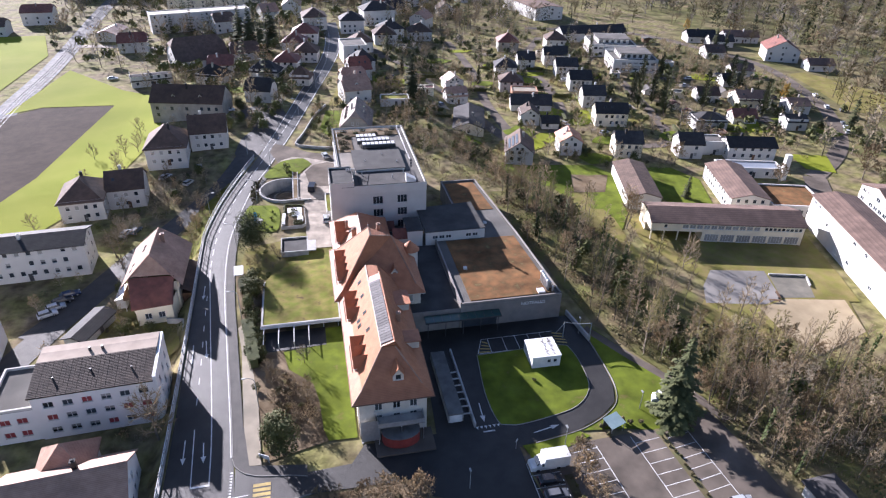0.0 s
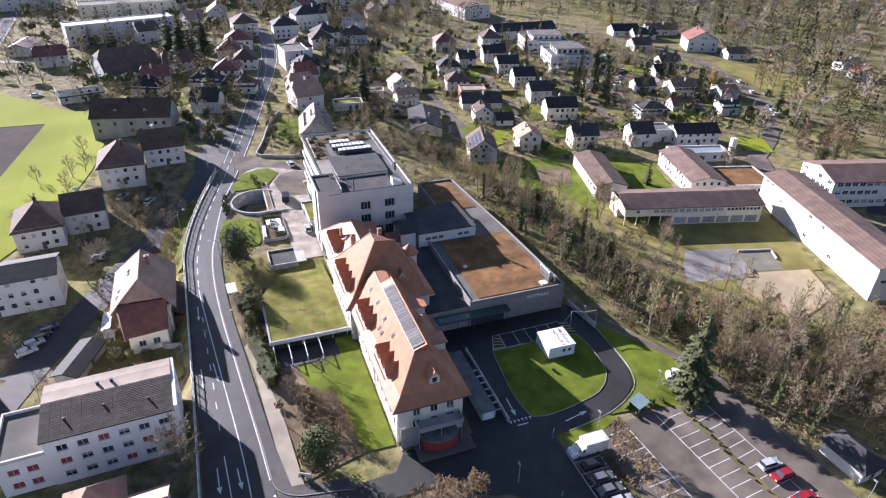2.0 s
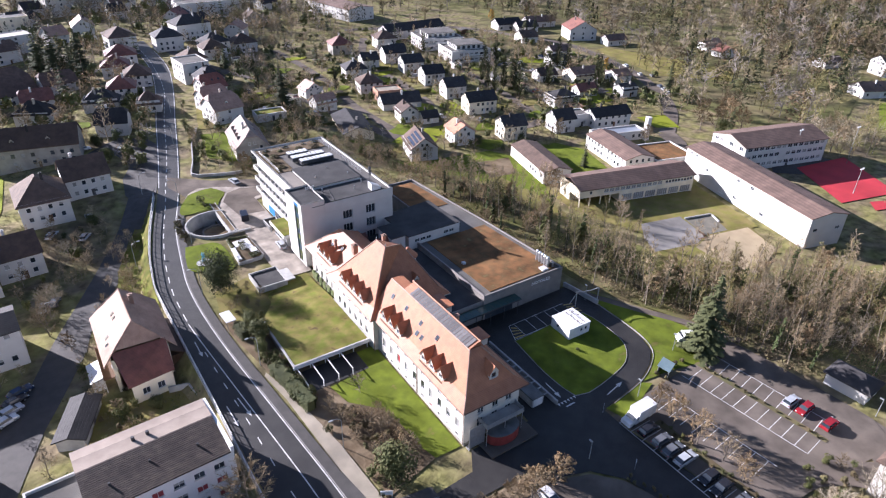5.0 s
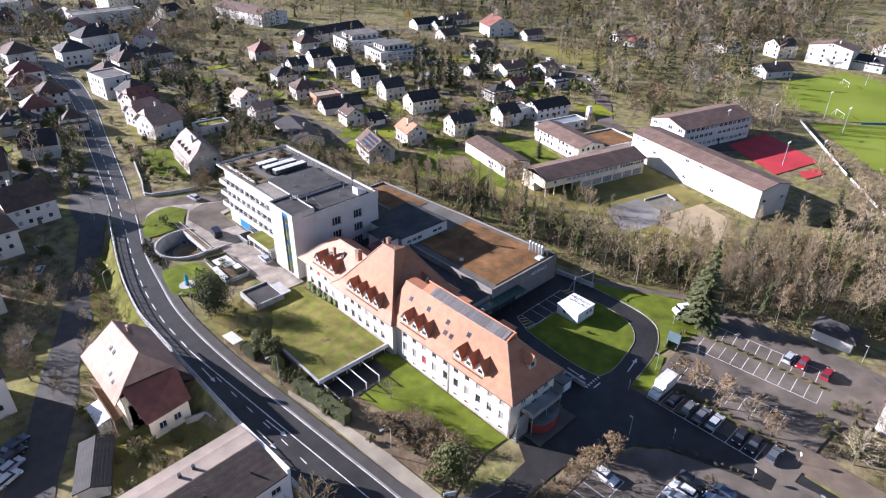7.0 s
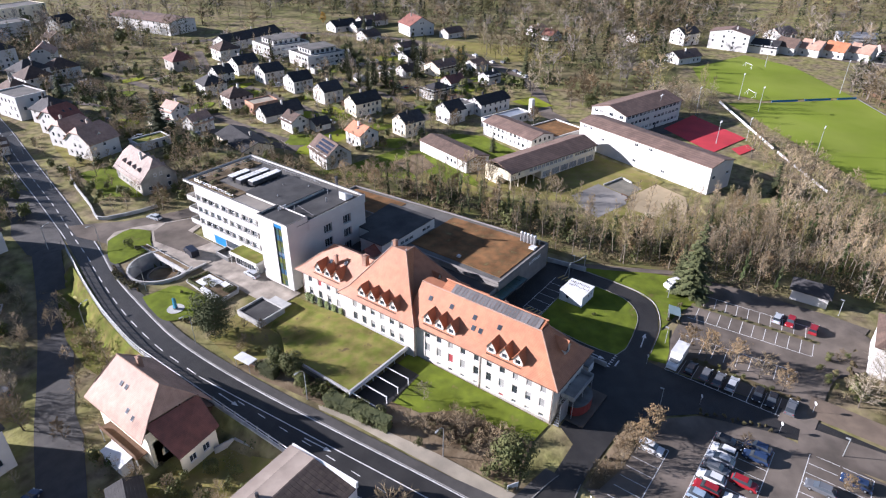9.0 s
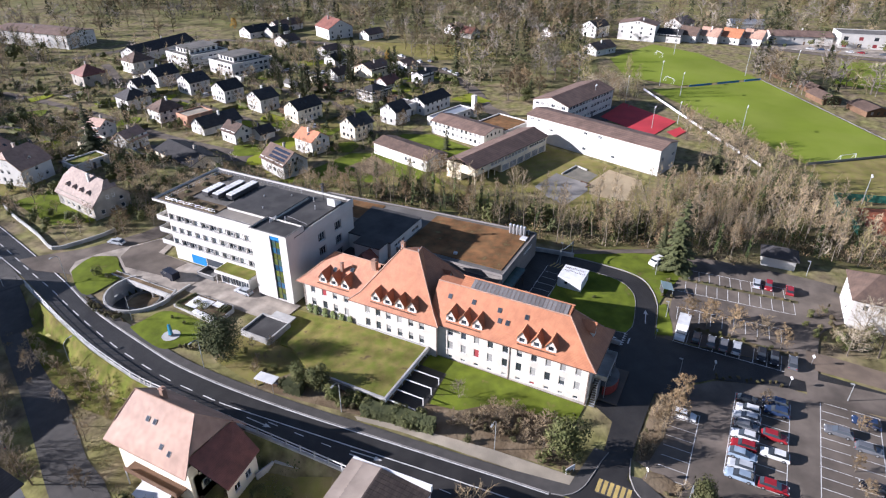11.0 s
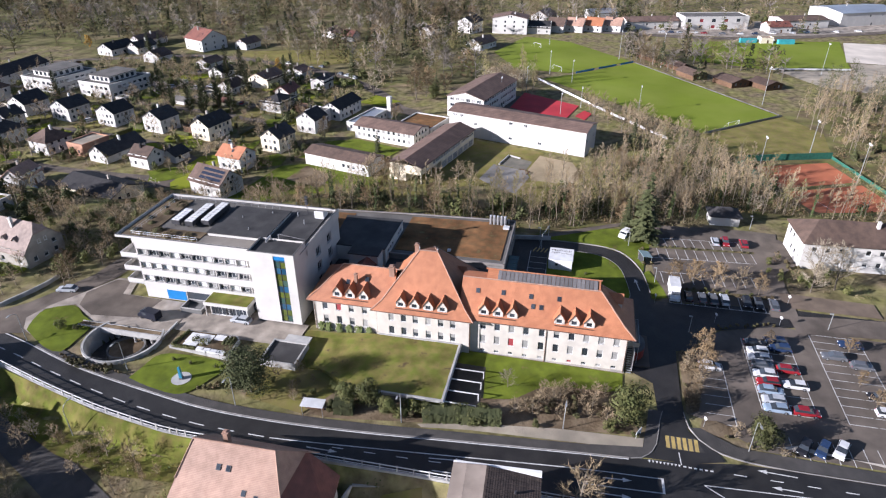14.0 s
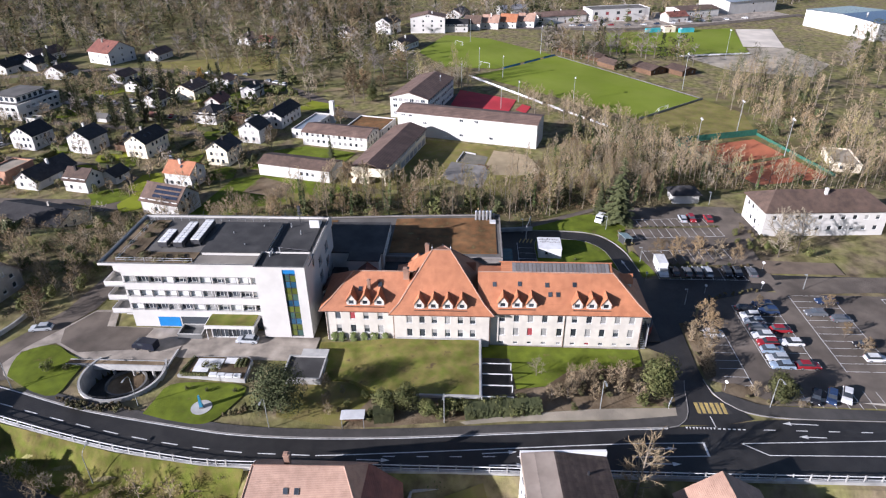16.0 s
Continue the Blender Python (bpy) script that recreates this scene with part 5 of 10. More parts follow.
drape("corner_lawn", smooth_line([(-10.8, 205), (-15, 197), (-15.6, 192.6), (-11.5, 192.2), (-6, 192.6), (-3.5, 197), (-0.8, 201.4), (-3.4, 206.6), (-8.0, 206.2), (-10.8, 205)], 1.5)[:-1], 0.09, LAWN, "green lawn at the entrance corner", "lawn")
drape("sunken_bays", [(-14.4, 106.8), (-.6, 107.4), (-.6, 113.4), (-14.4, 113.4)], 0.05, ASPHALT_NEW, "dark asphalt bays under the green roof", "car park")
# wooded slope, school grounds, pitches
drape("wood_floor", [(58, 172), (52, 172), (58.5, 104), (66, 88), (70, 76), (78, 66), (80, 45), (86, 20), (150, -40), (230, -40), (205, 5), (166, 45), (150, 70), (125, 82), (105, 90), (96, 104), (92, 120), (86, 145), (82, 172), (62, 215), (50, 215)], 0.03, mat("slope_floor", (0.145, 0.145, 0.048), (0.135, 0.105, 0.060), 0.16, 0.95, 0.8, 1.8, grime=0.4, gscale=0.12, c=(0.105, 0.082, 0.05), spec=0.06), "grass and brown leaf litter under the trees", "woodland floor", cell=4)
drape("woodland_floor_far", [(232, 135), (300, 160), (355, 175), (700, 190), (1500, 400), (1500, 1500), (300, 1500), (240, 560), (262, 420), (232, 395), (212, 300), (206, 200)], 0.03, mat("park_floor", (0.165, 0.135, 0.075), (0.115, 0.115, 0.042), 0.035, 0.95, 0.7, 1.5, grime=0.4, gscale=0.15, c=(0.20, 0.155, 0.09), spec=0.06), "brown and green grass floor of the far wood", "woodland floor", cell=60)
drape("park_meadow", [(259, 300), (271, 302), (286, 254), (296, 226), (272, 212), (246, 240), (253, 268)], 0.06, LAWN_DRY, "dry yellow park grass beside the road", "lawn", cell=20)
drape("slope_meadow", [(84, 104), (94, 114), (112, 107), (101, 91), (90, 96)], 0.07, LAWN_DRY, "rough olive grass above the wooded slope", "lawn")
drape("slope_meadow", [(78, 176), (88, 180), (90, 158), (88, 140), (92, 129), (86, 128), (80, 147)], 0.07, LAWN_DRY, "rough olive grass above the wooded slope", "lawn")
drape("shaded_lawn", [(97, 139), (134, 131), (143, 139), (137, 118), (133, 106), (128, 107), (122.8, 109.6), (127, 118.6), (117.5, 121), (118, 123.5), (100, 128)], 0.06, LAWN_DRY, "school lawn beside the hall", "lawn")
drape("school_lawn", [(86, 170), (94, 158), (92, 143), (97, 126), (106, 107), (112, 96), (124, 93), (140, 128), (136, 134)], 0.05, LAWN_DRY, "patchy school lawn", "lawn")
drape("school_yard", [(103.2, 126.2), (117.6, 123.2), (113.8, 111), (108, 109.2), (93.5, 112.5), (97, 119.5)], 0.08, mat("court_asphalt", (0.215, 0.200, 0.180), (0.165, 0.155, 0.140), 0.2, 0.9, 0.2, 12, grime=0.3, gscale=0.12), "pale grey paved school court", "yard")
drape("sunken_court", [(117.4, 120.8), (127, 118.4), (122.7, 109.6), (114, 111.1)], 0.09, mat("sunken_court", (0.17, 0.155, 0.12), (0.13, 0.12, 0.095), 0.4, 0.95, 0.3, 8), "grey-brown sunken court", "yard")
drape("school_sand_field", [(105.6, 108), (114.8, 110.4), (129.6, 107.3), (125, 95), (107.5, 89.5), (105, 100)], 0.075, mat("dry_sand", (0.33, 0.262, 0.160), (0.27, 0.212, 0.128), 0.25, 0.95, 0.3, 4), "dry sandy playing ground by the school", "yard")
drape("garden_strip", [(62, 208), (74, 203), (100, 199), (106, 186), (100, 168), (90, 152), (80, 152), (84, 166), (78, 184), (68, 194)], 0.05, LAWN, "green lawn behind the school", "lawn")
drape("quad_lawn", [(109, 196), (128, 192), (133, 181), (126, 160), (113, 164)], 0.055, LAWN, "green lawn between the school wings", "lawn")
drape("park_lawn", [(181, 197), (195, 193), (187, 178), (178, 183)], 0.055, MEADOW, "green lawn beside the path", "lawn")
drape("park_lawn", [(181, 238), (180, 221), (192, 219), (192, 234)], 0.06, MEADOW, "green garden lawn", "lawn")
drape("red_court", [(172, 101), (188, 126), (214, 122), (197, 95)], 0.08, RED_COURT, "bright red sports court", "court")
drape("red_strip", [(176, 92), (181, 96.4), (190, 92.5), (186, 89)], 0.08, RED_COURT, "red strip beside the sports court", "court")
drape("court_apron", [(176, 128), (187.6, 118), (208, 118), (205, 134), (190, 138)], 0.06, ASPHALT, "grey court apron", "yard")
drape("football_pitch", [(169, 44.5), (199.6, 8.3), (288.8, 66.4), (254, 101), (243, 115)], 0.06, PITCH, "bright green football pitch", "pitch", cell=20)
drape("far_pitch", [(257, 103), (292, 68.5), (339, 105), (352, 135), (300, 150), (262, 132)], 0.06, PITCH, "bright green training pitch", "pitch", cell=20)
drape("second_pitch", [(301, 33), (357, 27), (375, -67), (294, -49.5), (287, -5)], 0.06, PITCH, "bright green second pitch", "pitch", cell=20)
drape("sand_pitch", [(371, -68), (371, -93), (311, -77), (314, -53)], 0.08, SAND, "pale sand pitch", "pitch", cell=20)
drape("sand_yard", [(292, -50), (311, -54), (311, -78), (268, -84), (240, -62), (254, -24), (284, -10)], 0.05, GRAVEL, "pale gravel yard beside the pitch", "yard", cell=20)
drape("end_lawn", [(166, 45), (199, 7), (178, -4), (152, 0), (141, 34)], 0.05, LAWN_DRY, "green grass behind the goal", "lawn", cell=20)
drape("tennis_court", [(134.6, 31), (144, 4), (127, -1), (116, 26)], 0.06, CLAY, "orange clay tennis court", "court")
drape("tennis_court", [(113.5, 25), (124.5, -1.5), (106, -7), (96, 20)], 0.06, CLAY, "orange clay tennis court", "court")
drape("front_garden", [(3, 232), (9, 224), (20, 224), (24, 240), (17, 254), (7, 256)], 0.07, LAWN, "green front garden beside the main road", "lawn", cell=4)
drape("front_garden", [(8, 262), (20, 258), (30, 282), (34, 306), (22, 308), (13, 284)], 0.07, LAWN_DRY, "yellow-green front garden beside the main road", "lawn", cell=4)
drape("meadow", [(-66, 198), (-62, 209.5), (-58.5, 229), (-57, 254), (-62, 284), (-65, 298), (-82.8, 311), (-115, 349), (-120, 300), (-122, 282), (-110, 290), (-82, 289), (-90, 214), (-97, 190), (-110, 160), (-90, 150)], 0.05, MEADOW, "bright green meadow", "meadow", cell=8)
drape("ploughed_field", [(-121, 278), (-110.7, 289), (-81.6, 288.5), (-90, 214), (-108, 150), (-190, 150), (-150, 230)], 0.06, PLOUGH, "brown ploughed field", "field", cell=10)
drape("far_meadow", [(-136, 310), (-134, 380), (-150, 430), (-300, 420), (-300, 250), (-150, 250)], 0.05, MEADOW, "bright green meadow beyond the railway", "meadow", cell=20)
drape("club_yard", [(380, 128), (378, 60), (377, 0), (396, -62), (424, -132), (470, -116), (446, -50), (432, 30), (408, 116)], 0.05, PAVING, "pale asphalt yard of the halls beside the pitches", "yard", cell=30)
drape("gravel_bays", [(34.6, 44), (41, 44.2), (40, 24), (34.4, 24)], 0.06, mat("brown_gravel", (0.17, 0.128, 0.092), (0.125, 0.095, 0.07), 0.3, 0.95, 0.5, 6), "brown gravel parking bays", "car park")
drape("vegetable_garden", [(89, 192), (102, 189.6), (95.2, 176.6), (84.6, 178)], 0.09, LITTER, "bare vegetable garden with beds", "garden")
for k_, (x_, y_) in enumerate(((82, 224), (84, 236), (100, 222), (106, 258), (108, 284), (112, 276), (110, 305), (86, 305), (80, 318), (104, 296), (118, 222), (124, 224), (120, 252), (104, 205), (126, 300), (116, 318), (146, 222), (138, 246), (150, 214), (170, 214), (182, 214), (190, 236), (206, 232), (186, 272), (208, 300), (172, 300), (50, 268), (40, 292), (52, 318), (66, 322), (34, 300), (60, 226), (74, 216), (96, 228), (128, 276), (140, 290), (146, 312), (112, 244), (156, 238), (176, 226), (214, 216), (220, 276), (196, 250), (240, 300), (130, 330), (100, 335), (72, 350), (60, 370), (90, 370), (-30, 290), (-36, 340))):
    r_ = random.Random(k_)
    w_, d_ = r_.uniform(6, 10), r_.uniform(4, 8)
    drape("garden_lawn_patch", [(x_ + w_ * math.cos(a_ * .7) * r_.uniform(.65, 1.15), y_ + d_ * math.sin(a_ * .7) * r_.uniform(.65, 1.15)) for a_ in range(9)], 0.07, (MEADOW, LAWN, LAWN_DRY)[k_ % 3], "green garden lawn between houses", "lawn")
# neighbourhood streets
for i_, (nm, pts, w) in enumerate((("lane", [(80, 224), (80, 259), (81, 280), (86, 313), (88, 353), (88, 395)], 2.2), ("lane", [(42, 338), (56, 312), (68, 276), (74, 240), (80, 222)], 2.6), ("lane", [(42, 338), (32, 378), (26, 420)], 2.6),
                   ("lane", [(78, 214), (100, 236), (112, 262), (118, 300), (122, 345), (150, 400)], 2.4), ("lane", [(122, 214), (140, 216), (150, 245), (160, 300)], 2.2),
                   ("far_road", [(150, 428), (205, 412), (229, 390), (241, 362), (251, 338), (255, 318), (252, 294), (246, 272), (238, 248), (229, 231), (214, 208), (197, 191), (176, 176)], 3.2),
                   ("yard_lane", [(176, 176), (168, 164), (158, 162)], 4.0), ("footpath", [(56, 103), (62, 92), (68, 82), (72, 72)], 1.0),
                   ("car_lane", [(70, 46), (62, 36), (50, 44), (30, 45)], 3.0), ("exit_road", [(28, 44), (30, 20), (30, -30)], 3.4),
                   ("club_road", [(384, 140), (374, 60), (372, 0), (392, -60), (430, -140)], 4.0))):
    ribbon(nm, smooth_line(pts, 4), w, -w, 0.05 + i_ * 0.007, ASPHALT_OLD, "pale grey asphalt residential street" if nm != "footpath" else "grey asphalt footpath", "road" if nm != "footpath" else "path")



# ---- old hospital wing ----
def old_wing():
    O = (10.0, 112.0, -1.1)
    H = thing("hospital_old_wing", *O, 0, "long cream hospital wing with a steep orange tiled dormered roof", "hospital")
    rng = random.Random(5)
    E_, Rz = 9.1, 15.2                                    # eaves and ridge above the foot
    g = G()
    ks = ("", "blind", "half", "half", "blind", "", "half", "redblind", "blind", "")
    rows_w = [(1.05, 0.95, 0.6), (3.85, 1.15, 1.9), (7.1, 1.15, 1.7)]
    yS = [y - 112 for y in (108.9, 106.05, 103.2, 100.3, 97.2, 94.3, 91.4, 88.55, 85.7, 82.8)]
    yC = [y - 112 for y in (127.8, 125.2, 122.7, 120.0, 117.4, 114.9)]
    yN = [y - 112 for y in (142.6, 139.6, 136.8, 133.9)]
    S0, S1, C0, C1, N1 = -31.3, -0.4, -0.4, 18.9, 33.2
    # west faces run from north to south
    facade(H, g, (-6.0, N1), (-6.0, C1), 0, E_, rows_w[1:], kinds=ks, rng=rng, positions=[N1 - y for y in yN])
    facade(H, g, (-7.0, C1), (-7.0, C0), 0, E_, rows_w[1:], kinds=ks, rng=rng, positions=[C1 - y for y in yC])
    facade(H, g, (-6.0, S1), (-6.0, S0), 0, E_, rows_w, kinds=ks, rng=rng, positions=[S1 - y for y in yS])
    for a, b in (((-6.0, C1), (-7.0, C1)), ((-7.0, C0), (-6.0, C0))):
        panel(g, a, b, 0, E_, [])
    facade(H, g, (-6.0, S0), (6.0, S0), 0, E_, [(3.9, 1.3, 2.0), (7.0, 1.3, 1.9)], kinds=("",), rng=rng, positions=[3.4, 6.6, 9.6])
    facade(H, g, (6.0, S0), (6.0, C0), 0, E_, rows_w, kinds=ks, rng=rng, positions=[y - S0 for y in reversed(yS)])
    facade(H, g, (6.0, C0), (10.4, C0), 0, E_, rows_w[1:], 2.6, kinds=ks, rng=rng)
    facade(H, g, (10.4, C0), (10.4, C1), 0, E_, rows_w[1:], kinds=ks, rng=rng)
    facade(H, g, (10.4, C1), (6.0, C1), 0, E_, rows_w[1:], 2.6, kinds=ks, rng=rng)
    facade(H, g, (6.0, C1), (6.0, N1), 0, E_, rows_w[1:], kinds=ks, rng=rng)
    facade(H, g, (6.0, N1), (-6.0, N1), 0, E_, rows_w[1:], kinds=ks, rng=rng)
    part("wall", g, OLDWALL, H)
    # plinth and string course
    p = G()
    p.box(-6.06, S0 - .06, -.8, -6.0, S1, .45)
    p.box(-6.0, S0 - .06, -.8, 6.06, S0, .45)
    p.box(-7.06, C0, -.8, -7.0, C1, .45)
    part("plinth", p, STONEWALL, H)
    # roofs: each slope has a flatter skirt at the eaves
    r = G()

    def slope(e0, e1, k0, k1, t0, t1):
        r.face([e0, e1, k1, k0])
        r.face([k0, k1, t1, t0] if t0 != t1 else [k0, k1, t0])
    W, Ee, Kx, kz = -7.2, 7.2, -5.3, E_ + 1.25
    ez = E_ - .15
    sy, ky, ry = S0 - 1.2, S0 + .9, -25.4
    # south wing
    slope((W, 2, ez), (W, sy, ez), (Kx, 2, kz), (Kx, ky, kz), (-1.1, 2, Rz), (-1.1, ry, Rz))
    slope((W, sy, ez), (Ee, sy, ez), (Kx, ky, kz), (5.3, ky, kz), (-1.1, ry, Rz), (1.3, ry, Rz))
    slope((Ee, sy, ez), (Ee, 2, ez), (5.3, ky, kz), (5.3, 2, kz), (1.3, ry, Rz), (1.3, 2, Rz))
    r.face([(-1.1, 2, Rz), (-1.1, ry, Rz), (1.3, ry, Rz), (1.3, 2, Rz)])
    # north wing
    ny, nk, nr = N1 + 1.0, N1 - .9, 27.7
    slope((W, ny, ez), (W, 16, ez), (Kx, nk, kz), (Kx, 16, kz), (-.5, nr, Rz - .6), (-.5, 16, Rz - .6))
    slope((Ee, 16, ez), (Ee, ny, ez), (5.3, 16, kz), (5.3, nk, kz), (-.5, 16, Rz - .6), (-.5, nr, Rz - .6))
    slope((Ee, ny, ez), (W, ny, ez), (5.3, nk, kz), (Kx, nk, kz), (-.5, nr, Rz - .6), (-.5, nr, Rz - .6))
    # centre block: higher hipped roof that reaches further east
    cw, ce, cs, cn = -8.1, 11.4, C0 - 1.0, C1 + 1.0
    A, B, C_ = (.6, 7.6, 19.2), (.6, 11.4, 19.2), (5.5, 9.5, 17.6)
    k = 1.9
    e4 = [(cw, cs, ez), (ce, cs, ez), (ce, cn, ez), (cw, cn, ez)]
    k4 = [(cw + k, cs + k, kz), (ce - k, cs + k, kz), (ce - k, cn - k, kz), (cw + k, cn - k, kz)]
    for i in range(4):
        r.face([e4[i], e4[(i + 1) % 4], k4[(i + 1) % 4], k4[i]])
    r.face([k4[3], k4[0], A, B])
    r.face([k4[0], k4[1], C_, A])
    r.face([k4[1], k4[2], C_])
    r.face([k4[2], k4[3], B, C_])
    r.face([A, C_, B])
    R = part("roof", r, TILE_OR, H)
    # soffits close the eaves
    s = G()
    for a, b, c, d in ((W, sy, Ee, C0), (cw, cs, ce, cn), (W, C1, Ee, ny)):
        s.box(a + .03, b + .03, ez - .2, c - .03, d - .03, ez - .02)
    part("soffit", s, OLDWALL, H)
    t = G()
    for a, b in (((W, sy), (W, cs)), ((W, cn), (W, ny)), ((cw, cs), (cw, cn)), ((W, sy), (Ee, sy)), ((Ee, sy), (Ee, cs))):
        t.tube((a[0], a[1], ez - .04), (b[0], b[1], ez - .04), .1, .1, 6)
    for x, y in ((-7.1, C0 - .2), (-6.1, S0 + 15.6), (-6.1, C1 + .3), (-6.1, N1 - .2), (-6.1, S0 + .2)):
        t.tube((x, y, ez), (x, y, .1), .06, .06, 6)
    part("gutter", t, COPPER, H)
    # ridge caps
    c = G()
    for a, b in (((-1.1, 2, Rz), (-1.1, ry, Rz)), ((-1.1, ry, Rz), (Kx, ky, kz)), ((1.3, ry, Rz), (5.3, ky, kz)), (k4[0], A), (k4[3], B), (A, B), (A, C_), (k4[1], C_),
                 ((-.5, nr, Rz - .6), (Kx, nk, kz)), ((-.5, nr, Rz - .6), (-.5, 14, Rz - .6)), ((Kx, ky, kz), (W, sy, ez)), (k4[0], e4[0]), (k4[3], e4[3]), ((Kx, nk, kz), (W, ny, ez))):
        c.tube(a, b, .14, .14, 5)
    part("ridge_tiles", c, TILE_PINK, R)
    # solar strip inclined towards the west, below the true ridge
    up = .95
    tilt = math.degrees(math.atan2(up, 2.4))
    for i in range(24):
        y = -24.6 + i * .82
        part("solar_panel", G().box(0, y, .1, 2.3, y + .74, .16), PV_GREY, R, m=pose(-1.05, 0, Rz) @ pose(0, 0, 0, 0, -tilt, 0))
    e = G()
    e.face([(-1.1, -25.2, Rz + .02), (1.3, -25.2, Rz + .02), (1.3, -25.2, Rz + up)][::1])
    e.face([(-1.1, -25.2, Rz + .02), (1.3, -25.2, Rz + up), (1.3, -2.8, Rz + up), (-1.1, -2.8, Rz + .02)])
    e.face([(1.3, -25.2, Rz + up), (2.5, -25.2, Rz - 1.2), (2.5, -2.8, Rz - 1.2), (1.3, -2.8, Rz + up)])
    e.face([(1.3, -25.2, Rz + up), (1.3, -25.2, Rz - .3), (2.5, -25.2, Rz - 1.2)])
    e.face([(-1.1, -2.8, Rz), (1.3, -2.8, Rz + up), (2.5, -2.8, Rz - 1.2), (0, -2.8, Rz - 1.2)])
    e.tube((1.3, -25.4, Rz + up), (1.3, -2.4, Rz + up + .05), .16, .16, 6)
    part("raised_ridge", e, TILE_OR, R)
    # dormers
    for grp, z in ((yN[1:], 0), ([y - 112 for y in (125.7, 122.85, 120.0, 117.1)], 1), ([y - 112 for y in (108.9, 106.05, 103.2, 94.05, 91.2, 88.35)], 2)):
        for y in grp:
            gable_dormer(R, -6.0 if z != 1 else -6.9, y, E_ + .55, -90, 2.0, 1.4, 2.8, 1.45, OLDWALL, TILE_OR)
    for y0, y1, x in ((-9.6, -2.2, -6.0), (-24.6, -17.1, -6.0), (4.0, 14.8, -6.9), (20.8, 28.9, -6.0)):
        part("dormer_cornice", G().box(x - .45, y0, E_ + .42, x + .3, y1, E_ + .56), COPPER, R)
    gable_dormer(R, 1.2, S0 + 1.6, E_ + 1.7, 0, 1.9, 1.7, 3.0, 1.3, OLDWALL, TILE_OR)
    gable_dormer(R, 5.2, 2.6, E_ + 2.0, 0, 1.5, 1.4, 3.0, 1.1, OLDWALL, TILE_OR)
    # long box dormer on the east slope
    for y, ln in ((-21, 3.2), (-9, 4.5)):
        q = G().box(3.2, y, E_ + 1.4, 6.4, y + ln, E_ + 3.0)
        b = part("box_dormer", q, OLDWALL, R)
        part("dormer_roof", G().box(2.4, y - .25, E_ + 3.0, 6.8, y + ln + .25, E_ + 3.18), TILE_OR, b)
    # stair turret on the east side
    q = G()
    q.tube((10.6, 15.2, 0), (10.6, 15.2, E_ + 1.2), 1.9, 1.9, 16)
    tu = part("turret", q, OLDWALL, H)
    q = G()
    q.tube((10.6, 15.2, E_ + 1.2), (10.6, 15.2, E_ + 3.4), 2.3, .15, 16)
    part("turret_roof", q, TILE_OR, tu)
    for x, y, z0, z1, w in ((-2.2, 16.6, 14, 17.6, 1.1), (3, 12.6, 17, 20.3, .8), (-3.4, 24.2, 12, 15.4, .6), (3.4, -15, 12.6, 15.8, .7)):
        chimney(R, x, y, z0, min(z1, z0 + (z1 - z0) * .62), w, TILE_PINK)
    for p3 in (A, B):
        q = G().tube(p3, (p3[0], p3[1], p3[2] + 1.2), .05, .02, 5)
        q.tube((p3[0], p3[1], p3[2] + .5), (p3[0], p3[1], p3[2] + .75), .16, .05, 6)
        part("finial", q, METAL, R)
    sl = math.degrees(math.atan2(Rz - kz, 4.2))
    for y, f in ((-1.4, .6), (-6.5, .62), (-12, .6), (-12.6, .3), (-14.2, .3), (-17.5, .62), (22, .6), (26, .45), (5, .62), (13, .62)):
        skylight(R, Kx + f * 4.2, y, kz + f * (Rz - kz) - (.5 if y > 17 else 0) + (.9 if 0 < y < 17 else 0), -90, sl, .8, 1.0)
    # terrace, balcony and steps at the south end
    b = G().box(-3.0, S0 - 2.6, 4.3, 5.2, S0, 4.5)
    bal = part("balcony", b, CONCRETE, H)
    q = G()
    q.box(-3.0, S0 - 2.6, 4.5, 5.2, S0 - 2.54, 5.4)
    q.box(-3.0, S0 - 2.54, 4.5, -2.94, S0, 5.4)
    q.box(5.14, S0 - 2.54, 4.5, 5.2, S0, 5.4)
    part("railing", q, METAL, bal)
    q = G()
    n = 9
    P = [(1.0 + 3.4 * math.cos(math.pi + math.pi * i / n), S0 - 2.0 + 2.2 * math.sin(math.pi + math.pi * i / n)) for i in range(n + 1)]
    for a, c2 in zip(P, P[1:]):
        q.face([(*a, .5), (*c2, .5), (*c2, 2.5), (*a, 2.5)])
    part("bay_wall", q, BRICKRED, H)
    q = G()
    q.prism([(-2.4, S0), *P, (4.4, S0)], 2.5, 2.65)
    part("bay_roof", q, CONCRETE_DARK, H)
    q = G().box(-3.6, S0 - 5.2, -.2, 6.8, S0, .35)
    part("terrace", q, ASPHALT_OLD, H)
    q = G()
    for i in range(12):
        q.box(-5.9 + i * .28, S0 - 1.5, i * .35, -5.9 + (i + 1) * .28 + .04, S0 - .5, i * .35 + .1)
    q.box(-5.9, S0 - 1.55, .5, -2.6, S0 - 1.5, 5.2)
    part("outside_stairs", q, METAL, H)
    q = G()
    for x in (-2.9, 1.1, 5.0):
        q.tube((x, S0 - 2.5, 0), (x, S0 - 2.5, 4.3), .07, .07, 6)
    part("balcony_posts", q, METAL, H)
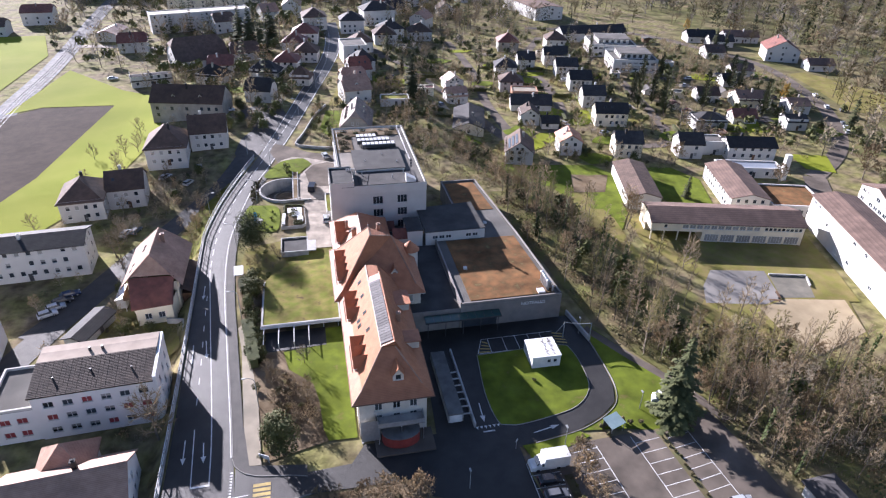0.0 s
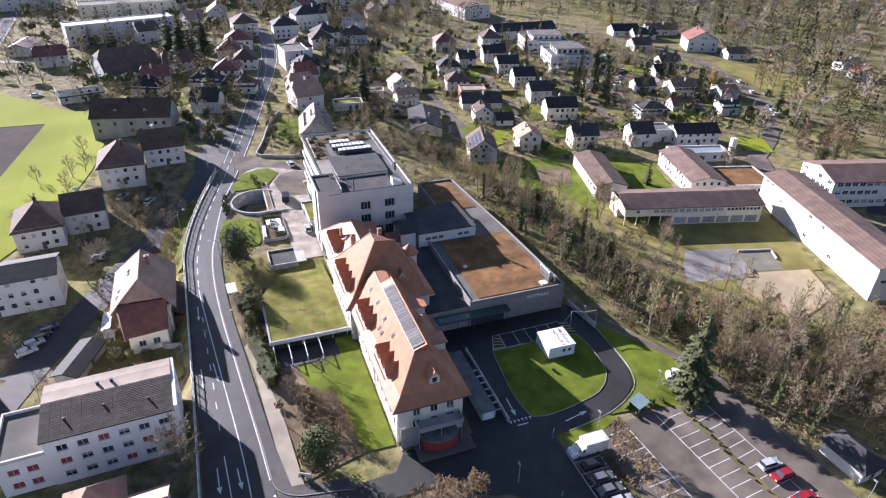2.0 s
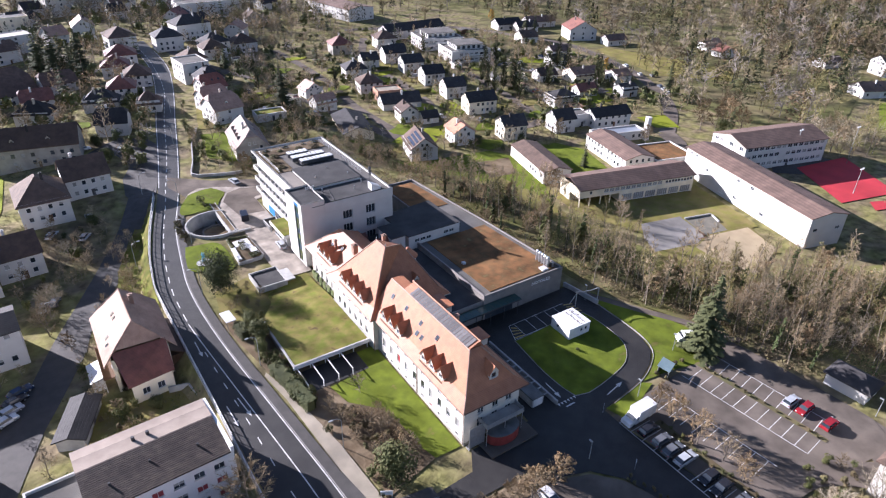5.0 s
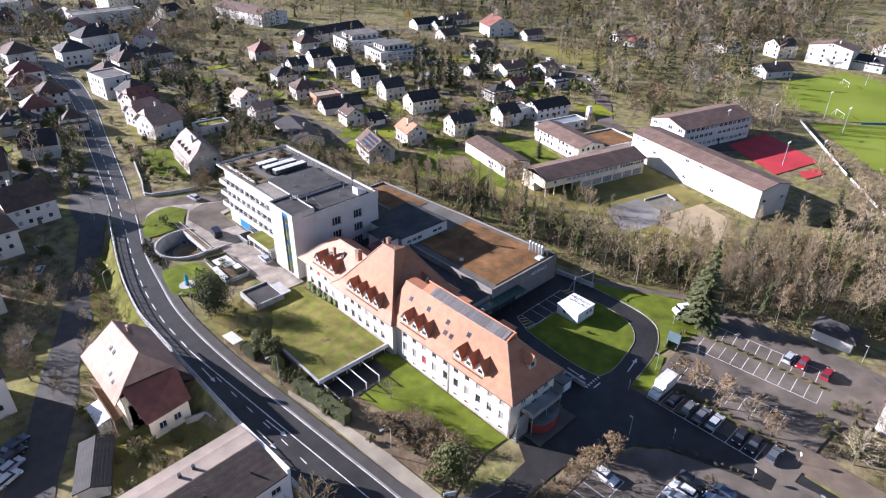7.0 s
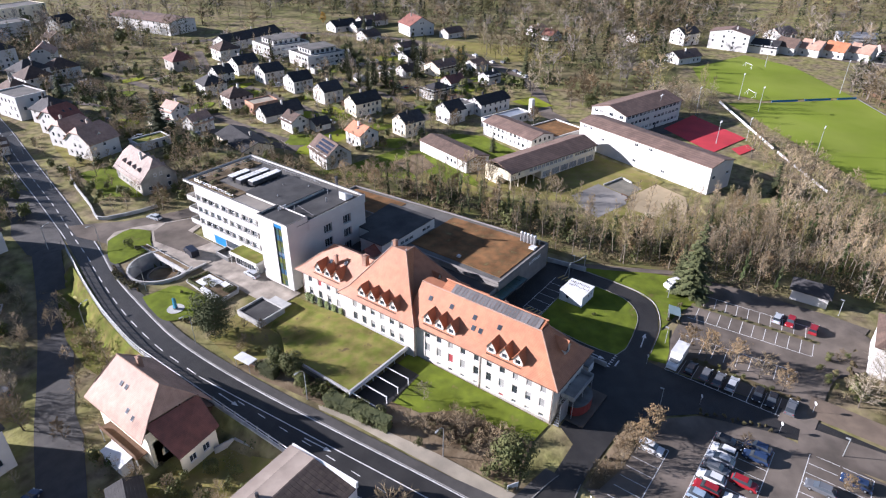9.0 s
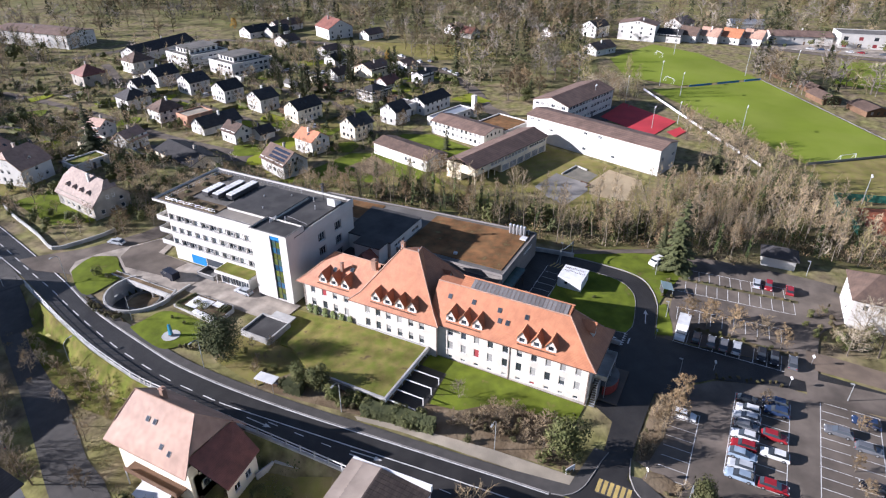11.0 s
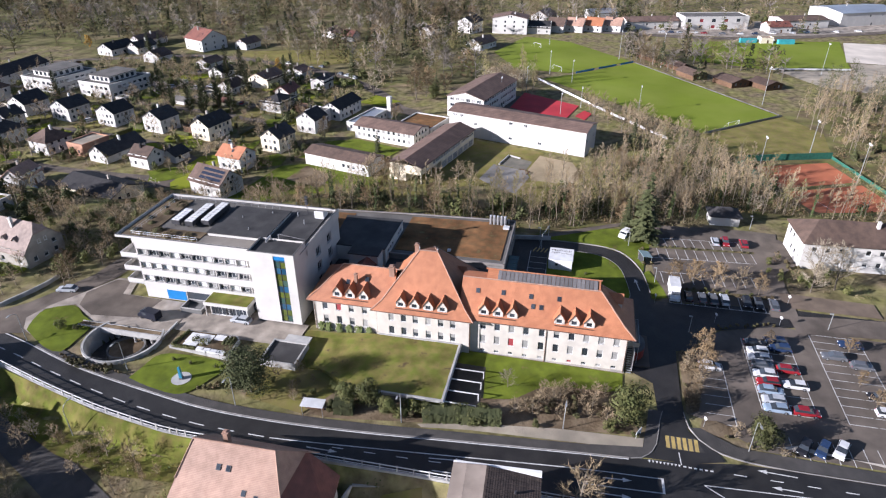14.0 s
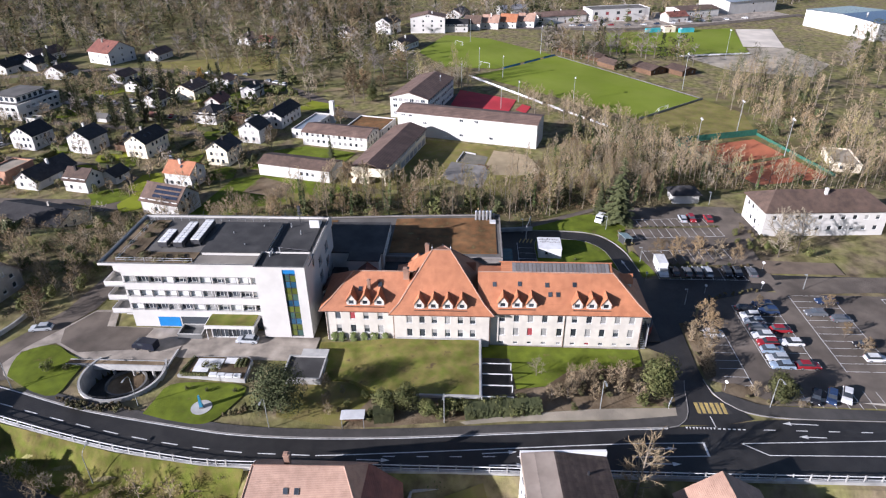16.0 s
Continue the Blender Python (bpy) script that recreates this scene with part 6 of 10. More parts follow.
    # trained greenery on the north part of the front
    for y in (21.0, 23.4, 25.6, 27.8, 30.2, 31.8):
        rr = random.Random(int(y * 10))
        q = G()
        for _ in range(240):
            x, yy, z = -6.1 - rr.random() * .55, y + rr.gauss(0, .3), rr.random() * 3.0
            s2 = rr.uniform(.1, .2)
            q.face([(x, yy - s2, z), (x - .1, yy, z - s2), (x, yy + s2, z), (x + .05, yy, z + s2)])
        part("climber", q, CLIMBER, H, "green climbing plant on the wall")
    return H


old_wing()


# ---- modern ward block ----
def ward_block():
    O = (17.0, 170.0, 0.4)
    H = thing("hospital_ward_block", *O, 0, "white concrete hospital ward block with ribbon windows and a flat roof", "hospital")
    x0, x1, y0, y1, top = -10.5, 11.5, -21.8, 21.8, 15.3
    g = G()
    levels = (5.2, 8.6, 12.0)
    facade(H, g, (x0, y1 - 4.2), (x0, y0 + 9.5), 0, top, [(z, 2.5, 1.5) for z in levels], spacing=2.62, kinds=("", "paleblind", "half", "blind", "paleblind"), depth=.5, margin=.3)
    panel(g, (x0, y0 + 9.5), (x0, y0), 0, top, [])
    facade(H, g, (x0, y0), (x1, y0), 0, top, [(z, 2.6, 2.3) for z in (4.2, 7.9, 11.6)], kinds=("",), positions=[9.2, 15.6], depth=.4)
    facade(H, g, (x1, y0), (x1, y1), 0, top, [(z, 2.35, 1.45) for z in levels], spacing=2.6, depth=.3, margin=2)
    facade(H, g, (x1, y1), (x0 + 4.2, y1), 0, top, [(z, 1.6, 1.45) for z in levels], spacing=3.4, depth=.3)
    panel(g, (x0 + 4.2, y1), (x0 + 4.2, y1 - 4.2), 0, top, [])
    panel(g, (x0 + 4.2, y1 - 4.2), (x0, y1 - 4.2), 0, top, [])
    part("wall", g, WHITE, H)
    # parapet band and roof deck
    t = .35
    q = G()
    for a, b, c, d in ((x0 - .1, y0 - .1, x1 + .1, y0 + t), (x0 - .1, y1 - t, x1 + .1, y1 + .1), (x0 - .1, y0 + t, x0 + t, y1 - t), (x1 - t, y0 + t, x1 + .1, y1 - t)):
        q.box(a, b, top, c, d, top + .55)
    part("parapet", q, WHITE, H)
    part("roof", G().box(x0 + t, y0 + t, top - .3, x1 - t, y1 - t, top + .1), ROOF_GRAVEL, H)
    q = G()
    for a, b, c, d in ((x0 - .14, y0 - .14, x1 + .14, y0 + .2), (x0 - .14, y1 - .2, x1 + .14, y1 + .14), (x0 - .14, y0 + .2, x0 + .2, y1 - .2), (x1 - .2, y0 + .2, x1 + .14, y1 - .2)):
        q.box(a, b, top + .55, c, d, top + .61)
    part("coping", q, CONCRETE_DARK, H)
    # balconies at the north-west corner
    for z in (3.6, 7.0, 10.4):
        b = part("balcony", G().box(x0, y1 - 4.2, z - .3, x0 + 4.2, y1, z), CONCRETE, H)
        r = G().box(x0 - .02, y1 - 4.2, z, x0 + .12, y1, z + 1.0)
        r.box(x0 + .12, y1 - .12, z, x0 + 4.2, y1 + .02, z + 1.0)
        part("balcony_front", r, WHITE, b)
    # sills that run below each window band
    for z in levels:
        part("sill_band", G().box(x0 - .12, y0 + 9.7, z - .86, x0, y1 - 4.3, z - .76), METAL, H)
        for k in range(12):
            part("mullion_panel", G().box(x0 - .035, y1 - 4.5 - k * 2.62 - .16, z - .76, x0 + .004, y1 - 4.5 - k * 2.62 + .0, z + .75), PV_GREY if k % 3 else SHUTTER, H)
        part("lintel_band", G().box(x0 - .06, y0 + 9.7, z + .75, x0, y1 - 4.3, z + .84), SHUTTER, H)
    # stair tower with blue glazing
    tx0, ty1, th = -13.4, -11.6, 17.2
    g2 = G()
    panel(g2, (tx0, ty1), (tx0, y0 - .0), 0, th, [(6.9, 8.4, 2.6, 16.4)], .35)
    panel(g2, (tx0, y0 - .02), (x0 + 3.2, y0 - .02), 0, th, [])
    panel(g2, (x0 + 3.2, ty1), (tx0, ty1), 0, th, [])
    panel(g2, (x0 + 3.2, y0), (x0 + 3.2, ty1), top, th, [])
    tw = part("stair_tower", g2, WHITE, H)
    part("tower_roof", G().box(tx0 + .2, y0 + .2, th - .5, x0 + 3.1, ty1 - .2, th - .35), ROOF_FELT, tw)
    yw = ty1 - 6.9
    for i in range(11):
        for j in range(2):
            z = .3 + i * 1.49
            y = yw - 1.3 + j * 1.3
            part("pane", G().box(tx0 + .26, y + .05, z + .05, tx0 + .3, y + 1.25, z + 1.44), BLUE_GLASS if i % 3 == 2 or i > 9 else (LIME_GLASS if (i + j) % 2 or i % 3 == 1 else TEAL_GLASS), tw)
    f = G()
    for j in range(3):
        f.box(tx0 + .2, yw - 1.34 + j * 1.3, .2, tx0 + .32, yw - 1.26 + j * 1.3, 16.6)
    for i in range(12):
        f.box(tx0 + .2, yw - 1.3, .26 + i * 1.49, tx0 + .33, yw + 1.3, .34 + i * 1.49)
    part("glazing_frame", f, METAL_DARK, tw)
    part("blue_header", G().box(tx0 + .1, yw - 1.3, 15.7, tx0 + .2, yw + 1.3, 16.6), BLUE_PANEL, tw)
    q = G()
    for a, b, c, d in ((tx0 - .05, y0 - .06, x0 + 3.2, y0 + .25), (tx0 - .05, ty1 - .25, x0 + 3.2, ty1 + .05), (tx0 - .05, y0 + .25, tx0 + .25, ty1 - .25)):
        q.box(a, b, th, c, d, th + .08)
    part("coping", q, CONCRETE_DARK, tw)
    # raised south bay with recessed glazing
    q = G()
    panel(q, (x0 + 3.2, y0 - .3), (x1, y0 - .3), top - 1.4, top + .9, [])
    q.face([(x0 + 3.2, y0 - .3, top - 1.4), (x0 + 3.2, y0, top - 1.4), (x1, y0, top - 1.4), (x1, y0 - .3, top - 1.4)])
    part("south_parapet", q, WHITE, H)
    for x in (x0 + 9.2, x0 + 15.6):
        part("glazed_bay", G().box(x - 1.5, y0 - .08, 2.6, x + 1.5, y0 - .01, 3.0), METAL, H)
    # ground floor: blue panel, entrance canopy
    part("blue_panel", G().box(x0 - .06, 7.5, .2, x0 + .02, 12.2, 2.6), BLUE_PANEL, H)
    q = G().box(x0 - .05, y0 + 10, .1, x0 - .01, 7.2, 2.7)
    part("shopfront", q, GLASS, H)
    # roof plant
    pl = part("plant_room", G().box(-6.0, -11.8, top + .1, 7.4, 1.8, top + .8), WHITE, H)
    part("plant_roof", G().box(-6.2, -12.0, top + .8, 7.6, 2.0, top + .98), ROOF_FELT, pl)
    q = G().box(-6.0, -20.5, top + .12, 9.5, -12.6, top + .3)
    part("dark_deck", q, ROOF_FELT, H)
    part("roof_pipe", G().tube((-4, -20.2, top + .4), (-2.6, -12.8, top + .4), .05, .05, 5), METAL_DARK, H)
    for x, y in ((-4.6, -14.4), (3.2, -17.0), (6.6, -14.0), (-3.0, -6.5), (2.2, -2.4), (5.6, -8.2)):
        part("roof_vent", G().tube((x, y, top + .28), (x, y, top + 1.35), .13, .13, 7), METAL, H)
    for i in range(3):
        ux, uy, n = -3.8 + (i == 0) * 1.2, 4.4 + i * 3.3, 8 - 3 * (i == 2)
        g3 = G().box(ux, uy - .95, top + .75, ux + n * 1.2, uy + .95, top + 1.75)
        for k in range(n):
            for v in (-.8, .62):
                g3.box(ux + .5 + k * 1.2, uy + v, top + .1, ux + .68 + k * 1.2, uy + v + .18, top + .75)
        u = part("cooling_unit", g3, METAL_DARK, H)
        for k in range(n):
            q = G()
            for v in (-1, 1):
                q.box(ux + .1 + k * 1.2, uy + v * .5 - .42, top + 1.75, ux + 1.0 + k * 1.2, uy + v * .5 + .42, top + 1.95)
            part("fan_cover", q, BOARD_W, u)
    for a, b in (((-9.4, 18.5), (9, 18.5)), ((9.6, 20), (9.6, -8)), ((-9.4, 2.5), (-9.4, 18.5))):
        q = G()
        ln = math.dist(a, b)
        n = int(ln / 1.8)
        for i in range(n + 1):
            x, y = a[0] + (b[0] - a[0]) * i / n, a[1] + (b[1] - a[1]) * i / n
            q.tube((x, y, top), (x, y, top + 1.2), .04, .04, 5)
        for z in (.7, 1.2):
            q.tube((*a, top + z), (*b, top + z), .03, .03, 5)
        part("roof_railing", q, METAL, H)
    for i in range(9):
        y = -15 + i * 3.9
        q = G().tube((x1, y, top - .2), (x1 + 1.1, y, top + 1.0), .07, .05, 5)
        part("shade_bracket", q, METAL_DARK, H)
    part("vent_box", G().prism([(6.4, -20.4), (9.0, -20.4), (9.0, -18.2), (6.4, -18.2)], top + .1, lambda x, y: top + .9 + (9.0 - x) * .5), BOARD_W, H)
    for i in range(5):
        part("flue", G().tube((-8.6 + .5 * i, -13.6, top), (-8.6 + .5 * i, -13.6, top + 2.2), .16, .16, 8), METAL, H)
    q = G().tube((8.4, -15.6, top), (8.4, -15.6, top + 5), .1, .06, 6)
    for z in (2.6, 3.4, 4.2):
        q.box(8.1, -15.9, top + z, 8.7, -15.3, top + z + .5)
    part("antenna_mast", q, METAL_DARK, H)
    for a in ((-9.9, 2.6, -5.2, 21.2), (-5.2, 14.8, 9.4, 21.2)):
        part("roof_bed", G().box(a[0], a[1], top + .1, a[2], a[3], top + .28), LITTER, H)
    part("roof_strip", G().box(-9.9, -11.4, top + .1, -6.3, 2.6, top + .16), mat("pale_roof_gravel", (0.24, 0.215, 0.18), (0.18, 0.16, 0.135), 0.4, 0.95, 0.5, 8, grime=0.3, gscale=0.2), H)
    for x, y, s in ((-7.6, 6, 1.5), (-8, 10, 1.9), (-6.5, 14, 1.6), (2, 16.6, 1.4), (6.5, 16, 1.8), (-8.4, 16.5, 1.3), (-7.2, 19.4, 1.2), (-3.5, 17.5, 1.0), (-1.2, 19.6, 1.1), (4.4, 19.4, .9), (8.0, 19.6, 1.2), (-8.8, 3.8, .9)):
        rr = random.Random(int(x * 10 + y))
        q = G()
        for _ in range(220):
            d = Vector((rr.gauss(0, 1), rr.gauss(0, 1), abs(rr.gauss(0, .8)))).normalized() * s * rr.uniform(.7, 1)
            k = Vector((x, y, top + .1)) + Vector((d.x, d.y, d.z * .6))
            u = d.orthogonal().normalized() * .16
            v = d.normalized().cross(u)
            q.face([k - u, k + v, k + u, k - v])
        part("roof_shrub", q, SHRUB, H)
    return H


ward_block()


def entrance_canopy():
    z = ground(4, 165)
    c = thing("entrance_canopy", 4.6, 165.3, z, 0, "white entrance pavilion with a planted green roof", "entrance")
    q = G().box(-2.2, -5.3, 3.0, 1.9, 5.3, 3.7)
    part("roof", q, WHITE, c)
    part("roof_planting", G().box(-1.9, -5.0, 3.7, 1.9, 5.0, 3.85), GREENROOF, c)
    w = G()
    facade(c, w, (-1.2, 4.4), (-1.2, -4.4), 0, 3.0, [(1.4, 1.7, 2.4)], spacing=1.9, margin=.2, kinds=("",))
    panel(w, (-1.2, -4.4), (1.9, -4.4), 0, 3.0, [])
    panel(w, (1.9, 4.4), (-1.2, 4.4), 0, 3.0, [])
    part("wall", w, WHITE, c)
    for y in (-5, 5):
        part("post", G().tube((-2.0, y, 0), (-2.0, y, 3.0), .12, .12, 8), WHITE, c)


entrance_canopy()


# ---- emergency wing with planted roof ----
def emergency_wing():
    O = (36.0, 125.0, -0.6)
    H = thing("hospital_emergency_wing", *O, 0, "low grey-clad emergency wing with a brown sedum roof", "hospital")

    def P(*pts):
        return [(x - O[0], y - O[1]) for x, y in pts]
    main = P((28.6, 107.9), (51.9, 107.9), (50.4, 136.2), (47.7, 170.2), (37, 170.2), (37, 150), (28.6, 136))
    top = 6.2
    g = G()
    n = len(main)
    for i in range(n):
        panel(g, main[i], main[(i + 1) % n], -.5, top, [])
    part("wall", g, GREYWALL, H)
    q = G()
    q.prism(main, top - .35, top - .25)
    part("roof", q, ROOF_GRAVEL, H)
    q = G()
    q.prism(P((31.2, 109.2), (50.6, 109.2), (49.2, 135.4), (31.2, 135.4)), top - .25, top - .1)
    part("sedum_bed", q, SEDUM, H)
    q = G()
    q.prism(P((38, 151), (48.0, 151), (46.6, 169), (38, 169)), top - .25, top - .12)
    part("sedum_bed", q, SEDUM, H)
    cx, cy = sum(p[0] for p in main) / n, sum(p[1] for p in main) / n
    for i in range(n):
        a, b = main[i], main[(i + 1) % n]
        d = Vector((b[0] - a[0], b[1] - a[1])).normalized()
        nn = Vector((-d.y, d.x))
        q = G()
        q.prism([(a[0] - d.x * .06, a[1] - d.y * .06), (b[0] + d.x * .02, b[1] + d.y * .02), (b[0] + nn.x * .35, b[1] + nn.y * .35), (a[0] + nn.x * .35, a[1] + nn.y * .35)], top, top + .28)
        part("parapet", q, GREYWALL, H)
    # sign on the south front
    fc = bpy.data.curves.new("sign_text", 'FONT')
    fc.body, fc.size, fc.extrude = "NOTFALL", 1.15, .03
    fc.materials.append(mat("sign_white", (0.88, 0.88, 0.87), rough=0.4, grime=0.02))
    tx = new("sign_text", fc)
    me = bpy.data.meshes.new_from_object(tx.evaluated_get(bpy.context.evaluated_depsgraph_get()))
    bpy.data.objects.remove(tx)
    me.name = "sign"
    s = part("sign", me, None, H, "white lettering on the grey front", m=pose(42.4 - O[0], 107.84 - O[1], 4.4, 90, 0, 0))
    q = G().box(4.85, -.05, 0, 5.6, .75, .05)
    sy_ = part("sign_square", q, BOARD_W, s)
    part("sign_cross", G().box(5.15, .1, .05, 5.3, .6, .07).box(4.98, .27, .05, 5.15, .43, .07).box(5.3, .27, .05, 5.47, .43, .07), GREYWALL, sy_)
    # glazed canopy
    c = part("canopy_frame", G().box(20.4 - O[0], 105.2 - O[1], 3.9, 37.3 - O[0], 107.8 - O[1], 4.15), METAL_DARK, H)
    for i in range(9):
        x = 20.5 - O[0] + i * 1.87
        part("canopy_pane", G().box(x, 105.3 - O[1], 4.16, x + 1.75, 107.7 - O[1], 4.22), TEAL_GLASS, c)
    for i in range(5):
        x = 21 - O[0] + i * 3.9
        part("canopy_post", G().tube((x, 105.6 - O[1], -.4), (x, 105.6 - O[1], 3.9), .09, .09, 8), METAL_DARK, c)
    part("gate_front", G().box(29 - O[0], 107.84 - O[1], 0, 37 - O[0], 107.88 - O[1], 3.6), GLASS, H)
    # lower dark roof towards the old wing
    q = G()
    q.prism(P((16.2, 108.2), (28.55, 108.2), (28.55, 136), (20.6, 136), (20.6, 113), (16.2, 113)), -.4, 5.0)
    lw = part("link_body", q, GREYWALL, H)
    q = G()
    q.prism(P((16.4, 108.4), (28.4, 108.4), (28.4, 135.8), (20.8, 135.8), (20.8, 112.8), (16.4, 112.8)), 5.0, 5.08)
    part("link_roof", q, ROOF_FELT, lw)
    # taller block with felt roof
    b = P((26.1, 136), (41.5, 136), (41.3, 150.9), (26.1, 149.5))
    g2 = G()
    for i in range(4):
        facade(H, g2, b[i], b[(i + 1) % 4], -.4, 8.6, [(7.1, 1.4, .9)], spacing=1.75, kinds=("",), skip=.2, margin=1.6)
    tb = part("theatre_block", g2, WHITE, H)
    q = G()
    q.prism([(x * 1.0 + (.12 if x > 0 else -.12), y) for x, y in b], 8.6, 8.85, 0)
    part("theatre_roof", q, ROOF_FELT, tb)
    an = part("annex", G().box(21.6 - O[0], 136.5 - O[1], -.4, 25.4 - O[0], 143.5 - O[1], 9.2), WHITE, H)
    part("annex_roof", G().box(21.4 - O[0], 136.3 - O[1], 9.2, 25.6 - O[0], 143.7 - O[1], 9.4), ROOF_FELT, an)
    an = part("link", G().box(14.2 - O[0], 143.6 - O[1], -.4, 30 - O[0], 148 - O[1], 4.6), GREYWALL, H)
    part("link_roof", G().box(14.1 - O[0], 143.5 - O[1], 4.6, 30 - O[0], 148 - O[1], 4.75), ROOF_FELT, an)
    for x, y, w, d, z in ((15, 142, 4.2, 5.2, 6.4), (20, 139, 3.6, 4, 7.4), (17, 146.5, 4.5, 3.2, 5.6)):
        q = G()
        roof_gable(q, w, d, z, 1.6, .3, .15, .3)
        r2 = part("small_roof", q, TILE_RED, H, m=pose(x - O[0], y - O[1], 0))
        part("small_wall", G().box(-w / 2, -d / 2, 0, w / 2, d / 2, z), OLDWALL, r2)
    # row of silver flues, roof boxes
    for i in range(5):
        q = G().tube((49.3 - O[0], 114.2 - O[1] - i * .95, top - .2), (49.3 - O[0], 114.2 - O[1] - i * .95, top + 2.3), .36, .36, 10)
        q.tube((49.3 - O[0], 114.2 - O[1] - i * .95, top + 2.3), (49.3 - O[0], 114.2 - O[1] - i * .95, top + 2.55), .42, .2, 10)
        part("flue", q, METAL, H)
    q = G().tube((50.2 - O[0], 111 - O[1], top - .2), (50.2 - O[0], 111 - O[1], top + 1.5), .22, .22, 8)
    q.tube((50.2 - O[0], 109.6 - O[1], top - .2), (50.2 - O[0], 109.6 - O[1], top + 1.2), .22, .22, 8)
    part("flue", q, METAL, H)
    for x, y, w in ((47.6, 109.9, 1.6), (43.5, 143, .8), (38.6, 137.2, .0), (33, 122, .8)):
        if w:
            part("roof_hatch", G().box(x - O[0] - w / 2, y - O[1] - w / 2, top - .1, x - O[0] + w / 2, y - O[1] + w / 2, top + .35), BOARD_W, H)


emergency_wing()


# ---- carport with planted roof, hut, ramp ----
def green_carport():
    c = thing("green_roof_carport", 0.0, 122.0, ground(0, 122), 0, "flat planted roof over a parking deck, dry green grass on top", "carport")
    g0 = 1.4 - ground(0, 122)
    q = G().prism([(-14.0, -8.7), (2.9, -8.7), (2.9, 8.9), (-14.0, 8.9)], g0 - .55, g0 - .1)
    part("deck", q, CONCRETE, c)
    fall = lambda x, y: g0 + (ground(x, y + 122) - ground(0, 122) + .16 - g0) * sm(8, 23, y)
    q = G()
    ys = [-8.4, -4, 0, 4, 8] + [9.5 + 1.5 * k for k in range(11)]
    for y in ys:
        west = -13.7 + 4.7 * sm(8, 18, y) + 5.4 * sm(20.5, 22.5, y)
        for k in range(6):
            x = west + (2.7 - west) * k / 5
            q.v.append((x, y, fall(x, y) + .03 * math.sin(x * 1.7 + y)))
    for a in range(len(ys) - 1):
        for k in range(5):
            q.f.append((a * 6 + k, a * 6 + k + 1, a * 6 + k + 7, a * 6 + k + 6))
            q.m.append(0)
    for a in range(len(ys) - 1):
        for k in (0, 5):
            v0, v1 = q.v[a * 6 + k], q.v[a * 6 + k + 6]
            q.face([v0, v1, (v1[0], v1[1], -1.6), (v0[0], v0[1], -1.6)])
    part("planting", q, GREENROOF, c)
    q = G()
    for a, b, cc, d in ((-14.1, -8.8, 3.0, -8.4), (-14.1, -8.4, -13.7, 8.6), (2.6, -8.4, 3.0, 8.6)):
        q.box(a, b, g0 - .1, cc, d, g0 + .14)
    part("edge", q, CONCRETE, c)
    part("fascia", G().box(-14.2, -8.95, g0 - .62, 3.05, -8.8, g0 + .02), BOARD_W, c)
    for i in range(6):
        x = -13.7 + i * 3.2
        part("post", G().tube((x, -8.4, -1.2), (x, -8.4, g0 - .5), .1, .1, 8), BOARD_W, c)
    part("back_wall", G().box(-13.9, 8.4, -1, 2.8, 8.8, g0 - .5), CONCRETE_DARK, c)
    part("side_wall", G().box(-13.9, -2, -1, -13.6, 8.4, g0 - .5), CONCRETE_DARK, c)
    return c


green_carport()

hut = thing("site_hut", 43.2, 95.2, ground(43.2, 95.2), -1, "white flat-roofed container hut with snow-like roof patches", "hut")
gh = G()
for a_, b_, ps in (((-3.0, -2.9), (3.0, -2.9), [3.6, 4.9]), ((3.0, -2.9), (3.0, 2.9), [1.6, 4.2]), ((3.0, 2.9), (-3.0, 2.9), []), ((-3.0, 2.9), (-3.0, -2.9), [2.0])):
    if ps:
        facade(hut, gh, a_, b_, 0, 2.7, [(1.5, .8, .9)], positions=ps, kinds=("",))
    else:
        panel(gh, a_, b_, 0, 2.7, [])
part("wall", gh, BOARD_W, hut)
part("roof", G().box(-3.1, -3.0, 2.7, 3.1, 3.0, 2.9), BOARD_W, hut)
for i in range(24):
    r_ = random.Random(i + 40)
    x_, y_ = .2 + (i % 2) * 1.5 + r_.uniform(-.3, .3), -2.6 + i * .215
    w_ = r_.uniform(.25, .8)
    part("roof_debris", G().box(x_, y_, 2.9, x_ + w_, y_ + r_.uniform(.1, .25), 2.93), TILE_BROWN, hut)

ramp = thing("basement_ramp", 22.6, 90, ground(22.6, 90), 0, "concrete basement ramp with side walls and cross beams", "ramp")
part("ramp_wall", G().box(2.0, -10.8, -.5, 2.35, 10.5, 1.0), CONCRETE, ramp)
part("ramp_roof", G().box(-2.4, -8.8, 1.6, .4, 9, 1.9), CONCRETE_DARK, ramp)
part("ramp_wall", G().box(-2.4, -8.8, -.5, -2.1, 9, 1.6), CONCRETE, ramp)
part("ramp_wall", G().box(.1, -8.8, -.5, .4, 9, 1.6), CONCRETE, ramp)
for i in range(7):
    part("beam", G().box(.4, -8.2 + i * 1.9, .8, 2.0, -7.95 + i * 1.9, 1.0), CONCRETE, ramp)
part("ramp_end", G().box(-2.1, -8.9, -.3, .1, -8.6, 1.6), BOARD_W, ramp)
# low concrete wall by the footpath
solid("boundary_wall", G().box(-.2, -5, -.4, .2, 5.2, 1.2), CONCRETE, "pale concrete wall at the forecourt edge", "wall", kind="structure", m=pose(54.6, 103.5, ground(54.6, 103.5), 0, 0, 8))


# ---- neighbourhood houses ----
RE = -12                                                # how the eastern quarter is turned


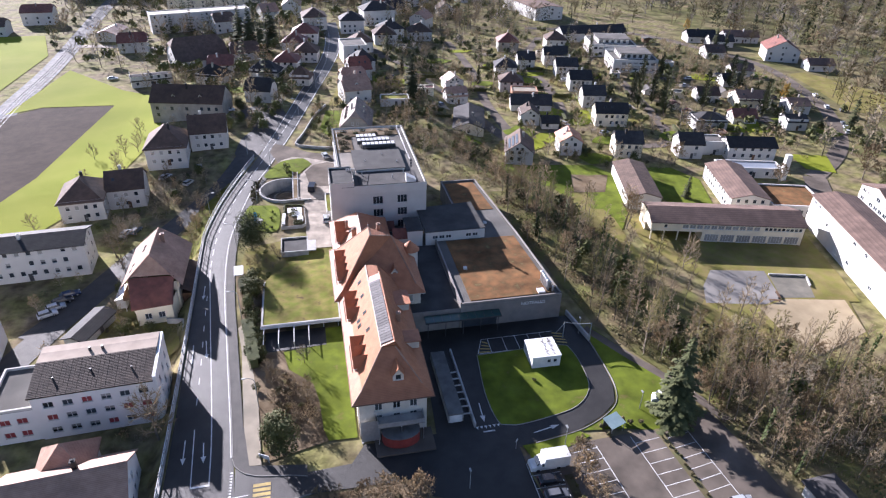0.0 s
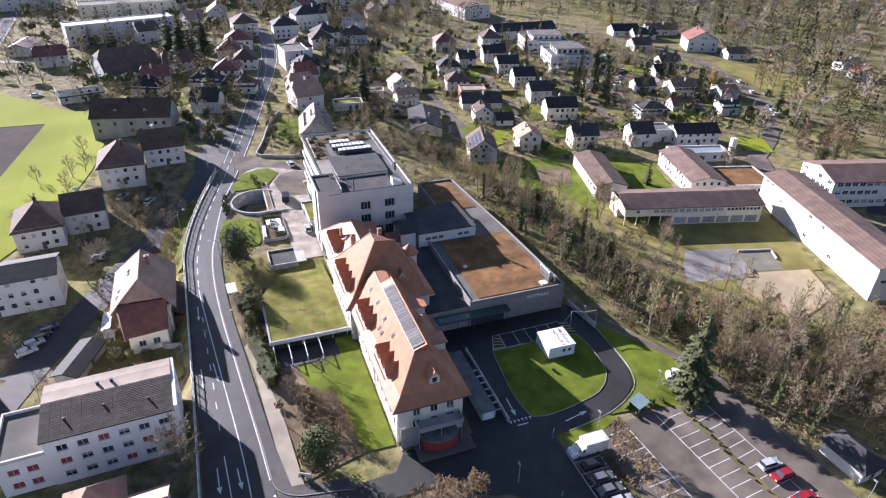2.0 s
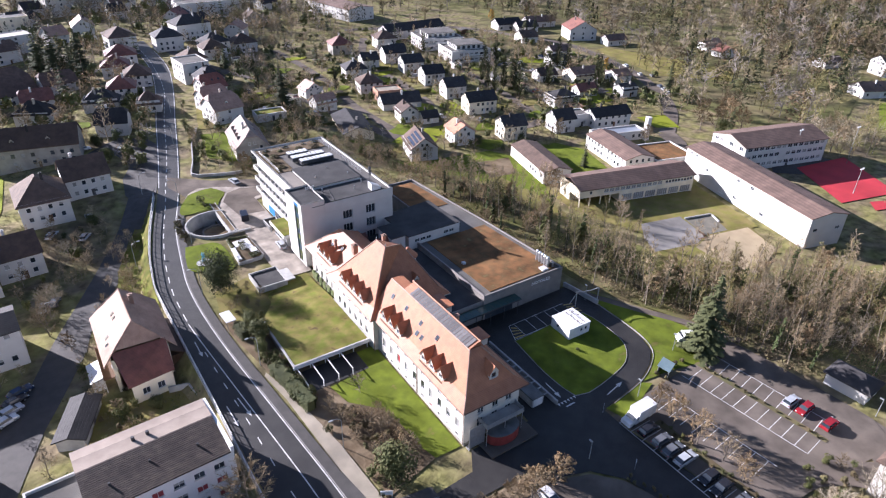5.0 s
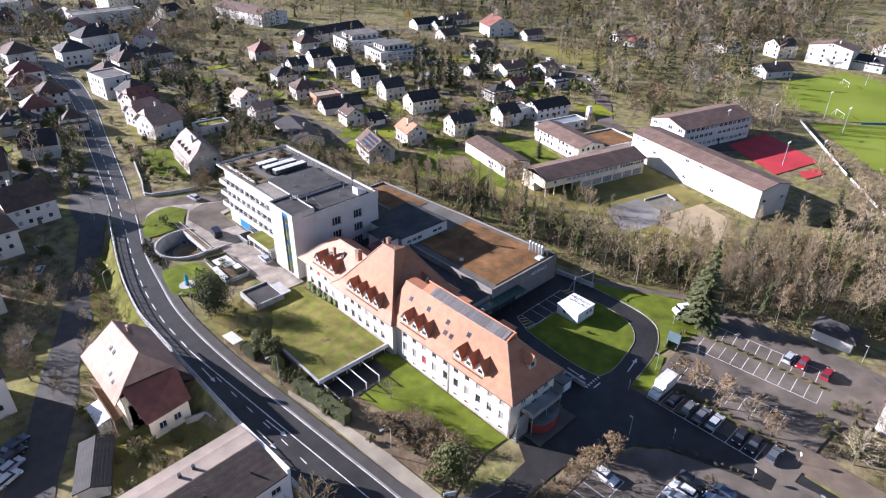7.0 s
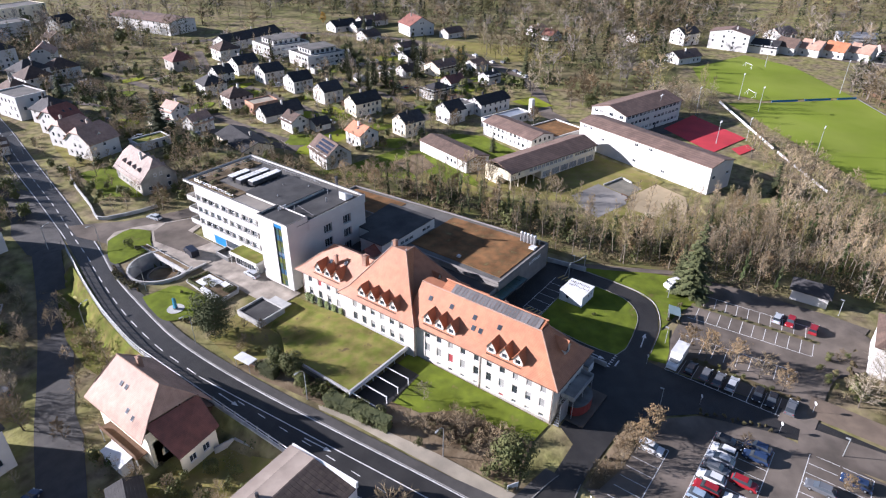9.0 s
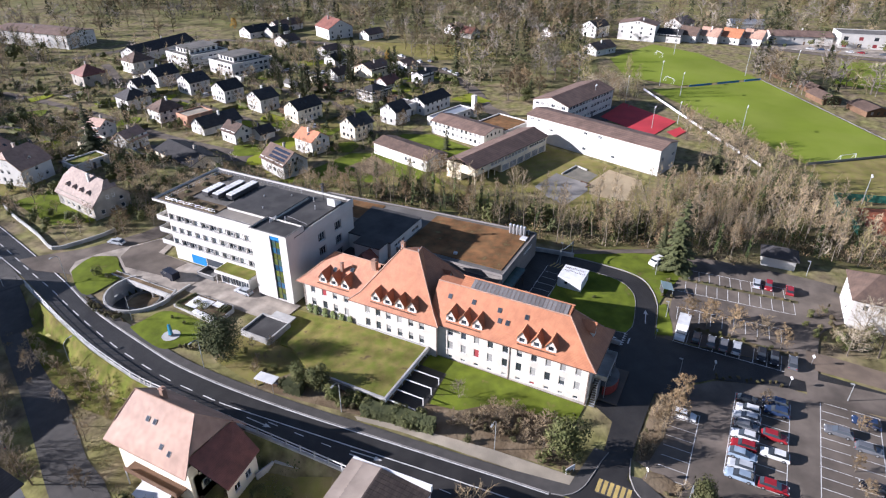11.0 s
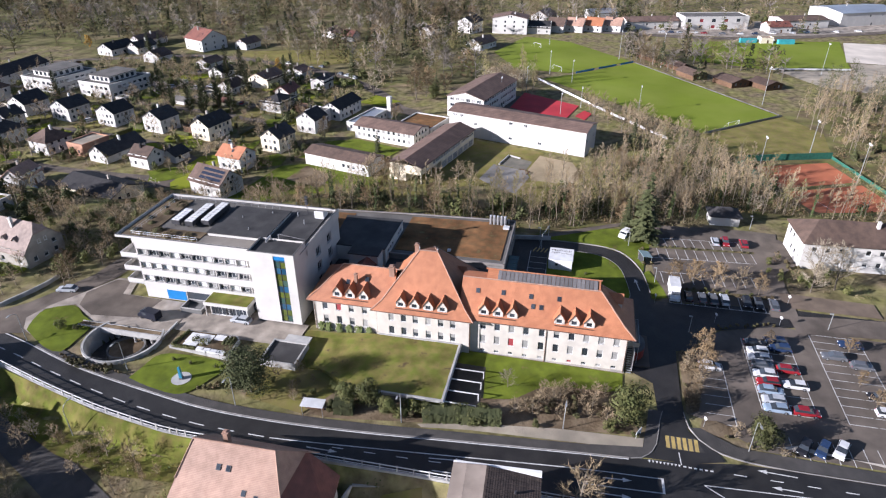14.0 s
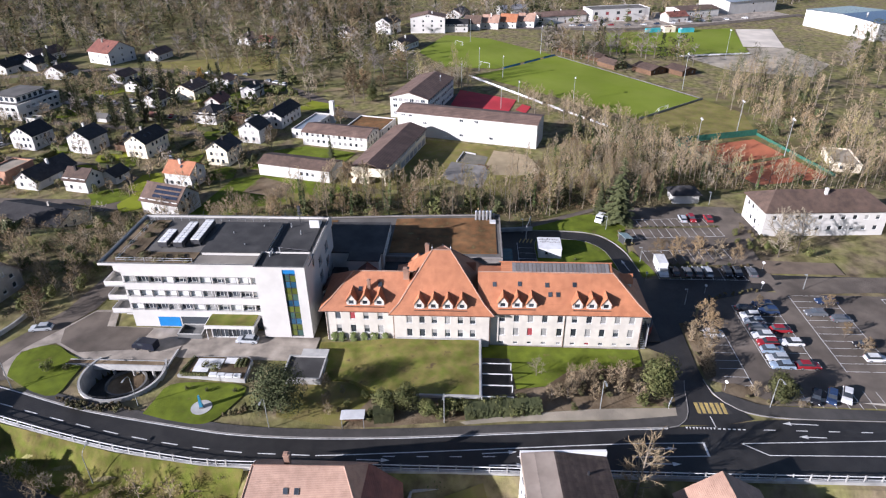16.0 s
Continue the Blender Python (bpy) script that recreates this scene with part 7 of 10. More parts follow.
def east(nx, ny, w, d, **k):
    """A house of the eastern quarter from its near corner."""
    a = radians(k.get("rot", RE))
    k.setdefault("rot", RE)
    return house(nx + math.cos(a) * w / 2 - math.sin(a) * d / 2, ny + math.sin(a) * w / 2 + math.cos(a) * d / 2, w, d, **k)


ROW = "white houses of the quarter"
for nx, ny, w, d in ((122.6, 262, 10, 10), (118.3, 238, 13.5, 9), (111.6, 204.5, 10, 8.6), (126, 286.5, 10.5, 10.5), (128, 310.5, 11, 11)):
    east(nx, ny, w, d, eave=6.2, rise=3.0, group=ROW, label="white two-storey house with a dark gable roof", skip=.1, wallm=CREAM if ny in (238, 204.5) else WHITE, spacing=2.5)
for nx, ny, w, d in ((130, 334.5, 12, 11), (135, 337, 9, 9), (135.5, 200, 9, 9)):
    east(nx, ny, w, d, eave=6.0, rise=3.0, group=ROW, label="white two-storey house with a dark gable roof", skip=.15)
east(91.3, 210, 8.5, 10, eave=5.6, rise=2.6, turn=True, roofm=TILE_OR, label="white house with a bright orange tiled roof", skip=.15)
east(91.5, 290, 11, 10, eave=5.4, rise=3.4, roof="hip", roofm=TILE_BROWN, label="white house with a brown hipped roof")
east(96.4, 315.5, 11, 11, eave=5.6, rise=3.6, roof="hip", roofm=TILE_DARK, label="white house with a dark hipped roof")
east(88.6, 262.3, 18, 9, eave=3.4, rise=3.2, label="white house with a long black roof", rows=(1.7,))
east(87, 244, 8, 9, eave=4.6, rise=2.8, roofm=TILE_BROWN, label="white gabled house with a brown roof", turn=True)
east(94.5, 238, 7, 6.5, eave=3, rise=2.0, rows=(1.6,), label="low white gabled annex")
east(93, 275.5, 12, 8.5, eave=4.5, rise=.4, roof="flat", wallm=mat("raw_brick", (0.42, 0.235, 0.15), (0.34, 0.19, 0.125), 0.6, 0.9, 0.3, 6), roofm=GRAVEL, label="orange brick house under construction, open roof", rows=(1.7,))
east(68.6, 205, 10, 14, eave=4.6, rise=3.8, roofm=TILE_BROWN, pv=True, turn=True, label="white house with solar panels on a brown roof", rot=-17, base=-5.0)
house(65.0, 246, 12, 25, -14, 3.4, 2.2, roof="gable", turn=True, rows=(1.8,), label="low building with a large black roof", wallm=CREAM)
house(70, 300, 9, 8, 5, 4.2, 3.0, roofm=TILE_PINK, label="small white house with a pale red roof", turn=True)
house(66.5, 278, 9.5, 8, 5, 4.2, 3.0, roofm=TILE_PINK, label="small white house with a pale red roof")
house(36, 261, 12, 7, -5, 2.8, 0, roof="flat", roofm=GREENROOF, rows=(1.5,), label="low garage with a planted roof", name="garage", category="garage", skip=.6)
east(158.3, 226, 13, 11, eave=4.5, rise=2.4, roof="hip", label="white house with a dark hipped roof and flat annex")
east(153.5, 196, 18, 9, eave=5.4, rise=2.4, label="white house with a dark roof and flat wing")
east(147, 202, 8, 8, eave=5.0, roof="flat", roofm=ROOF_GRAVEL, label="white flat-roofed house wing", rise=0)
east(194, 249.5, 15, 13, eave=4.6, rise=2.8, roofm=TILE_GREY, label="cream house with a grey roof", wallm=CREAM)
east(213.5, 239.4, 9, 10.5, eave=4.4, rise=2.0, roofm=TILE_GREY, label="white house with a pale roof")
east(198, 221, 8.5, 8, eave=4.0, rise=2.0, label="low white house with a dark roof")
east(180, 232, 10, 8, eave=3.2, rise=2.6, roofm=TILE_RED, rows=(1.7,), label="small house with a red roof")
east(181, 262, 10, 9, eave=3.8, rise=2.6, roofm=TILE_BROWN, rows=(1.7,), label="small house with a brown roof")
east(263.5, 327, 18, 18, eave=7.2, rise=5.0, roofm=TILE_RED, rows=(1.7, 4.5), turn=True, label="large white house with a red roof", rot=-25)
east(241.8, 375, 18, 12, eave=4.2, rise=3.2, rows=(1.7,), label="white house with a dark roof")
east(231, 336, 11, 12, eave=4.2, rise=3.0, roofm=TILE_BROWN, rows=(1.7,), label="white house with a brown roof")
east(249.4, 362.3, 15, 9, eave=4.2, rise=3.0, rows=(1.7,), label="white house with a dark roof")
east(311, 246, 10, 9, eave=3.8, rise=3.0, rows=(1.7,), roofm=TILE_RED, label="small house with a dark red gable at the wood", turn=True)
east(342, 200, 14, 9, eave=3.4, rise=2.6, rows=(1.7,), roofm=TILE_BROWN, label="low house with a brown roof among trees")
east(274, 303, 14, 9, eave=4.0, rise=2.6, rows=(1.7,), roofm=TILE_GREY, label="low white house with a pale roof beside the road")
east(318, 262, 12, 9, eave=4.0, rise=3.0, rows=(1.7,), roofm=TILE_PINK, label="house with a pale red roof among trees")
east(266, 372, 22, 10, eave=4.4, rise=3.0, rows=(1.7,), roofm=TILE_GREY, label="long white house with a grey roof")
east(208, 283, 10, 9, eave=3.6, rise=2.4, rows=(1.7,), roofm=TILE_DARK, label="white house with a dark roof")
east(224, 300, 12, 9, eave=3.6, rise=2.2, rows=(1.7,), roofm=TILE_GREY, label="low white house with a pale roof")
# modern flats
for nx, ny, w, d in ((164.5, 350, 26, 22), (162.2, 315.7, 24, 21)):
    h_ = east(nx, ny, w, d, eave=6.6, rise=0, roof="flat", roofm=ROOF_GRAVEL, rows=(1.7, 4.8), spacing=3.2, ww=2.0, skip=.05, name="apartment_house", category="apartment house", label="modern white flat-roofed apartment house with balconies", balconies=2)
    q_ = G().box(-w * .32, -d * .3, 6.3, w * .36, d * .34, 9.2)
    part("penthouse", q_, WHITE, h_)
    part("penthouse_roof", G().box(-w * .35, -d * .33, 9.2, w * .39, d * .37, 9.45), ROOF_GRAVEL, h_)
    for k_ in range(5):
        add_window(h_, -w * .26 + k_ * w * .13, -d * .3 - .01, 7.8, 0, 1.8, 1.8, "", False)
    for k_ in range(4):
        add_window(h_, -w * .32 - .01, -d * .2 + k_ * d * .14, 7.8, -90, 1.8, 1.8, "", False)
house(182, 392, 44, 13, 2, 5.6, 3.4, roofm=TILE_DARK, name="long_building", category="building", label="long white building with a black roof", spacing=3.2)
house(172, 483, 22, 60, 8, 8.4, 1.6, roofm=TILE_GREY, turn=True, rows=(1.7, 4.4, 7.0), spacing=3.0, name="school", category="building", label="long white three-storey building")
house(150, 372, 12, 12, -10, 6.5, 4.0, roof="hip", roofm=TILE_BROWN, label="old house with a brown hipped roof")
house(120, 372, 12, 12, -10, 6.0, 4.0, roof="hip", roofm=TILE_RED, label="old house with a red-brown hipped roof", wallm=STONEWALL)
house(118, 332, 9, 9, -8, 5.6, 3.0, label="white house with a dark roof")
# school


def school(x, y, w, d, rot, eave, rise, **k):
    k.setdefault("roofm", TILE_GREY)
    return house(x, y, w, d, rot, eave, rise, name="school_building", category="school", chim=False, gablewin=False, **k)


school(105.5, 176.2, 27.5, 10.5, 75, 4.6, 1.4, rows=(2.4,), spacing=2.2, skip=.5, label="low white school building with a dark shallow roof", o=.3, roofm=TILE_BROWN, near=True)


def school_wing():
    """Two-storey wing: window band above, garage-like panels and an open undercroft below."""
    F = thing("school_building", 117.5, 145.5, ground(117.5, 145.5), -14, "cream two-storey school wing with an open undercroft", "school")
    rng = random.Random(5)
    g = G()
    X, Y, top, mid = 22.0, 6.25, 6.2, 3.1
    facade(F, g, (-X, -Y), (-X + 8.2, -Y), mid, top, [4.7], 1.3, .95, 1.0, ("",), rng=rng, margin=3.4)
    facade(F, g, (-X + 8.2, -Y), (X - 12, -Y), mid, top, [4.7], 2.0, 1.7, 1.2, ("blind",), rng=rng, margin=.6)
    facade(F, g, (X - 12, -Y), (X, -Y), mid, top, [4.7], 1.3, 1.0, 1.0, ("", "", "half"), rng=rng, margin=.5)
    facade(F, g, (-X + 15, -Y), (X, -Y), -.5, mid, [1.3], 4.6, 4.0, 2.3, ("blind",), rng=rng, margin=.6)
    panel(g, (-X + 15, Y - 6.5), (-X + 15, -Y), -.5, mid, [])
    panel(g, (-X, Y - 6.5), (-X + 15, Y - 6.5), -.5, mid, [])
    panel(g, (X, -Y), (X, Y), -.5, top, [])
    facade(F, g, (X, Y), (-X, Y), -.5, top, [1.7, 4.7], 2.4, 1.6, 1.3, ("", "half"), rng=rng)
    panel(g, (-X, Y), (-X, -Y), mid, top, [])
    panel(g, (-X, Y), (-X, Y - 6.5), -.5, mid, [])
    g.face([(-X, -Y, mid), (-X, Y - 6.5, mid), (-X + 15, Y - 6.5, mid), (-X + 15, -Y, mid)])
    part("wall", g, CREAM, F)
    for x in (-X + .3, -X + 4, -X + 8, -X + 11.6):
        part("column", G().box(x - .15, -Y + .05, -.5, x + .15, -Y + .35, mid), CREAM, F)
    r = G()
    roof_gable(r, 2 * X, 2 * Y, top, 1.9, .6)
    part("roof", r, TILE_GREY, F)


school_wing()
school(137.5, 167.8, 27.5, 12, 75, 5.4, 1.6, rows=(1.8, 4.3), spacing=2.4, skip=.05, label="white two-storey school wing with a grey-brown roof", o=.4, near=True)
hall_ = school(146.0, 116.8, 57.5, 12.6, 73.5, 9.8, 1.3, rows=(2.2, 5.6, 8.2), spacing=3.1, skip=.84, label="long white school hall with a brown shallow roof", o=.5, near=True, kinds=("",), ww=1.5, wh=1.0)
for x0_, z_, n_, w_, h_ in ((21.5, 8.5, 5, 1.0, .9), (12.5, 5.8, 5, 1.1, 1.0), (8.0, 2.4, 1, 2.4, 2.6), (-26.5, 5.2, 5, 1.1, 1.0), (-14.0, 8.4, 2, 1.0, .9), (-4.0, 8.4, 2, 1.0, .9), (0.5, 3.2, 1, 1.0, 1.0), (-9.0, 3.2, 1, 1.0, 1.0)):
    for k_ in range(n_):
        add_window(hall_, x0_ + k_ * 1.35, 6.31, z_, 180, w_, h_, "", True)
school(187.0, 138.5, 38, 17.5, -15, 9.2, 2.4, rows=(2.0, 5.2, 8.0), spacing=2.6, skip=.05, label="white three-storey school block with a dark roof", o=.5, near=True, ww=1.9)
house(151, 158, 17, 16, -15, 3.4, 0, roof="flat", roofm=SEDUM, rows=(1.7,), name="school_link", category="school", label="low school link building with a rust-brown roof")
house(153, 183, 22, 7, -14, 3.4, 0, roof="flat", roofm=METAL, rows=(1.7,), name="school_pavilion", category="school", label="low pavilion with a pale metal roof")
solid("school_chimney", G().box(-.9, -.9, -.5, .9, .9, 9.5), WHITE, "plain white square tower beside the school", "tower", m=pose(162.5, 176, -5.5, 0, 0, RE))
# clubhouses and halls by the pitches
house(366, 148, 24, 14, 90, 10.5, 2.5, roofm=TILE_GREY, rows=(2, 5, 8), label="tall white house with a pale roof", turn=True)
house(372, 128, 16, 18, 90, 4.4, 3.0, label="white house with a dark gable")
house(362, 176, 14, 12, -25, 7.5, 3.2, label="white three-storey house with a grey roof", rows=(1.7, 4.3, 6.6))
house(312, 160, 18, 11, -25, 4.0, 3.0, roofm=TILE_GREY, label="grey-roofed building beside the pitch", rows=(1.7,))
for i_ in range(4):
    house(376 + i_ * 3, 116 - i_ * 13, 11, 12, -14, 5.0, 4.2, roofm=(TILE_BROWN, TILE_PINK, TILE_OR, TILE_PINK)[i_], label="white terrace house with a red-brown roof", group="terrace houses", turn=True)
house(404, 52, 38, 16, -72, 5.5, 2.2, roofm=TILE_GREY, name="hall", category="hall", label="long hall with a grey roof", rows=(3.4,))
house(412, 8, 46, 18, -76, 8.6, 0, roof="flat", roofm=ROOF_GRAVEL, name="fire_station", category="building", label="white two-storey building with dark red gates", rows=(2.0, 6.2), ww=2.6, wh=2.2, kinds=("redblind", ""), spacing=4.4)
house(428, -54, 34, 20, -70, 6.0, 1.4, roofm=TILE_BROWN, name="hall", category="hall", label="white commercial hall with a dark roof", rows=(3.0,))
house(456, -98, 48, 34, -66, 9.5, 2.0, roofm=METAL, name="sports_hall", category="hall", label="white sports hall with a pale roof", rows=(7.0,), spacing=5)
house(365, -150, 40, 60, -70, 11, 1.5, roofm=PV, name="sports_hall", category="hall", label="large white hall with a dark blue roof", rows=(3,), spacing=6, skip=.7)
house(363, -19, 8, 6, -78, 3.4, .8, roof="flat", roofm=TILE_RED, rows=(1.6,), name="clubhouse", category="clubhouse", label="small white and red clubhouse", wallm=CREAM)
for y_ in (-8, -31):
    solid("container", G().box(-1.3, -5.2, 0, 1.3, 5.2, 2.6).box(-1.35, -5.25, 2.6, 1.35, 5.25, 2.68), TURQ, "turquoise container shelter beside the pitch", "container", "pitch shelters", m=pose(361, y_, -5.45, 0, 0, 12))
for x_, y_, w_, d_ in ((300, 58, 20, 5), (281, 45, 18, 6), (263, 38, 14, 9), (252, 20, 14, 11), (249, 4, 12, 10)):
    house(x_, y_, w_, d_, 32, 2.8, 1.6, roofm=TILE_BROWN, wallm=WOODWALL, rows=(1.5,), name="shed", category="shed", label="low brown wooden hut beside the pitch", chim=False, gablewin=False)
house(119, -17, 16, 9, -12, 2.8, 0, roof="flat", roofm=GRAVEL, rows=(1.5,), name="clubhouse", category="clubhouse", label="low flat-roofed clubhouse beside the tennis courts", wallm=CREAM)
house(404, -34, 16, 12, -72, 4.6, 2.6, roofm=TILE_RED, rows=(1.8,), label="house with a dark red roof beside the hall")
house(408, 128, 18, 13, -20, 6.0, 3.6, roofm=TILE_PINK, label="white house with a pale red roof")
house(424, 86, 22, 14, -72, 7.0, 2.0, roofm=METAL, name="hall", category="hall", label="workshop hall with a pale metal roof", rows=(3.0,))
# long white houses by the car park, garage
house(61.5, 20.5, 33, 12.5, 93, 7.6, 3.4, roof="hip", roofm=TILE_BROWN, rows=(2.2, 5.4), near=True, label="long white house with a brown hipped roof", spacing=3.0, skip=.1, balconies=1, ridge=24)
house(62, -16, 24, 12, 93, 6.5, 3.4, roofm=TILE_DARK, rows=(2.2, 5.2), label="white house with a dark roof")
house(77.4, 51.2, 5.4, 7.8, 3, 3.0, 1.5, roof="hip", roofm=TILE_DARK, rows=(), near=True, name="garage", category="garage", label="small white garage with a dark hipped roof", chim=False, base=-.9, ridge=3)
# houses along the main road
house(20, 269.5, 11.5, 12.5, 10, 6.2, 4.6, roof="half", roofm=TILE_PINK, near=True, label="white villa with a red half-hipped roof", dormers=1, rows=(1.9, 4.6))
house(20.5, 284.5, 10.5, 11, 10, 5.8, 4.2, roof="half", roofm=TILE_PINK, near=True, label="white villa with a weathered red roof", rows=(1.9, 4.6))
house(24.5, 301, 10, 11.5, 10, 6.0, 4.4, roof="half", roofm=TILE_RED, label="white villa with a red roof", rows=(1.9, 4.6))
house(28, 316, 10, 11, 10, 6.0, 4.4, roof="hip", roofm=TILE_DARK, label="white villa with a dark roof", rows=(1.9, 4.6))
house(25, 334, 12, 16, 5, 9.0, 0, roof="flat", roofm=ROOF_GRAVEL, rows=(1.7, 4.4, 7.1), label="white three-storey flat-roofed house")
house(31, 355, 11, 12, 5, 6.0, 4.0, roof="hip", roofm=TILE_BROWN, label="white house with a brown roof")
house(17.5, 232.5, 11, 19.5, -8, 4.6, 5.6, roof="half", roofm=mat("tiles_greyed", (0.33, 0.255, 0.215), (0.25, 0.19, 0.16), 0.9, 0.75, 0.25, 9, grime=0.2, gscale=0.2, rows=0.16), near=True, turn=True, label="cream house with a weathered roof and box dormers", rows=(1.7, 4.2), wallm=STONEWALL, dormers=4)
for x_, y_, w_, d_, r_, e_, m_ in ((-19, 275, 11, 9, -18, 5.4, TILE_DARK), (-18, 308, 13, 9, -15, 4.2, TILE_DARK), (-2, 296, 9, 8, -15, 4.0, TILE_BROWN), (-8, 320, 11, 11, -12, 5.6, TILE_RED), (2, 338, 11, 12, -8, 5.6, TILE_BROWN),
                                   (-4, 358, 12, 12, -8, 6, TILE_RED), (2, 378, 14, 13, -6, 6.4, TILE_RED), (-42, 311, 13, 10, -25, 4.6, TILE_DARK), (46, 372, 12, 12, 0, 6, TILE_BROWN), (52, 392, 14, 12, 10, 6, TILE_DARK),
                                   (72, 404, 14, 12, 0, 6, TILE_BROWN), (30, 402, 14, 13, 0, 8, TILE_DARK), (8, 415, 14, 16, 4, 8, TILE_BROWN), (48, 424, 20, 14, 8, 10, TILE_DARK)):
    house(x_, y_, w_, d_, r_, e_, 4.0, roof="half" if int(x_) % 2 else "hip", roofm=m_, label="village house with a tiled roof", turn=int(y_) % 2 == 0)
# western quarter
house(-47.7, 217.2, 12.6, 15.0, 2, 6.6, 5.2, roof="hip", ridge=2.0, roofm=TILE_BROWN, near=True, label="white apartment villa with a brown hipped roof", rows=(1.7, 4.6), spacing=2.6, skip=.05)
house(-35.2, 225.8, 12.2, 11, 4, 6.6, 4.4, roof="gable", roofm=TILE_BROWN, near=True, label="white apartment villa with a brown hipped roof", rows=(1.7, 4.6), spacing=2.6, skip=.05)
house(-45.5, 263.5, 28, 13, -12, 7.4, 5.0, roof="gable", roofm=TILE_BROWN, label="long cream house with a dark roof", wallm=STONEWALL, rows=(1.9, 4.6), dormers=2)
house(-67.4, 187.6, 11.6, 14.5, 6, 6.6, 4.4, roof="hip", ridge=2.0, roofm=TILE_BROWN, near=True, label="white house with a brown hipped roof", rows=(1.7, 4.4), spacing=2.8)
house(-56.6, 192.8, 10.4, 11, 6, 6.6, 3.8, roof="gable", roofm=TILE_BROWN, near=True, label="white house with a brown roof", rows=(1.7, 4.4), spacing=2.8, skip=.1)
house(-73, 154.2, 30, 9.6, 4, 9.0, 1.6, roof="gable", roofm=TILE_DARK, near=True, label="white three-storey apartment block with a dark roof", rows=(2.2, 5.0, 7.9), spacing=2.6, skip=.05, name="apartment_block", category="apartment block", gablewin=False, balconies=0)
house(-77, 119, 18, 11, 8, 9.6, 1.6, roof="gable", roofm=TILE_DARK, label="white apartment block with a dark roof", rows=(2.2, 5.0, 7.9), name="apartment_block", category="apartment block", gablewin=False)
house(-51.6, 124.8, 4.6, 11, -22, 2.6, .7, roof="gable", roofm=TILE_DARK, turn=True, rows=(), name="garage", category="garage", label="low garage with a dark brown roof", chim=False, wallm=CONCRETE)
for x_, y_, w_, d_, r_, e_, s_, m_ in ((-92, 388, 15, 12, 8, 6, 3.8, TILE_RED), (-54, 354, 26, 24, 20, 5, 9, TILE_BROWN), (-72, 322, 18, 12, 15, 3.2, 1.4, TILE_DARK), (-40, 330, 12, 12, 0, 5, 3.4, TILE_RED), (-30, 350, 14, 12, 10, 5, 4, TILE_BROWN), (-163, 468, 18, 14, 5, 8, 3.6, TILE_RED), (-180, 436, 18, 14, 5, 6, 3.6, TILE_BROWN), (-110, 420, 20, 11, 80, 4.5, 2, TILE_PINK)):
    house(x_, y_, w_, d_, r_, e_, s_, roof="half", roofm=m_, label="farmstead building with a tiled roof")
house(-62, 442, 60, 13, 17, 11, 0, roof="flat", roofm=SAND, rows=(1.7, 4.5, 7.2, 9.6), spacing=3.0, name="apartment_block", category="apartment block", label="long white four-storey apartment block", skip=.05)
for i_, (x_, y_, w_, d_, e_) in enumerate(((84, 520, 44, 16, 11), (-60, 500, 60, 16, 12), (10, 545, 60, 18, 12), (-140, 560, 60, 18, 10), (120, 575, 40, 20, 12))):
    house(x_, y_, w_, d_, 8 * (i_ % 3), e_, 0, roof="flat", roofm=ROOF_GRAVEL, rows=(1.7, 4.6, 7.4, 10.2)[:int(e_ / 3)], spacing=3.4, name="town_building", category="building", label="pale flat-roofed town building", skip=.05, wallm=(WHITE, CREAM, OLDWALL)[i_ % 3])
for i_ in range(26):
    rr_ = random.Random(i_ + 300)
    house(rr_.uniform(-60, 140), rr_.uniform(430, 620), rr_.uniform(11, 18), rr_.uniform(10, 13), rr_.uniform(0, 90), rr_.uniform(5, 8), 4, roof=rr_.choice(("hip", "half", "gable")), roofm=rr_.choice((TILE_BROWN, TILE_DARK, TILE_RED, TILE_PINK)), label="town house with a tiled roof", group="town houses")


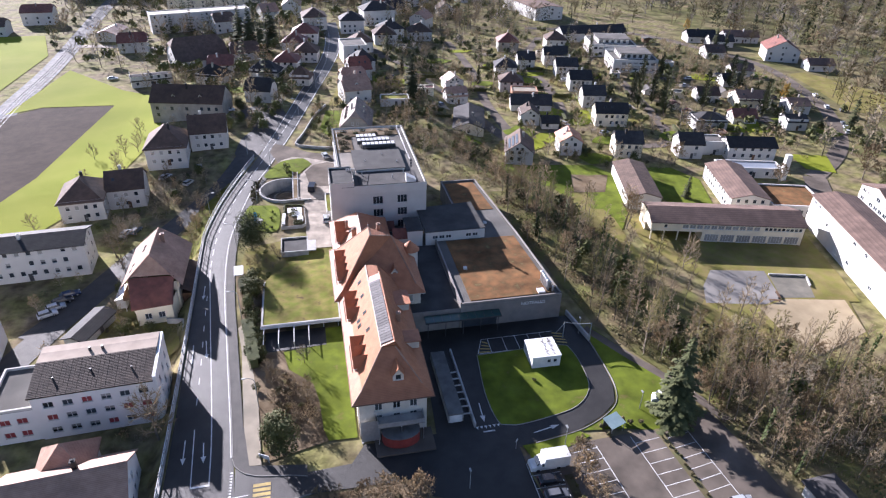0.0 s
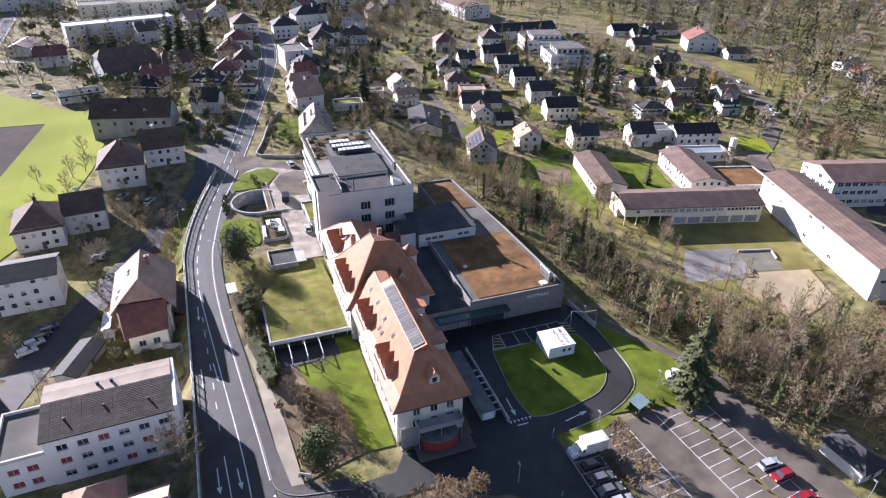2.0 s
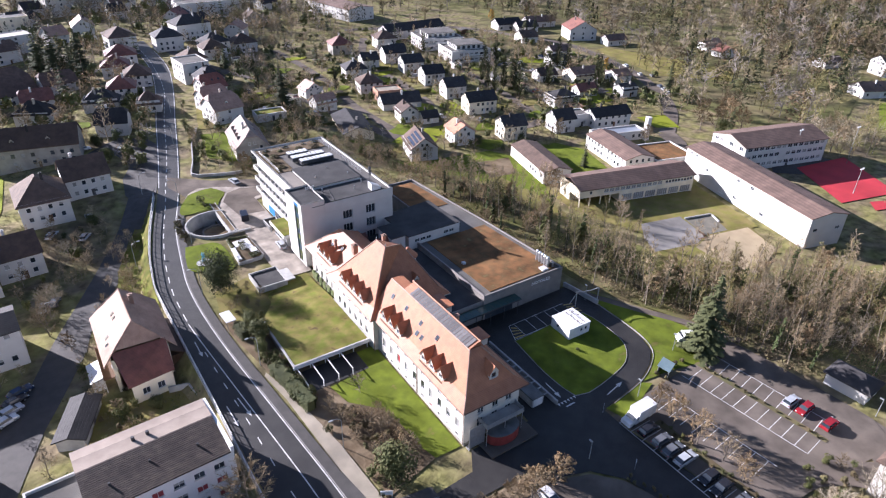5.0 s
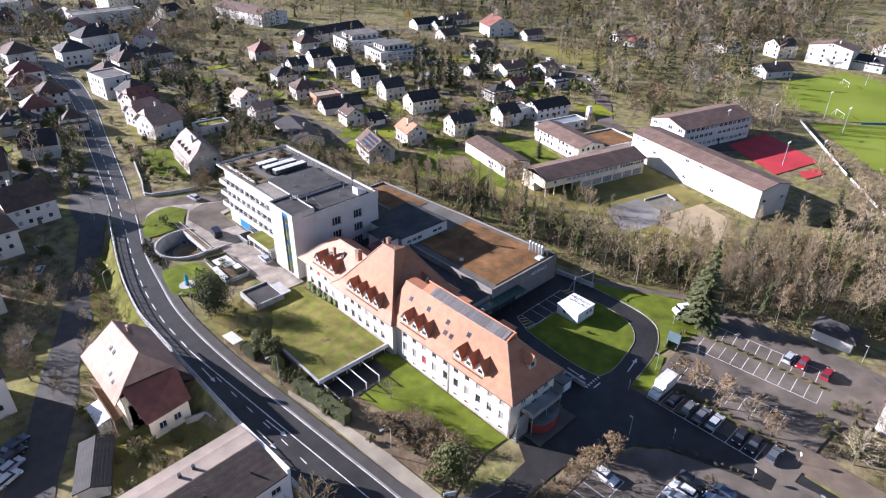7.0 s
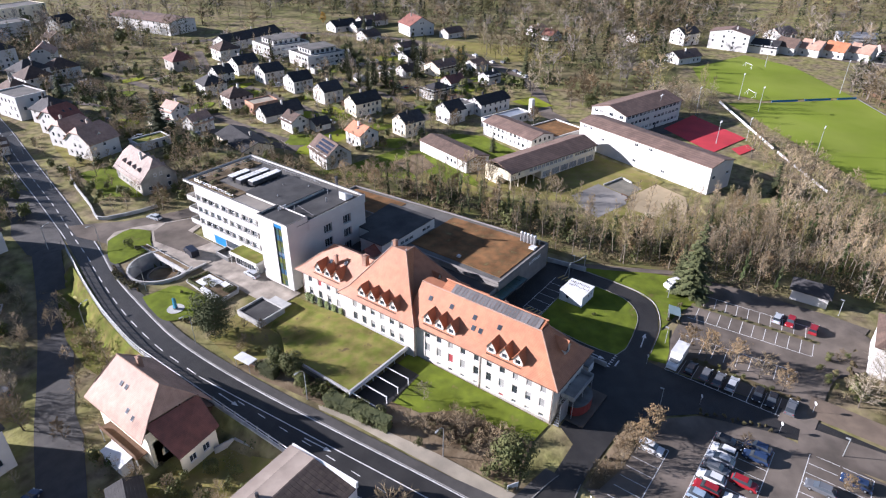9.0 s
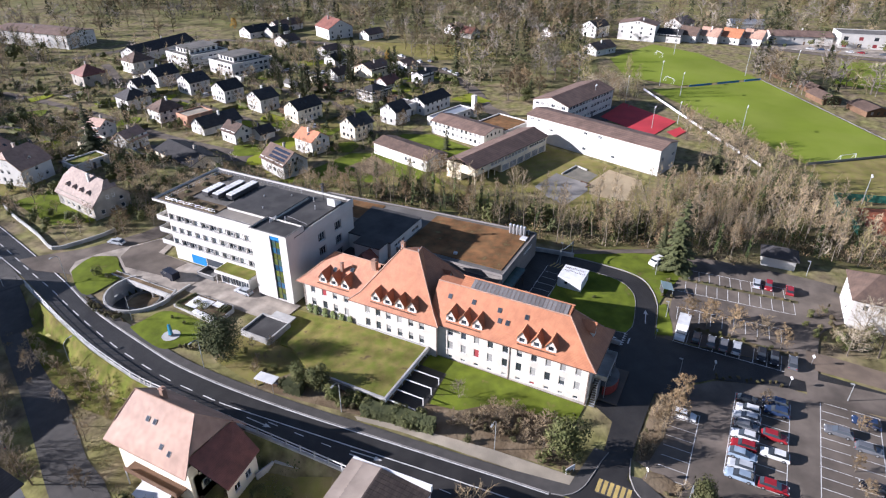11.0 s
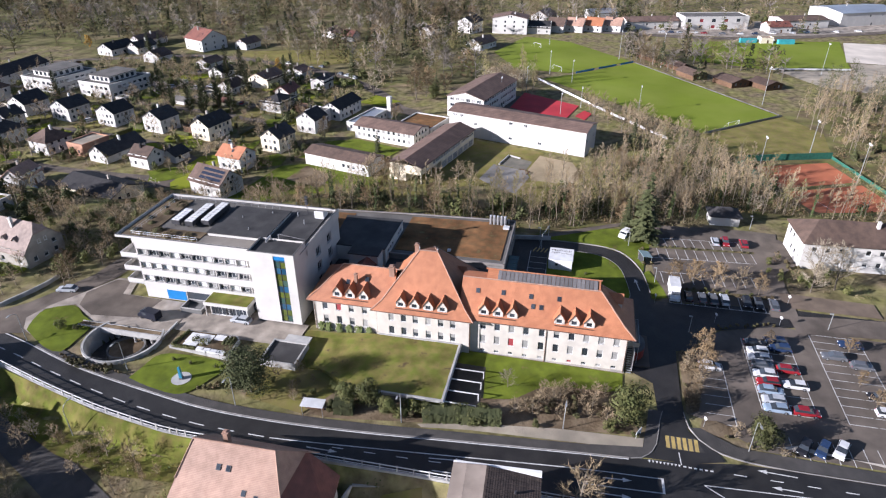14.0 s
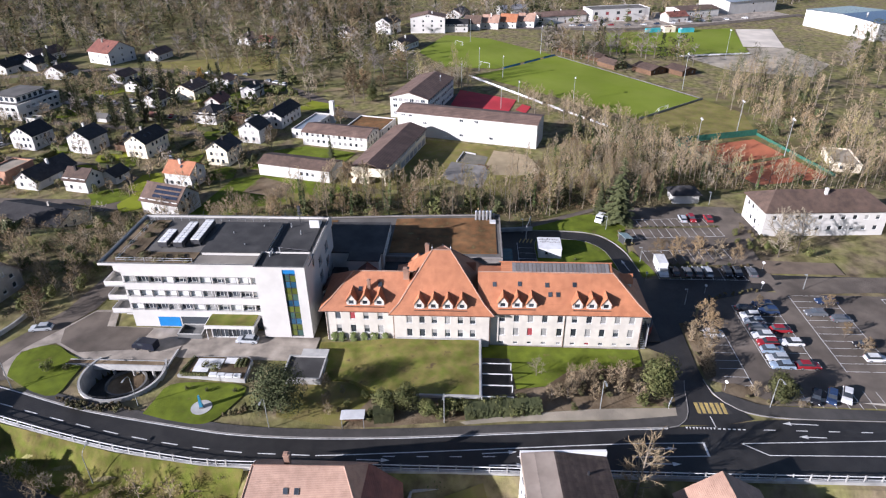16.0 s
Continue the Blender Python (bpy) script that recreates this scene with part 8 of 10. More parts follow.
# ---- farmhouse, apartment block and house by the road ----
def farmhouse():
    z = -3.2
    F = thing("farmhouse", -38.5, 138, z, 0, "old farmhouse with a huge weathered hipped tile roof", "house")
    g = G()
    c = [(-5.3, -7.0), (5.3, -7.0), (5.3, 9.4), (-5.3, 9.4)]
    for p_, q_ in zip(c, c[1:] + c[:1]):
        facade(F, g, p_, q_, -1.5, 7.0, [1.4, 4.6], 3.0, 1.1, 1.2, skip=.2)
    g.face([(-4.2, 9.4, 8.9), (4.2, 9.4, 8.9), (5.3, 9.4, 7.0), (-5.3, 9.4, 7.0)])
    g.face([(-4.2, 9.4, 8.9), (0, 8.8, 12.6), (4.2, 9.4, 8.9)])
    low = [(-3.3, -12.6), (4.3, -11.8), (4.9, -7.0), (-4.6, -7.0)]
    for p_, q_ in zip(low, low[1:]):
        facade(F, g, p_, q_, -1.5, 4.5, [1.6], 2.9, 1.4, 1.5, skip=.2)
    part("wall", g, CREAM, F)
    # steep main roof: a full hip to the south, a half hip to the north
    r = G()
    A, B = (.1, -4.8, 13.15), (0, 8.6, 13.05)
    NW, NE, NWe, NEe = (-4.4, 9.9, 9.0), (4.4, 9.9, 9.0), (-6.7, 10.4, 6.8), (6.7, 10.4, 6.8)
    SW, SE, SWe, SEe = (-4.4, -7.1, 9.1), (4.4, -7.4, 9.1), (-6.7, -8.2, 6.8), (6.7, -8.4, 6.8)
    faces = [[NW, NWe, SWe, SW, A, B], [B, A, SE, SEe, NEe, NE], [A, SW, SE]]
    for f in faces:
        r.face(f)
    for a, b in ((NWe, SWe), (SWe, SW), (SEe, NEe), (SE, SEe), (NW, NWe), (NEe, NE), (NW, B), (B, NE)):
        r.face([a, b, (b[0], b[1], b[2] - .25), (a[0], a[1], a[2] - .25)])
    R = part("roof", r, TILE_PINK, F)
    cap = G()
    for a, b in ((A, B), (A, SW), (A, SE), (B, NW), (B, NE), (SW, SWe)):
        cap.tube(a, b, .14, .14, 5)
    part("ridge_tiles", cap, TILE_PINK, R)
    r2 = G()
    l4 = [(-3.8, -13.6, 4.5), (4.8, -12.4, 4.5), (5.0, -7.2, 8.7), (-4.9, -6.9, 8.7)]
    r2.face(l4)
    r2.face([(x, y, h - .25) for x, y, h in l4][::-1])
    for a, b in zip(l4, l4[1:]):
        r2.face([b, a, (a[0], a[1], a[2] - .25), (b[0], b[1], b[2] - .25)])
    part("lean_to_roof", r2, TILE_RED, F)
    for y, k in ((-3.4, .25), (-1.4, .3), (1.8, .62), (3.4, .62)):
        skylight(R, -6.7 + 6.7 * k, y, 6.8 + 6.35 * k + .06, -90, 43, .7, .9)
    chimney(R, 1.6, 4, 10.5, 13.6, .8, TILE_PINK)
    b = part("west_balcony", G().box(-7.4, -6, 2.2, -5.3, 6, 2.4).box(-7.4, -6, 2.4, -7.3, 6, 3.3), WOODWALL, F)
    for y in (-5.8, -2, 2, 5.8):
        part("post", G().box(-7.4, y - .08, -1.5, -7.24, y + .08, 2.2), FRAME_W, b)
    part("lean_shelter", G().box(-9.6, -4.5, -1.0, -7.5, 1.5, 1.4).prism([(-9.8, -4.7), (-7.4, -4.7), (-7.4, 1.7), (-9.8, 1.7)], lambda x, y: 1.4 + (x + 9.8) * .25, lambda x, y: 1.55 + (x + 9.8) * .25), FRAME_W, F)
    part("side_shed", G().box(5.4, -5.5, -1.5, 8.0, 7, 2.4), WOODWALL, F)
    q = G()
    q.prism([(5.3, -5.9), (8.4, -5.9), (8.4, 7.4), (5.3, 7.4)], lambda x, y: 4.1 - (x - 5.3) * .5, lambda x, y: 4.35 - (x - 5.3) * .5)
    part("shed_roof", q, TILE_BROWN, F)


farmhouse()


def flats():
    z = -4.0
    F = thing("apartment_block", -42.0, 100.4, z, 3, "white apartment block with red blinds and a dark tiled roof", "apartment block")
    rng = random.Random(8)
    g = G()
    X, Y, top = 10.4, 6.3, 10.0
    rows = [2.0, 5.0, 8.0]
    facade(F, g, (-X, -Y), (X, -Y), 0, top, rows, 3.2, 1.7, 1.25, ("redblind", "", "", "half", ""), rng=rng)
    facade(F, g, (X, -Y), (X, Y), 0, top, rows, 3.8, 1.3, 1.6, ("", "half"), rng=rng)
    facade(F, g, (X, Y), (-X, Y), 0, top, rows, 3.2, 1.7, 1.25, ("", "half"), rng=rng)
    panel(g, (-X, Y), (-X, -Y), 0, top, [])
    w = [(-X - 7.5, -Y + .3), (-X, -Y + .3), (-X, Y - .6), (-X - 7.5, Y - .6)]
    facade(F, g, w[0], w[1], 0, 7.2, [2.0, 5.0], 3.0, 1.7, 1.25, ("redblind", ""), rng=rng)
    panel(g, w[2], w[3], 0, 7.2, [])
    panel(g, w[3], w[0], 0, 7.2, [])
    part("wall", g, WHITE_LIFTED, F)
    r = G()
    n, ya, yb = 22, -Y - .3, Y * .25
    for i in range(n):
        y0, y1 = ya + (yb - ya) * i / n, ya + (yb - ya) * (i + 1) / n
        for k in range(26):
            xa = -X - .3 + (2 * X - .2) * k / 26
            xb = xa + (2 * X - .2) / 26 - .05
            r.box(xa, y0, top + .1 + (y0 - ya) * .16, xb, y1, top + .3 + (y0 - ya) * .16 + .02 * (k % 2))
    r.prism([(-X - .3, ya), (X - .5, ya), (X - .5, yb), (-X - .3, yb)], top, lambda x, y: top + .2 + (y - ya) * .16)
    part("tiled_roof", r, mat("flats_tiles", (0.075, 0.056, 0.047), (0.052, 0.040, 0.034), 0.8, 0.85, 0.25, 9, grime=0.25, gscale=0.3, rows=0.2), F)
    r = G()
    r.prism([(-X - .3, Y * .25), (X - .5, Y * .25), (X - .5, Y + .3), (-X - .3, Y + .3)], top, lambda x, y: top + 1.55 - (y - Y * .25) * .05)
    part("rear_roof", r, mat("rear_roof_sheet", (0.36, 0.295, 0.24), (0.29, 0.235, 0.19), 0.4, 0.9, 0.2, 6, rows=0.2), F)
    part("end_wall", G().box(X - .5, -Y - .32, top, X + .05, Y + .32, top + 1.2), WHITE_LIFTED, F)
    part("wing_roof", G().prism(w, 7.2, 7.35), ROOF_GRAVEL, F)
    q = G()
    q.box(w[0][0] - .1, w[0][1] - .1, 7.35, w[1][0], w[0][1] + .25, 7.9)
    q.box(w[0][0] - .1, w[0][1] + .25, 7.35, w[0][0] + .25, w[3][1], 7.9)
    q.box(w[0][0] - .1, w[3][1], 7.35, w[1][0], w[3][1] + .3, 7.9)
    part("wing_parapet", q, WHITE, F)
    for x in (-2, .2):
        q = G().tube((x, 3.4, top + 1.3), (x, 3.4, top + 2.2), .28, .28, 8)
        part("vent", q, METAL_DARK, F)
    for x, y in ((-7, -3), (-1, -2), (6, -3)):
        part("vent", G().tube((x, y, top + .6), (x, y, top + 1.4), .2, .2, 6), METAL_DARK, F)


flats()
hh = house(-42.8, 76.2, 19, 12.5, 5, 5.0, 4.2, roof="gable", roofm=TILE_PINK, near=True, wallm=WHITE_LIFTED, label="white house with a weathered red gable roof", rows=(1.8, 4.2))
q_ = G()
roof_hip(q_, 8.5, 8.5, 4.2, 4.2, .4)
tw_ = part("annex_roof", q_, TILE_PINK, hh, "weathered red hipped roof of the annex", m=pose(-1.0, 6.5, 1.0))
part("annex_wall", G().box(-3.9, -3.9, -2.5, 3.9, 3.9, 4.2), WHITE, tw_)


# ---- forecourt: ramp pit, deck, planters, sculpture ----
def ramp_pit():
    cx, cy, R = PIT
    gz = ground(cx, cy)
    P = thing("car_ramp", cx, cy, gz, 0, "sunken round concrete car ramp below the forecourt", "ramp")
    n = 44
    ring = [(math.cos(2 * math.pi * i / n), math.sin(2 * math.pi * i / n)) for i in range(n)]
    w = G()
    for (a, b), (c, d) in zip(ring, ring[1:] + ring[:1]):
        inside = (a + c) / 2 < .52
        h = .55 if inside else .06
        o = .45
        w.face([(a * R, b * R, -4.4), (c * R, d * R, -4.4), (c * R, d * R, h), (a * R, b * R, h)])
        w.face([(a * R, b * R, h), (c * R, d * R, h), (c * (R + o), d * (R + o), h), (a * (R + o), b * (R + o), h)])
        w.face([(c * (R + o), d * (R + o), -.6), (a * (R + o), b * (R + o), -.6), (a * (R + o), b * (R + o), h), (c * (R + o), d * (R + o), h)])
    part("outer_wall", w, CONCRETE, P)
    f = G()
    for i in range(n):
        a, c = ring[i], ring[(i + 1) % n]
        z0, z1 = -4.2 + 1.6 * (i / n), -4.2 + 1.6 * ((i + 1) / n)
        f.face([(a[0] * 4, a[1] * 4, z0), (a[0] * R, a[1] * R, z0), (c[0] * R, c[1] * R, z1), (c[0] * 4, c[1] * 4, z1)])
    part("ramp_road", f, ASPHALT, P)
    d = G()
    for (a, b), (c, e) in zip(ring, ring[1:] + ring[:1]):
        k, q = 3.9, 3.5
        d.face([(a * k, b * k, -4.4), (c * k, e * k, -4.4), (c * k, e * k, -1.9), (a * k, b * k, -1.9)])
        d.face([(a * k, b * k, -1.9), (c * k, e * k, -1.9), (c * q, e * q, -1.9), (a * q, b * q, -1.9)])
        d.face([(c * q, e * q, -2.6), (a * q, b * q, -2.6), (a * q, b * q, -1.9), (c * q, e * q, -1.9)])
    # darker concrete on the drum puts the pit's inner shade into its colour
    part("inner_drum", d, CONCRETE_DARK, P)
    d = G()
    d.face([(a * 3.5, b * 3.5, -2.5) for a, b in ring])
    part("drum_fill", d, LITTER, P)
    # deck over the eastern part with columns
    poly = [(2.3, -7.6), (9.0, -7.8), (9.0, 12.8), (2.3, 12.8)]
    q = G()
    q.prism(poly, -.55, .08)
    part("deck", q, PAVING, P)
    part("deck_edge", G().box(2.0, -8.0, -.8, 2.3, 12.8, .5), CONCRETE, P)
    part("deck_planter", G().box(2.3, -7.6, .08, 3.5, 12.6, .42), LITTER, P)
    part("deck_kerb", G().box(3.5, -7.6, .08, 3.7, 12.6, .5), CONCRETE, P)
    part("deck_edge", G().box(2.3, -8.0, .08, 7.4, -7.65, .5), CONCRETE, P)
    for y in (-4.4, -.4, 3.6):
        part("column", G().tube((2.6, y, -4.4), (2.6, y, -.5), .3, .3, 10), CONCRETE, P)
    # kerb rail round the outer wall
    r = G()
    pts = [(math.cos(t) * (R + .25), math.sin(t) * (R + .25)) for t in (radians(70 + i * 8) for i in range(28))]
    for a, b in zip(pts, pts[1:]):
        r.tube((*a, 1.25), (*b, 1.25), .03, .03, 5)
    for a in pts[::3]:
        r.tube((*a, .8), (*a, 1.25), .025, .025, 5)
    part("handrail", r, METAL_DARK, P)


ramp_pit()


def planter_terrace():
    z = ground(-7, 165)
    P = thing("planter_terrace", -6.9, 165.2, z, 0, "raised planted terrace with white stone blocks and hedges", "planter")
    poly = [(-2.4, 6.8), (3.2, 5.6), (3.4, -5.6), (2.4, -6.6), (-3.4, -6.8)][::-1]
    q = G()
    q.prism(poly, -.6, .7)
    part("base_wall", q, CONCRETE, P)
    q = G()
    q.prism([(x * .93, y * .95) for x, y in poly], .7, .78)
    part("soil", q, LITTER, P)
    for x, y, w, d, h in ((.9, 1.6, 3.0, 5.2, .14), (-.9, 2.6, 1.4, 3.0, .12), (1.9, -3.0, 1.6, 3.2, .2), (-2.7, -5.2, .9, 1.4, .5), (-2.7, -3.6, .9, 1.4, .5), (-2.6, -2.0, .9, 1.4, .5), (-2.5, -.4, .9, 1.4, .5)):
        part("stone_block", G().box(x - w / 2, y - d / 2, .78, x + w / 2, y + d / 2, .78 + h), BOARD_W, P)
    rr = random.Random(12)
    for nm, spots, r in (("clipped_hedge", [(-1.9 + k * .5, 6.1 - k * .1) for k in range(10)] + [(-2.35, 5.6 - k * .5) for k in range(10)], .5), ("terrace_shrub", [(-.5, -.2), (-.3, .4), (0, -.4)], 1.0), ("low_planting", [(.4 + (k % 4) * .6, -5.6 + (k // 4) * .8) for k in range(12)], .45)):
        q = G()
        for x, y in spots:
            for _ in range(70):
                d = Vector((rr.gauss(0, 1), rr.gauss(0, 1), abs(rr.gauss(0, 1)))).normalized()
                k = Vector((x, y, .8)) + d * r * rr.uniform(.75, 1.05)
                u = d.orthogonal().normalized() * .12
                v = d.cross(u)
                q.face([k - u, k + v, k + u, k - v])
        part(nm, q, EVERGREEN, P)


planter_terrace()

sc = thing("sculpture", -17.3, 164.2, ground(-17.3, 164.2), 20, "tall blue abstract sculpture on a round stone bed", "sculpture")
q = G()
q.prism([(1.9 * math.cos(t * .35), 1.9 * math.sin(t * .35)) for t in range(18)], -.1, .16)
part("stone_bed", q, CONCRETE, sc)
q = G()
q.prism([(-.5, -.35), (.5, -.3), (.42, .3), (-.4, .35)], .16, .5)
part("plinth", q, CONCRETE_DARK, sc)
q = G()
lo_, hi_ = [(-.45, -.3, .5), (.45, -.25, .5), (.4, .28, .5), (-.38, .3, .5)], [(-.28, -.12, 3.1), (.5, -.05, 2.7), (.45, .22, 2.7), (-.25, .2, 3.1)]
for i in range(4):
    j = (i + 1) % 4
    q.face([lo_[i], lo_[j], hi_[j], hi_[i]])
q.face(hi_)
part("figure_slab", q, mat("blue_bronze", (0.05, 0.26, 0.40), (0.04, 0.2, 0.3), 2, .4), sc)

# sunken stair by the lawn
st = thing("stair_enclosure", -6.6, 147.6, ground(-6.6, 147.6), 0, "dark sunken stairwell with pale concrete walls", "stairwell")
for a_ in ((-3.6, -3.8, 3.4, -3.5), (-3.6, 3.5, 3.4, 3.8), (-3.6, -3.5, -3.3, 3.5), (3.1, -3.5, 3.4, 3.5)):
    part("wall", G().box(a_[0], a_[1], -.5, a_[2], a_[3], 1.5), CONCRETE, st)
# dark sheet below the wall tops stands in for the shaded open stairwell
part("roof", G().box(-3.3, -3.5, .9, 3.1, 3.5, 1.1), ROOF_FELT, st)
part("slab", G().box(3.4, -3.8, 1.2, 5.4, 1.5, 1.5), CONCRETE, st)

# open stairwell beside the entrance
kk = thing("entrance_stairwell", 4.3, 174.2, ground(4.3, 174.2), 0, "dark open stairwell with a pale rim beside the entrance", "stairwell")
for a_ in ((-1.7, -2.6, 1.9, -2.4), (-1.7, 2.4, 1.9, 2.6), (-1.7, -2.4, -1.5, 2.4), (1.7, -2.4, 1.9, 2.4)):
    part("side_wall", G().box(a_[0], a_[1], -.3, a_[2], a_[3], 1.15), CONCRETE_DARK, kk)
    part("rim", G().box(a_[0] - .05, a_[1] - .05, 1.15, a_[2] + .05, a_[3] + .05, 1.25), CONCRETE, kk)
for k in range(6):
    part("step", G().box(-1.5, -2.4 + k * .8, -.2, 1.7, -1.6 + k * .8, .62 - k * .1), CONCRETE_DARK, kk)

# bus shelter
bs = thing("bus_shelter", -20.0, 135.8, ground(-20, 135.8), 4, "small bus shelter with a white flat roof", "bus shelter")
part("roof", G().box(-1.1, -2.1, 2.3, 1.1, 2.1, 2.45), BOARD_W, bs)
part("back_wall", G().box(.9, -2.0, 0, 1.0, 2.0, 2.3), GLASS, bs)
for y in (-1.9, 1.9):
    part("post", G().tube((-.9, y, -.1), (-.9, y, 2.3), .05, .05, 6), METAL, bs)
part("bench", G().box(.4, -1.6, .4, .85, 1.6, .48), WOODWALL, bs)

# pergola beams in front of the carport
pg = thing("pergola_frame", -3.0, 110.6, ground(-3, 110.6), 0, "white steel frames in front of the planted carport roof", "pergola")
for y0_, x0_ in ((0, -10.5), (0, -7.4), (0, -4.2), (0, -1.1)):
    part("beam", G().box(x0_ - .08, -3.2, 1.55, x0_ + .08, 2.6, 1.72), BOARD_W, pg)
    part("post", G().box(x0_ - .08, -3.36, -.4, x0_ + .08, -3.2, 1.72), BOARD_W, pg)


# ---- retaining wall and railing along the road ----
WL = smooth_line([(-28.9, 44), (-29.3, 80), (-29.7, 112), (-30.4, 150), (-30.4, 158), (-29.8, 164), (-28.1, 175), (-25.2, 188), (-22.0, 200), (-19.6, 209)], 2.6)


def retaining_wall():
    A, B = offset_line(WL, .2), offset_line(WL, -.2)
    g = G()
    n = len(WL)
    zt = [ground(x + 2.5, y) + .32 for x, y in WL]
    for P_, dz in ((A, 0), (B, 0), (A, -5.2), (B, -1.5)):
        for (x, y), z in zip(P_, zt):
            g.v.append((x, y, z + dz))
    for i in range(n - 1):
        g.f += [(i, n + i, n + i + 1, i + 1), (i + 1, 2 * n + i + 1, 2 * n + i, i), (n + i, 3 * n + i, 3 * n + i + 1, n + i + 1)]
        g.m += [0, 0, 0]
    solid("retaining_wall", g, CONCRETE, "pale concrete retaining wall along the road", "wall", kind="structure")
    F = thing("railing", WL[0][0], WL[0][1], zt[0], 0, "white railing with square posts and two rails on the retaining wall", "railing")
    ox, oy, oz = WL[0][0], WL[0][1], zt[0]
    post = G().box(-.09, -.09, 0, .09, .09, 1.25).box(-.12, -.12, 1.25, .12, .12, 1.32).mesh("post", CONCRETE)
    for i in range(n):
        part("post", post, None, F, m=pose(WL[i][0] - ox, WL[i][1] - oy, zt[i] - oz))
    for i in range(n - 1):
        a, b = Vector((WL[i][0] - ox, WL[i][1] - oy, zt[i] - oz)), Vector((WL[i + 1][0] - ox, WL[i + 1][1] - oy, zt[i + 1] - oz))
        part("rail", G().tube(a + Vector((0, 0, 1.12)), b + Vector((0, 0, 1.12)), .085, .085, 5, cap=False).tube(a + Vector((0, 0, .42)), b + Vector((0, 0, .42)), .05, .05, 5, cap=False), BOARD_W, F)


retaining_wall()
drape("slope_lawn", [(-30.9, 152), (-30.6, 160), (-28.6, 175), (-22.6, 200), (-25.4, 205), (-31, 192), (-36, 178), (-38, 166), (-37, 154)], .16, ROUGH_GRASS, "rough yellow-green grass below the retaining wall", "lawn", cell=1)
drape("farm_garden", [(-49, 134), (-46, 128), (-34, 126), (-31, 113), (-46, 108), (-54, 112), (-50, 122)], .06, LAWN_DRY, "rough garden beside the farmhouse", "garden")
ribbon("garden_wall", smooth_line([(7.2, 262), (2.4, 250), (-2.6, 230), (-5.6, 219.4), (-2, 216.6), (4.6, 214.2), (9, 213.6)], 2), .2, -.2, 0, CONCRETE, "low concrete garden wall beside the road", "wall", high=.9)
drape("stony_edge", [(-10.6, 56), (-9.4, 52), (-12, 36), (-12.4, 20), (-11, 20), (-10.8, 40)], .12, SAND, "pale stony edge beside the car park", "verge")
# ---- lamps, masts, goals, fences of the pitches ----
for x_, y_, r_ in ((-18.7, 119.8, 180), (-14.0, 91.5, 180), (-12.3, 60.4, 180), (-21.6, 150.5, 180), (-17.3, 176, 180), (-14, 202, 180), (-22, 214, 0), (-4, 250, 180), (4, 288, 180), (-31.5, 178, 0)):
    street_lamp(x_, y_, 7.5, r_)
for x_, y_ in ((56.9, 78), (39.6, 72.4), (73.8, 44.4), (27.7, 37), (54, 101.4), (20.6, 66.5)):
    street_lamp(x_, y_, 4.2, 90, .05, "short grey path lamp with a round head")
MASTS = [(294.5, 75, 16), (281, 52.4, 18), (194.6, 68.5, 11), (216.6, 11.7, 17), (138, 28, 10), (151.2, 8.2, 13), (125.6, -.2, 14), (286.4, -4.3, 16), (281, -30.8, 16), (253, 112.5, 12), (216, 121.4, 12), (183, 102.8, 9), (194.8, 94.2, 9), (193.4, 131, 12), (238, 100, 11), (329, 118, 14)]
for x_, y_, h_ in MASTS:
    m_ = thing("floodlight_mast", x_, y_, ground(x_, y_), 0, "tall grey floodlight mast beside the pitch", "floodlight", "floodlights")
    part("pole", G().tube((0, 0, -.3), (0, 0, h_), .16, .09, 8), MAST, m_)
    part("crossbar", G().box(-.9, -.06, h_ - .1, .9, .06, h_ + .02), MAST, m_)
    for k_ in (-.7, .7):
        part("floodlight", G().box(k_ - .35, -.3, h_, k_ + .35, .1, h_ + .45), BOARD_W, m_)
for x_, y_, r_ in ((180, 30.5, -46), (262, 109, 43), (320, 125, 40)):
    g_ = thing("goal", x_, y_, ground(x_, y_) + .05, r_, "white football goal frame", "goal", "goals")
    part("frame", G().tube((-3.6, 0, 0), (-3.6, 0, 2.4), .09, .09, 6).tube((3.6, 0, 0), (3.6, 0, 2.4), .09, .09, 6).tube((-3.6, 0, 2.4), (3.6, 0, 2.4), .09, .09, 6), BOARD_W, g_)
    part("stay", G().tube((-3.6, 0, 2.4), (-3.6, 1.8, 0), .05, .05, 5).tube((3.6, 0, 2.4), (3.6, 1.8, 0), .05, .05, 5), BOARD_W, g_)


def boards(a, b, h, n, material, label, name="board_fence", skip=0):
    F = thing(name, a[0], a[1], ground(*a), math.degrees(math.atan2(b[1] - a[1], b[0] - a[0])), label, "fence")
    L = math.dist(a, b)
    me = G().box(0.03, -.05, .1, L / n - .03, .05, h).mesh("board", material)
    for i in range(n):
        if skip and i % skip == 0:
            continue
        part("board", me, None, F, m=pose(L / n * i, 0, ground(a[0] + (b[0] - a[0]) * i / n, a[1] + (b[1] - a[1]) * i / n) - ground(*a)))


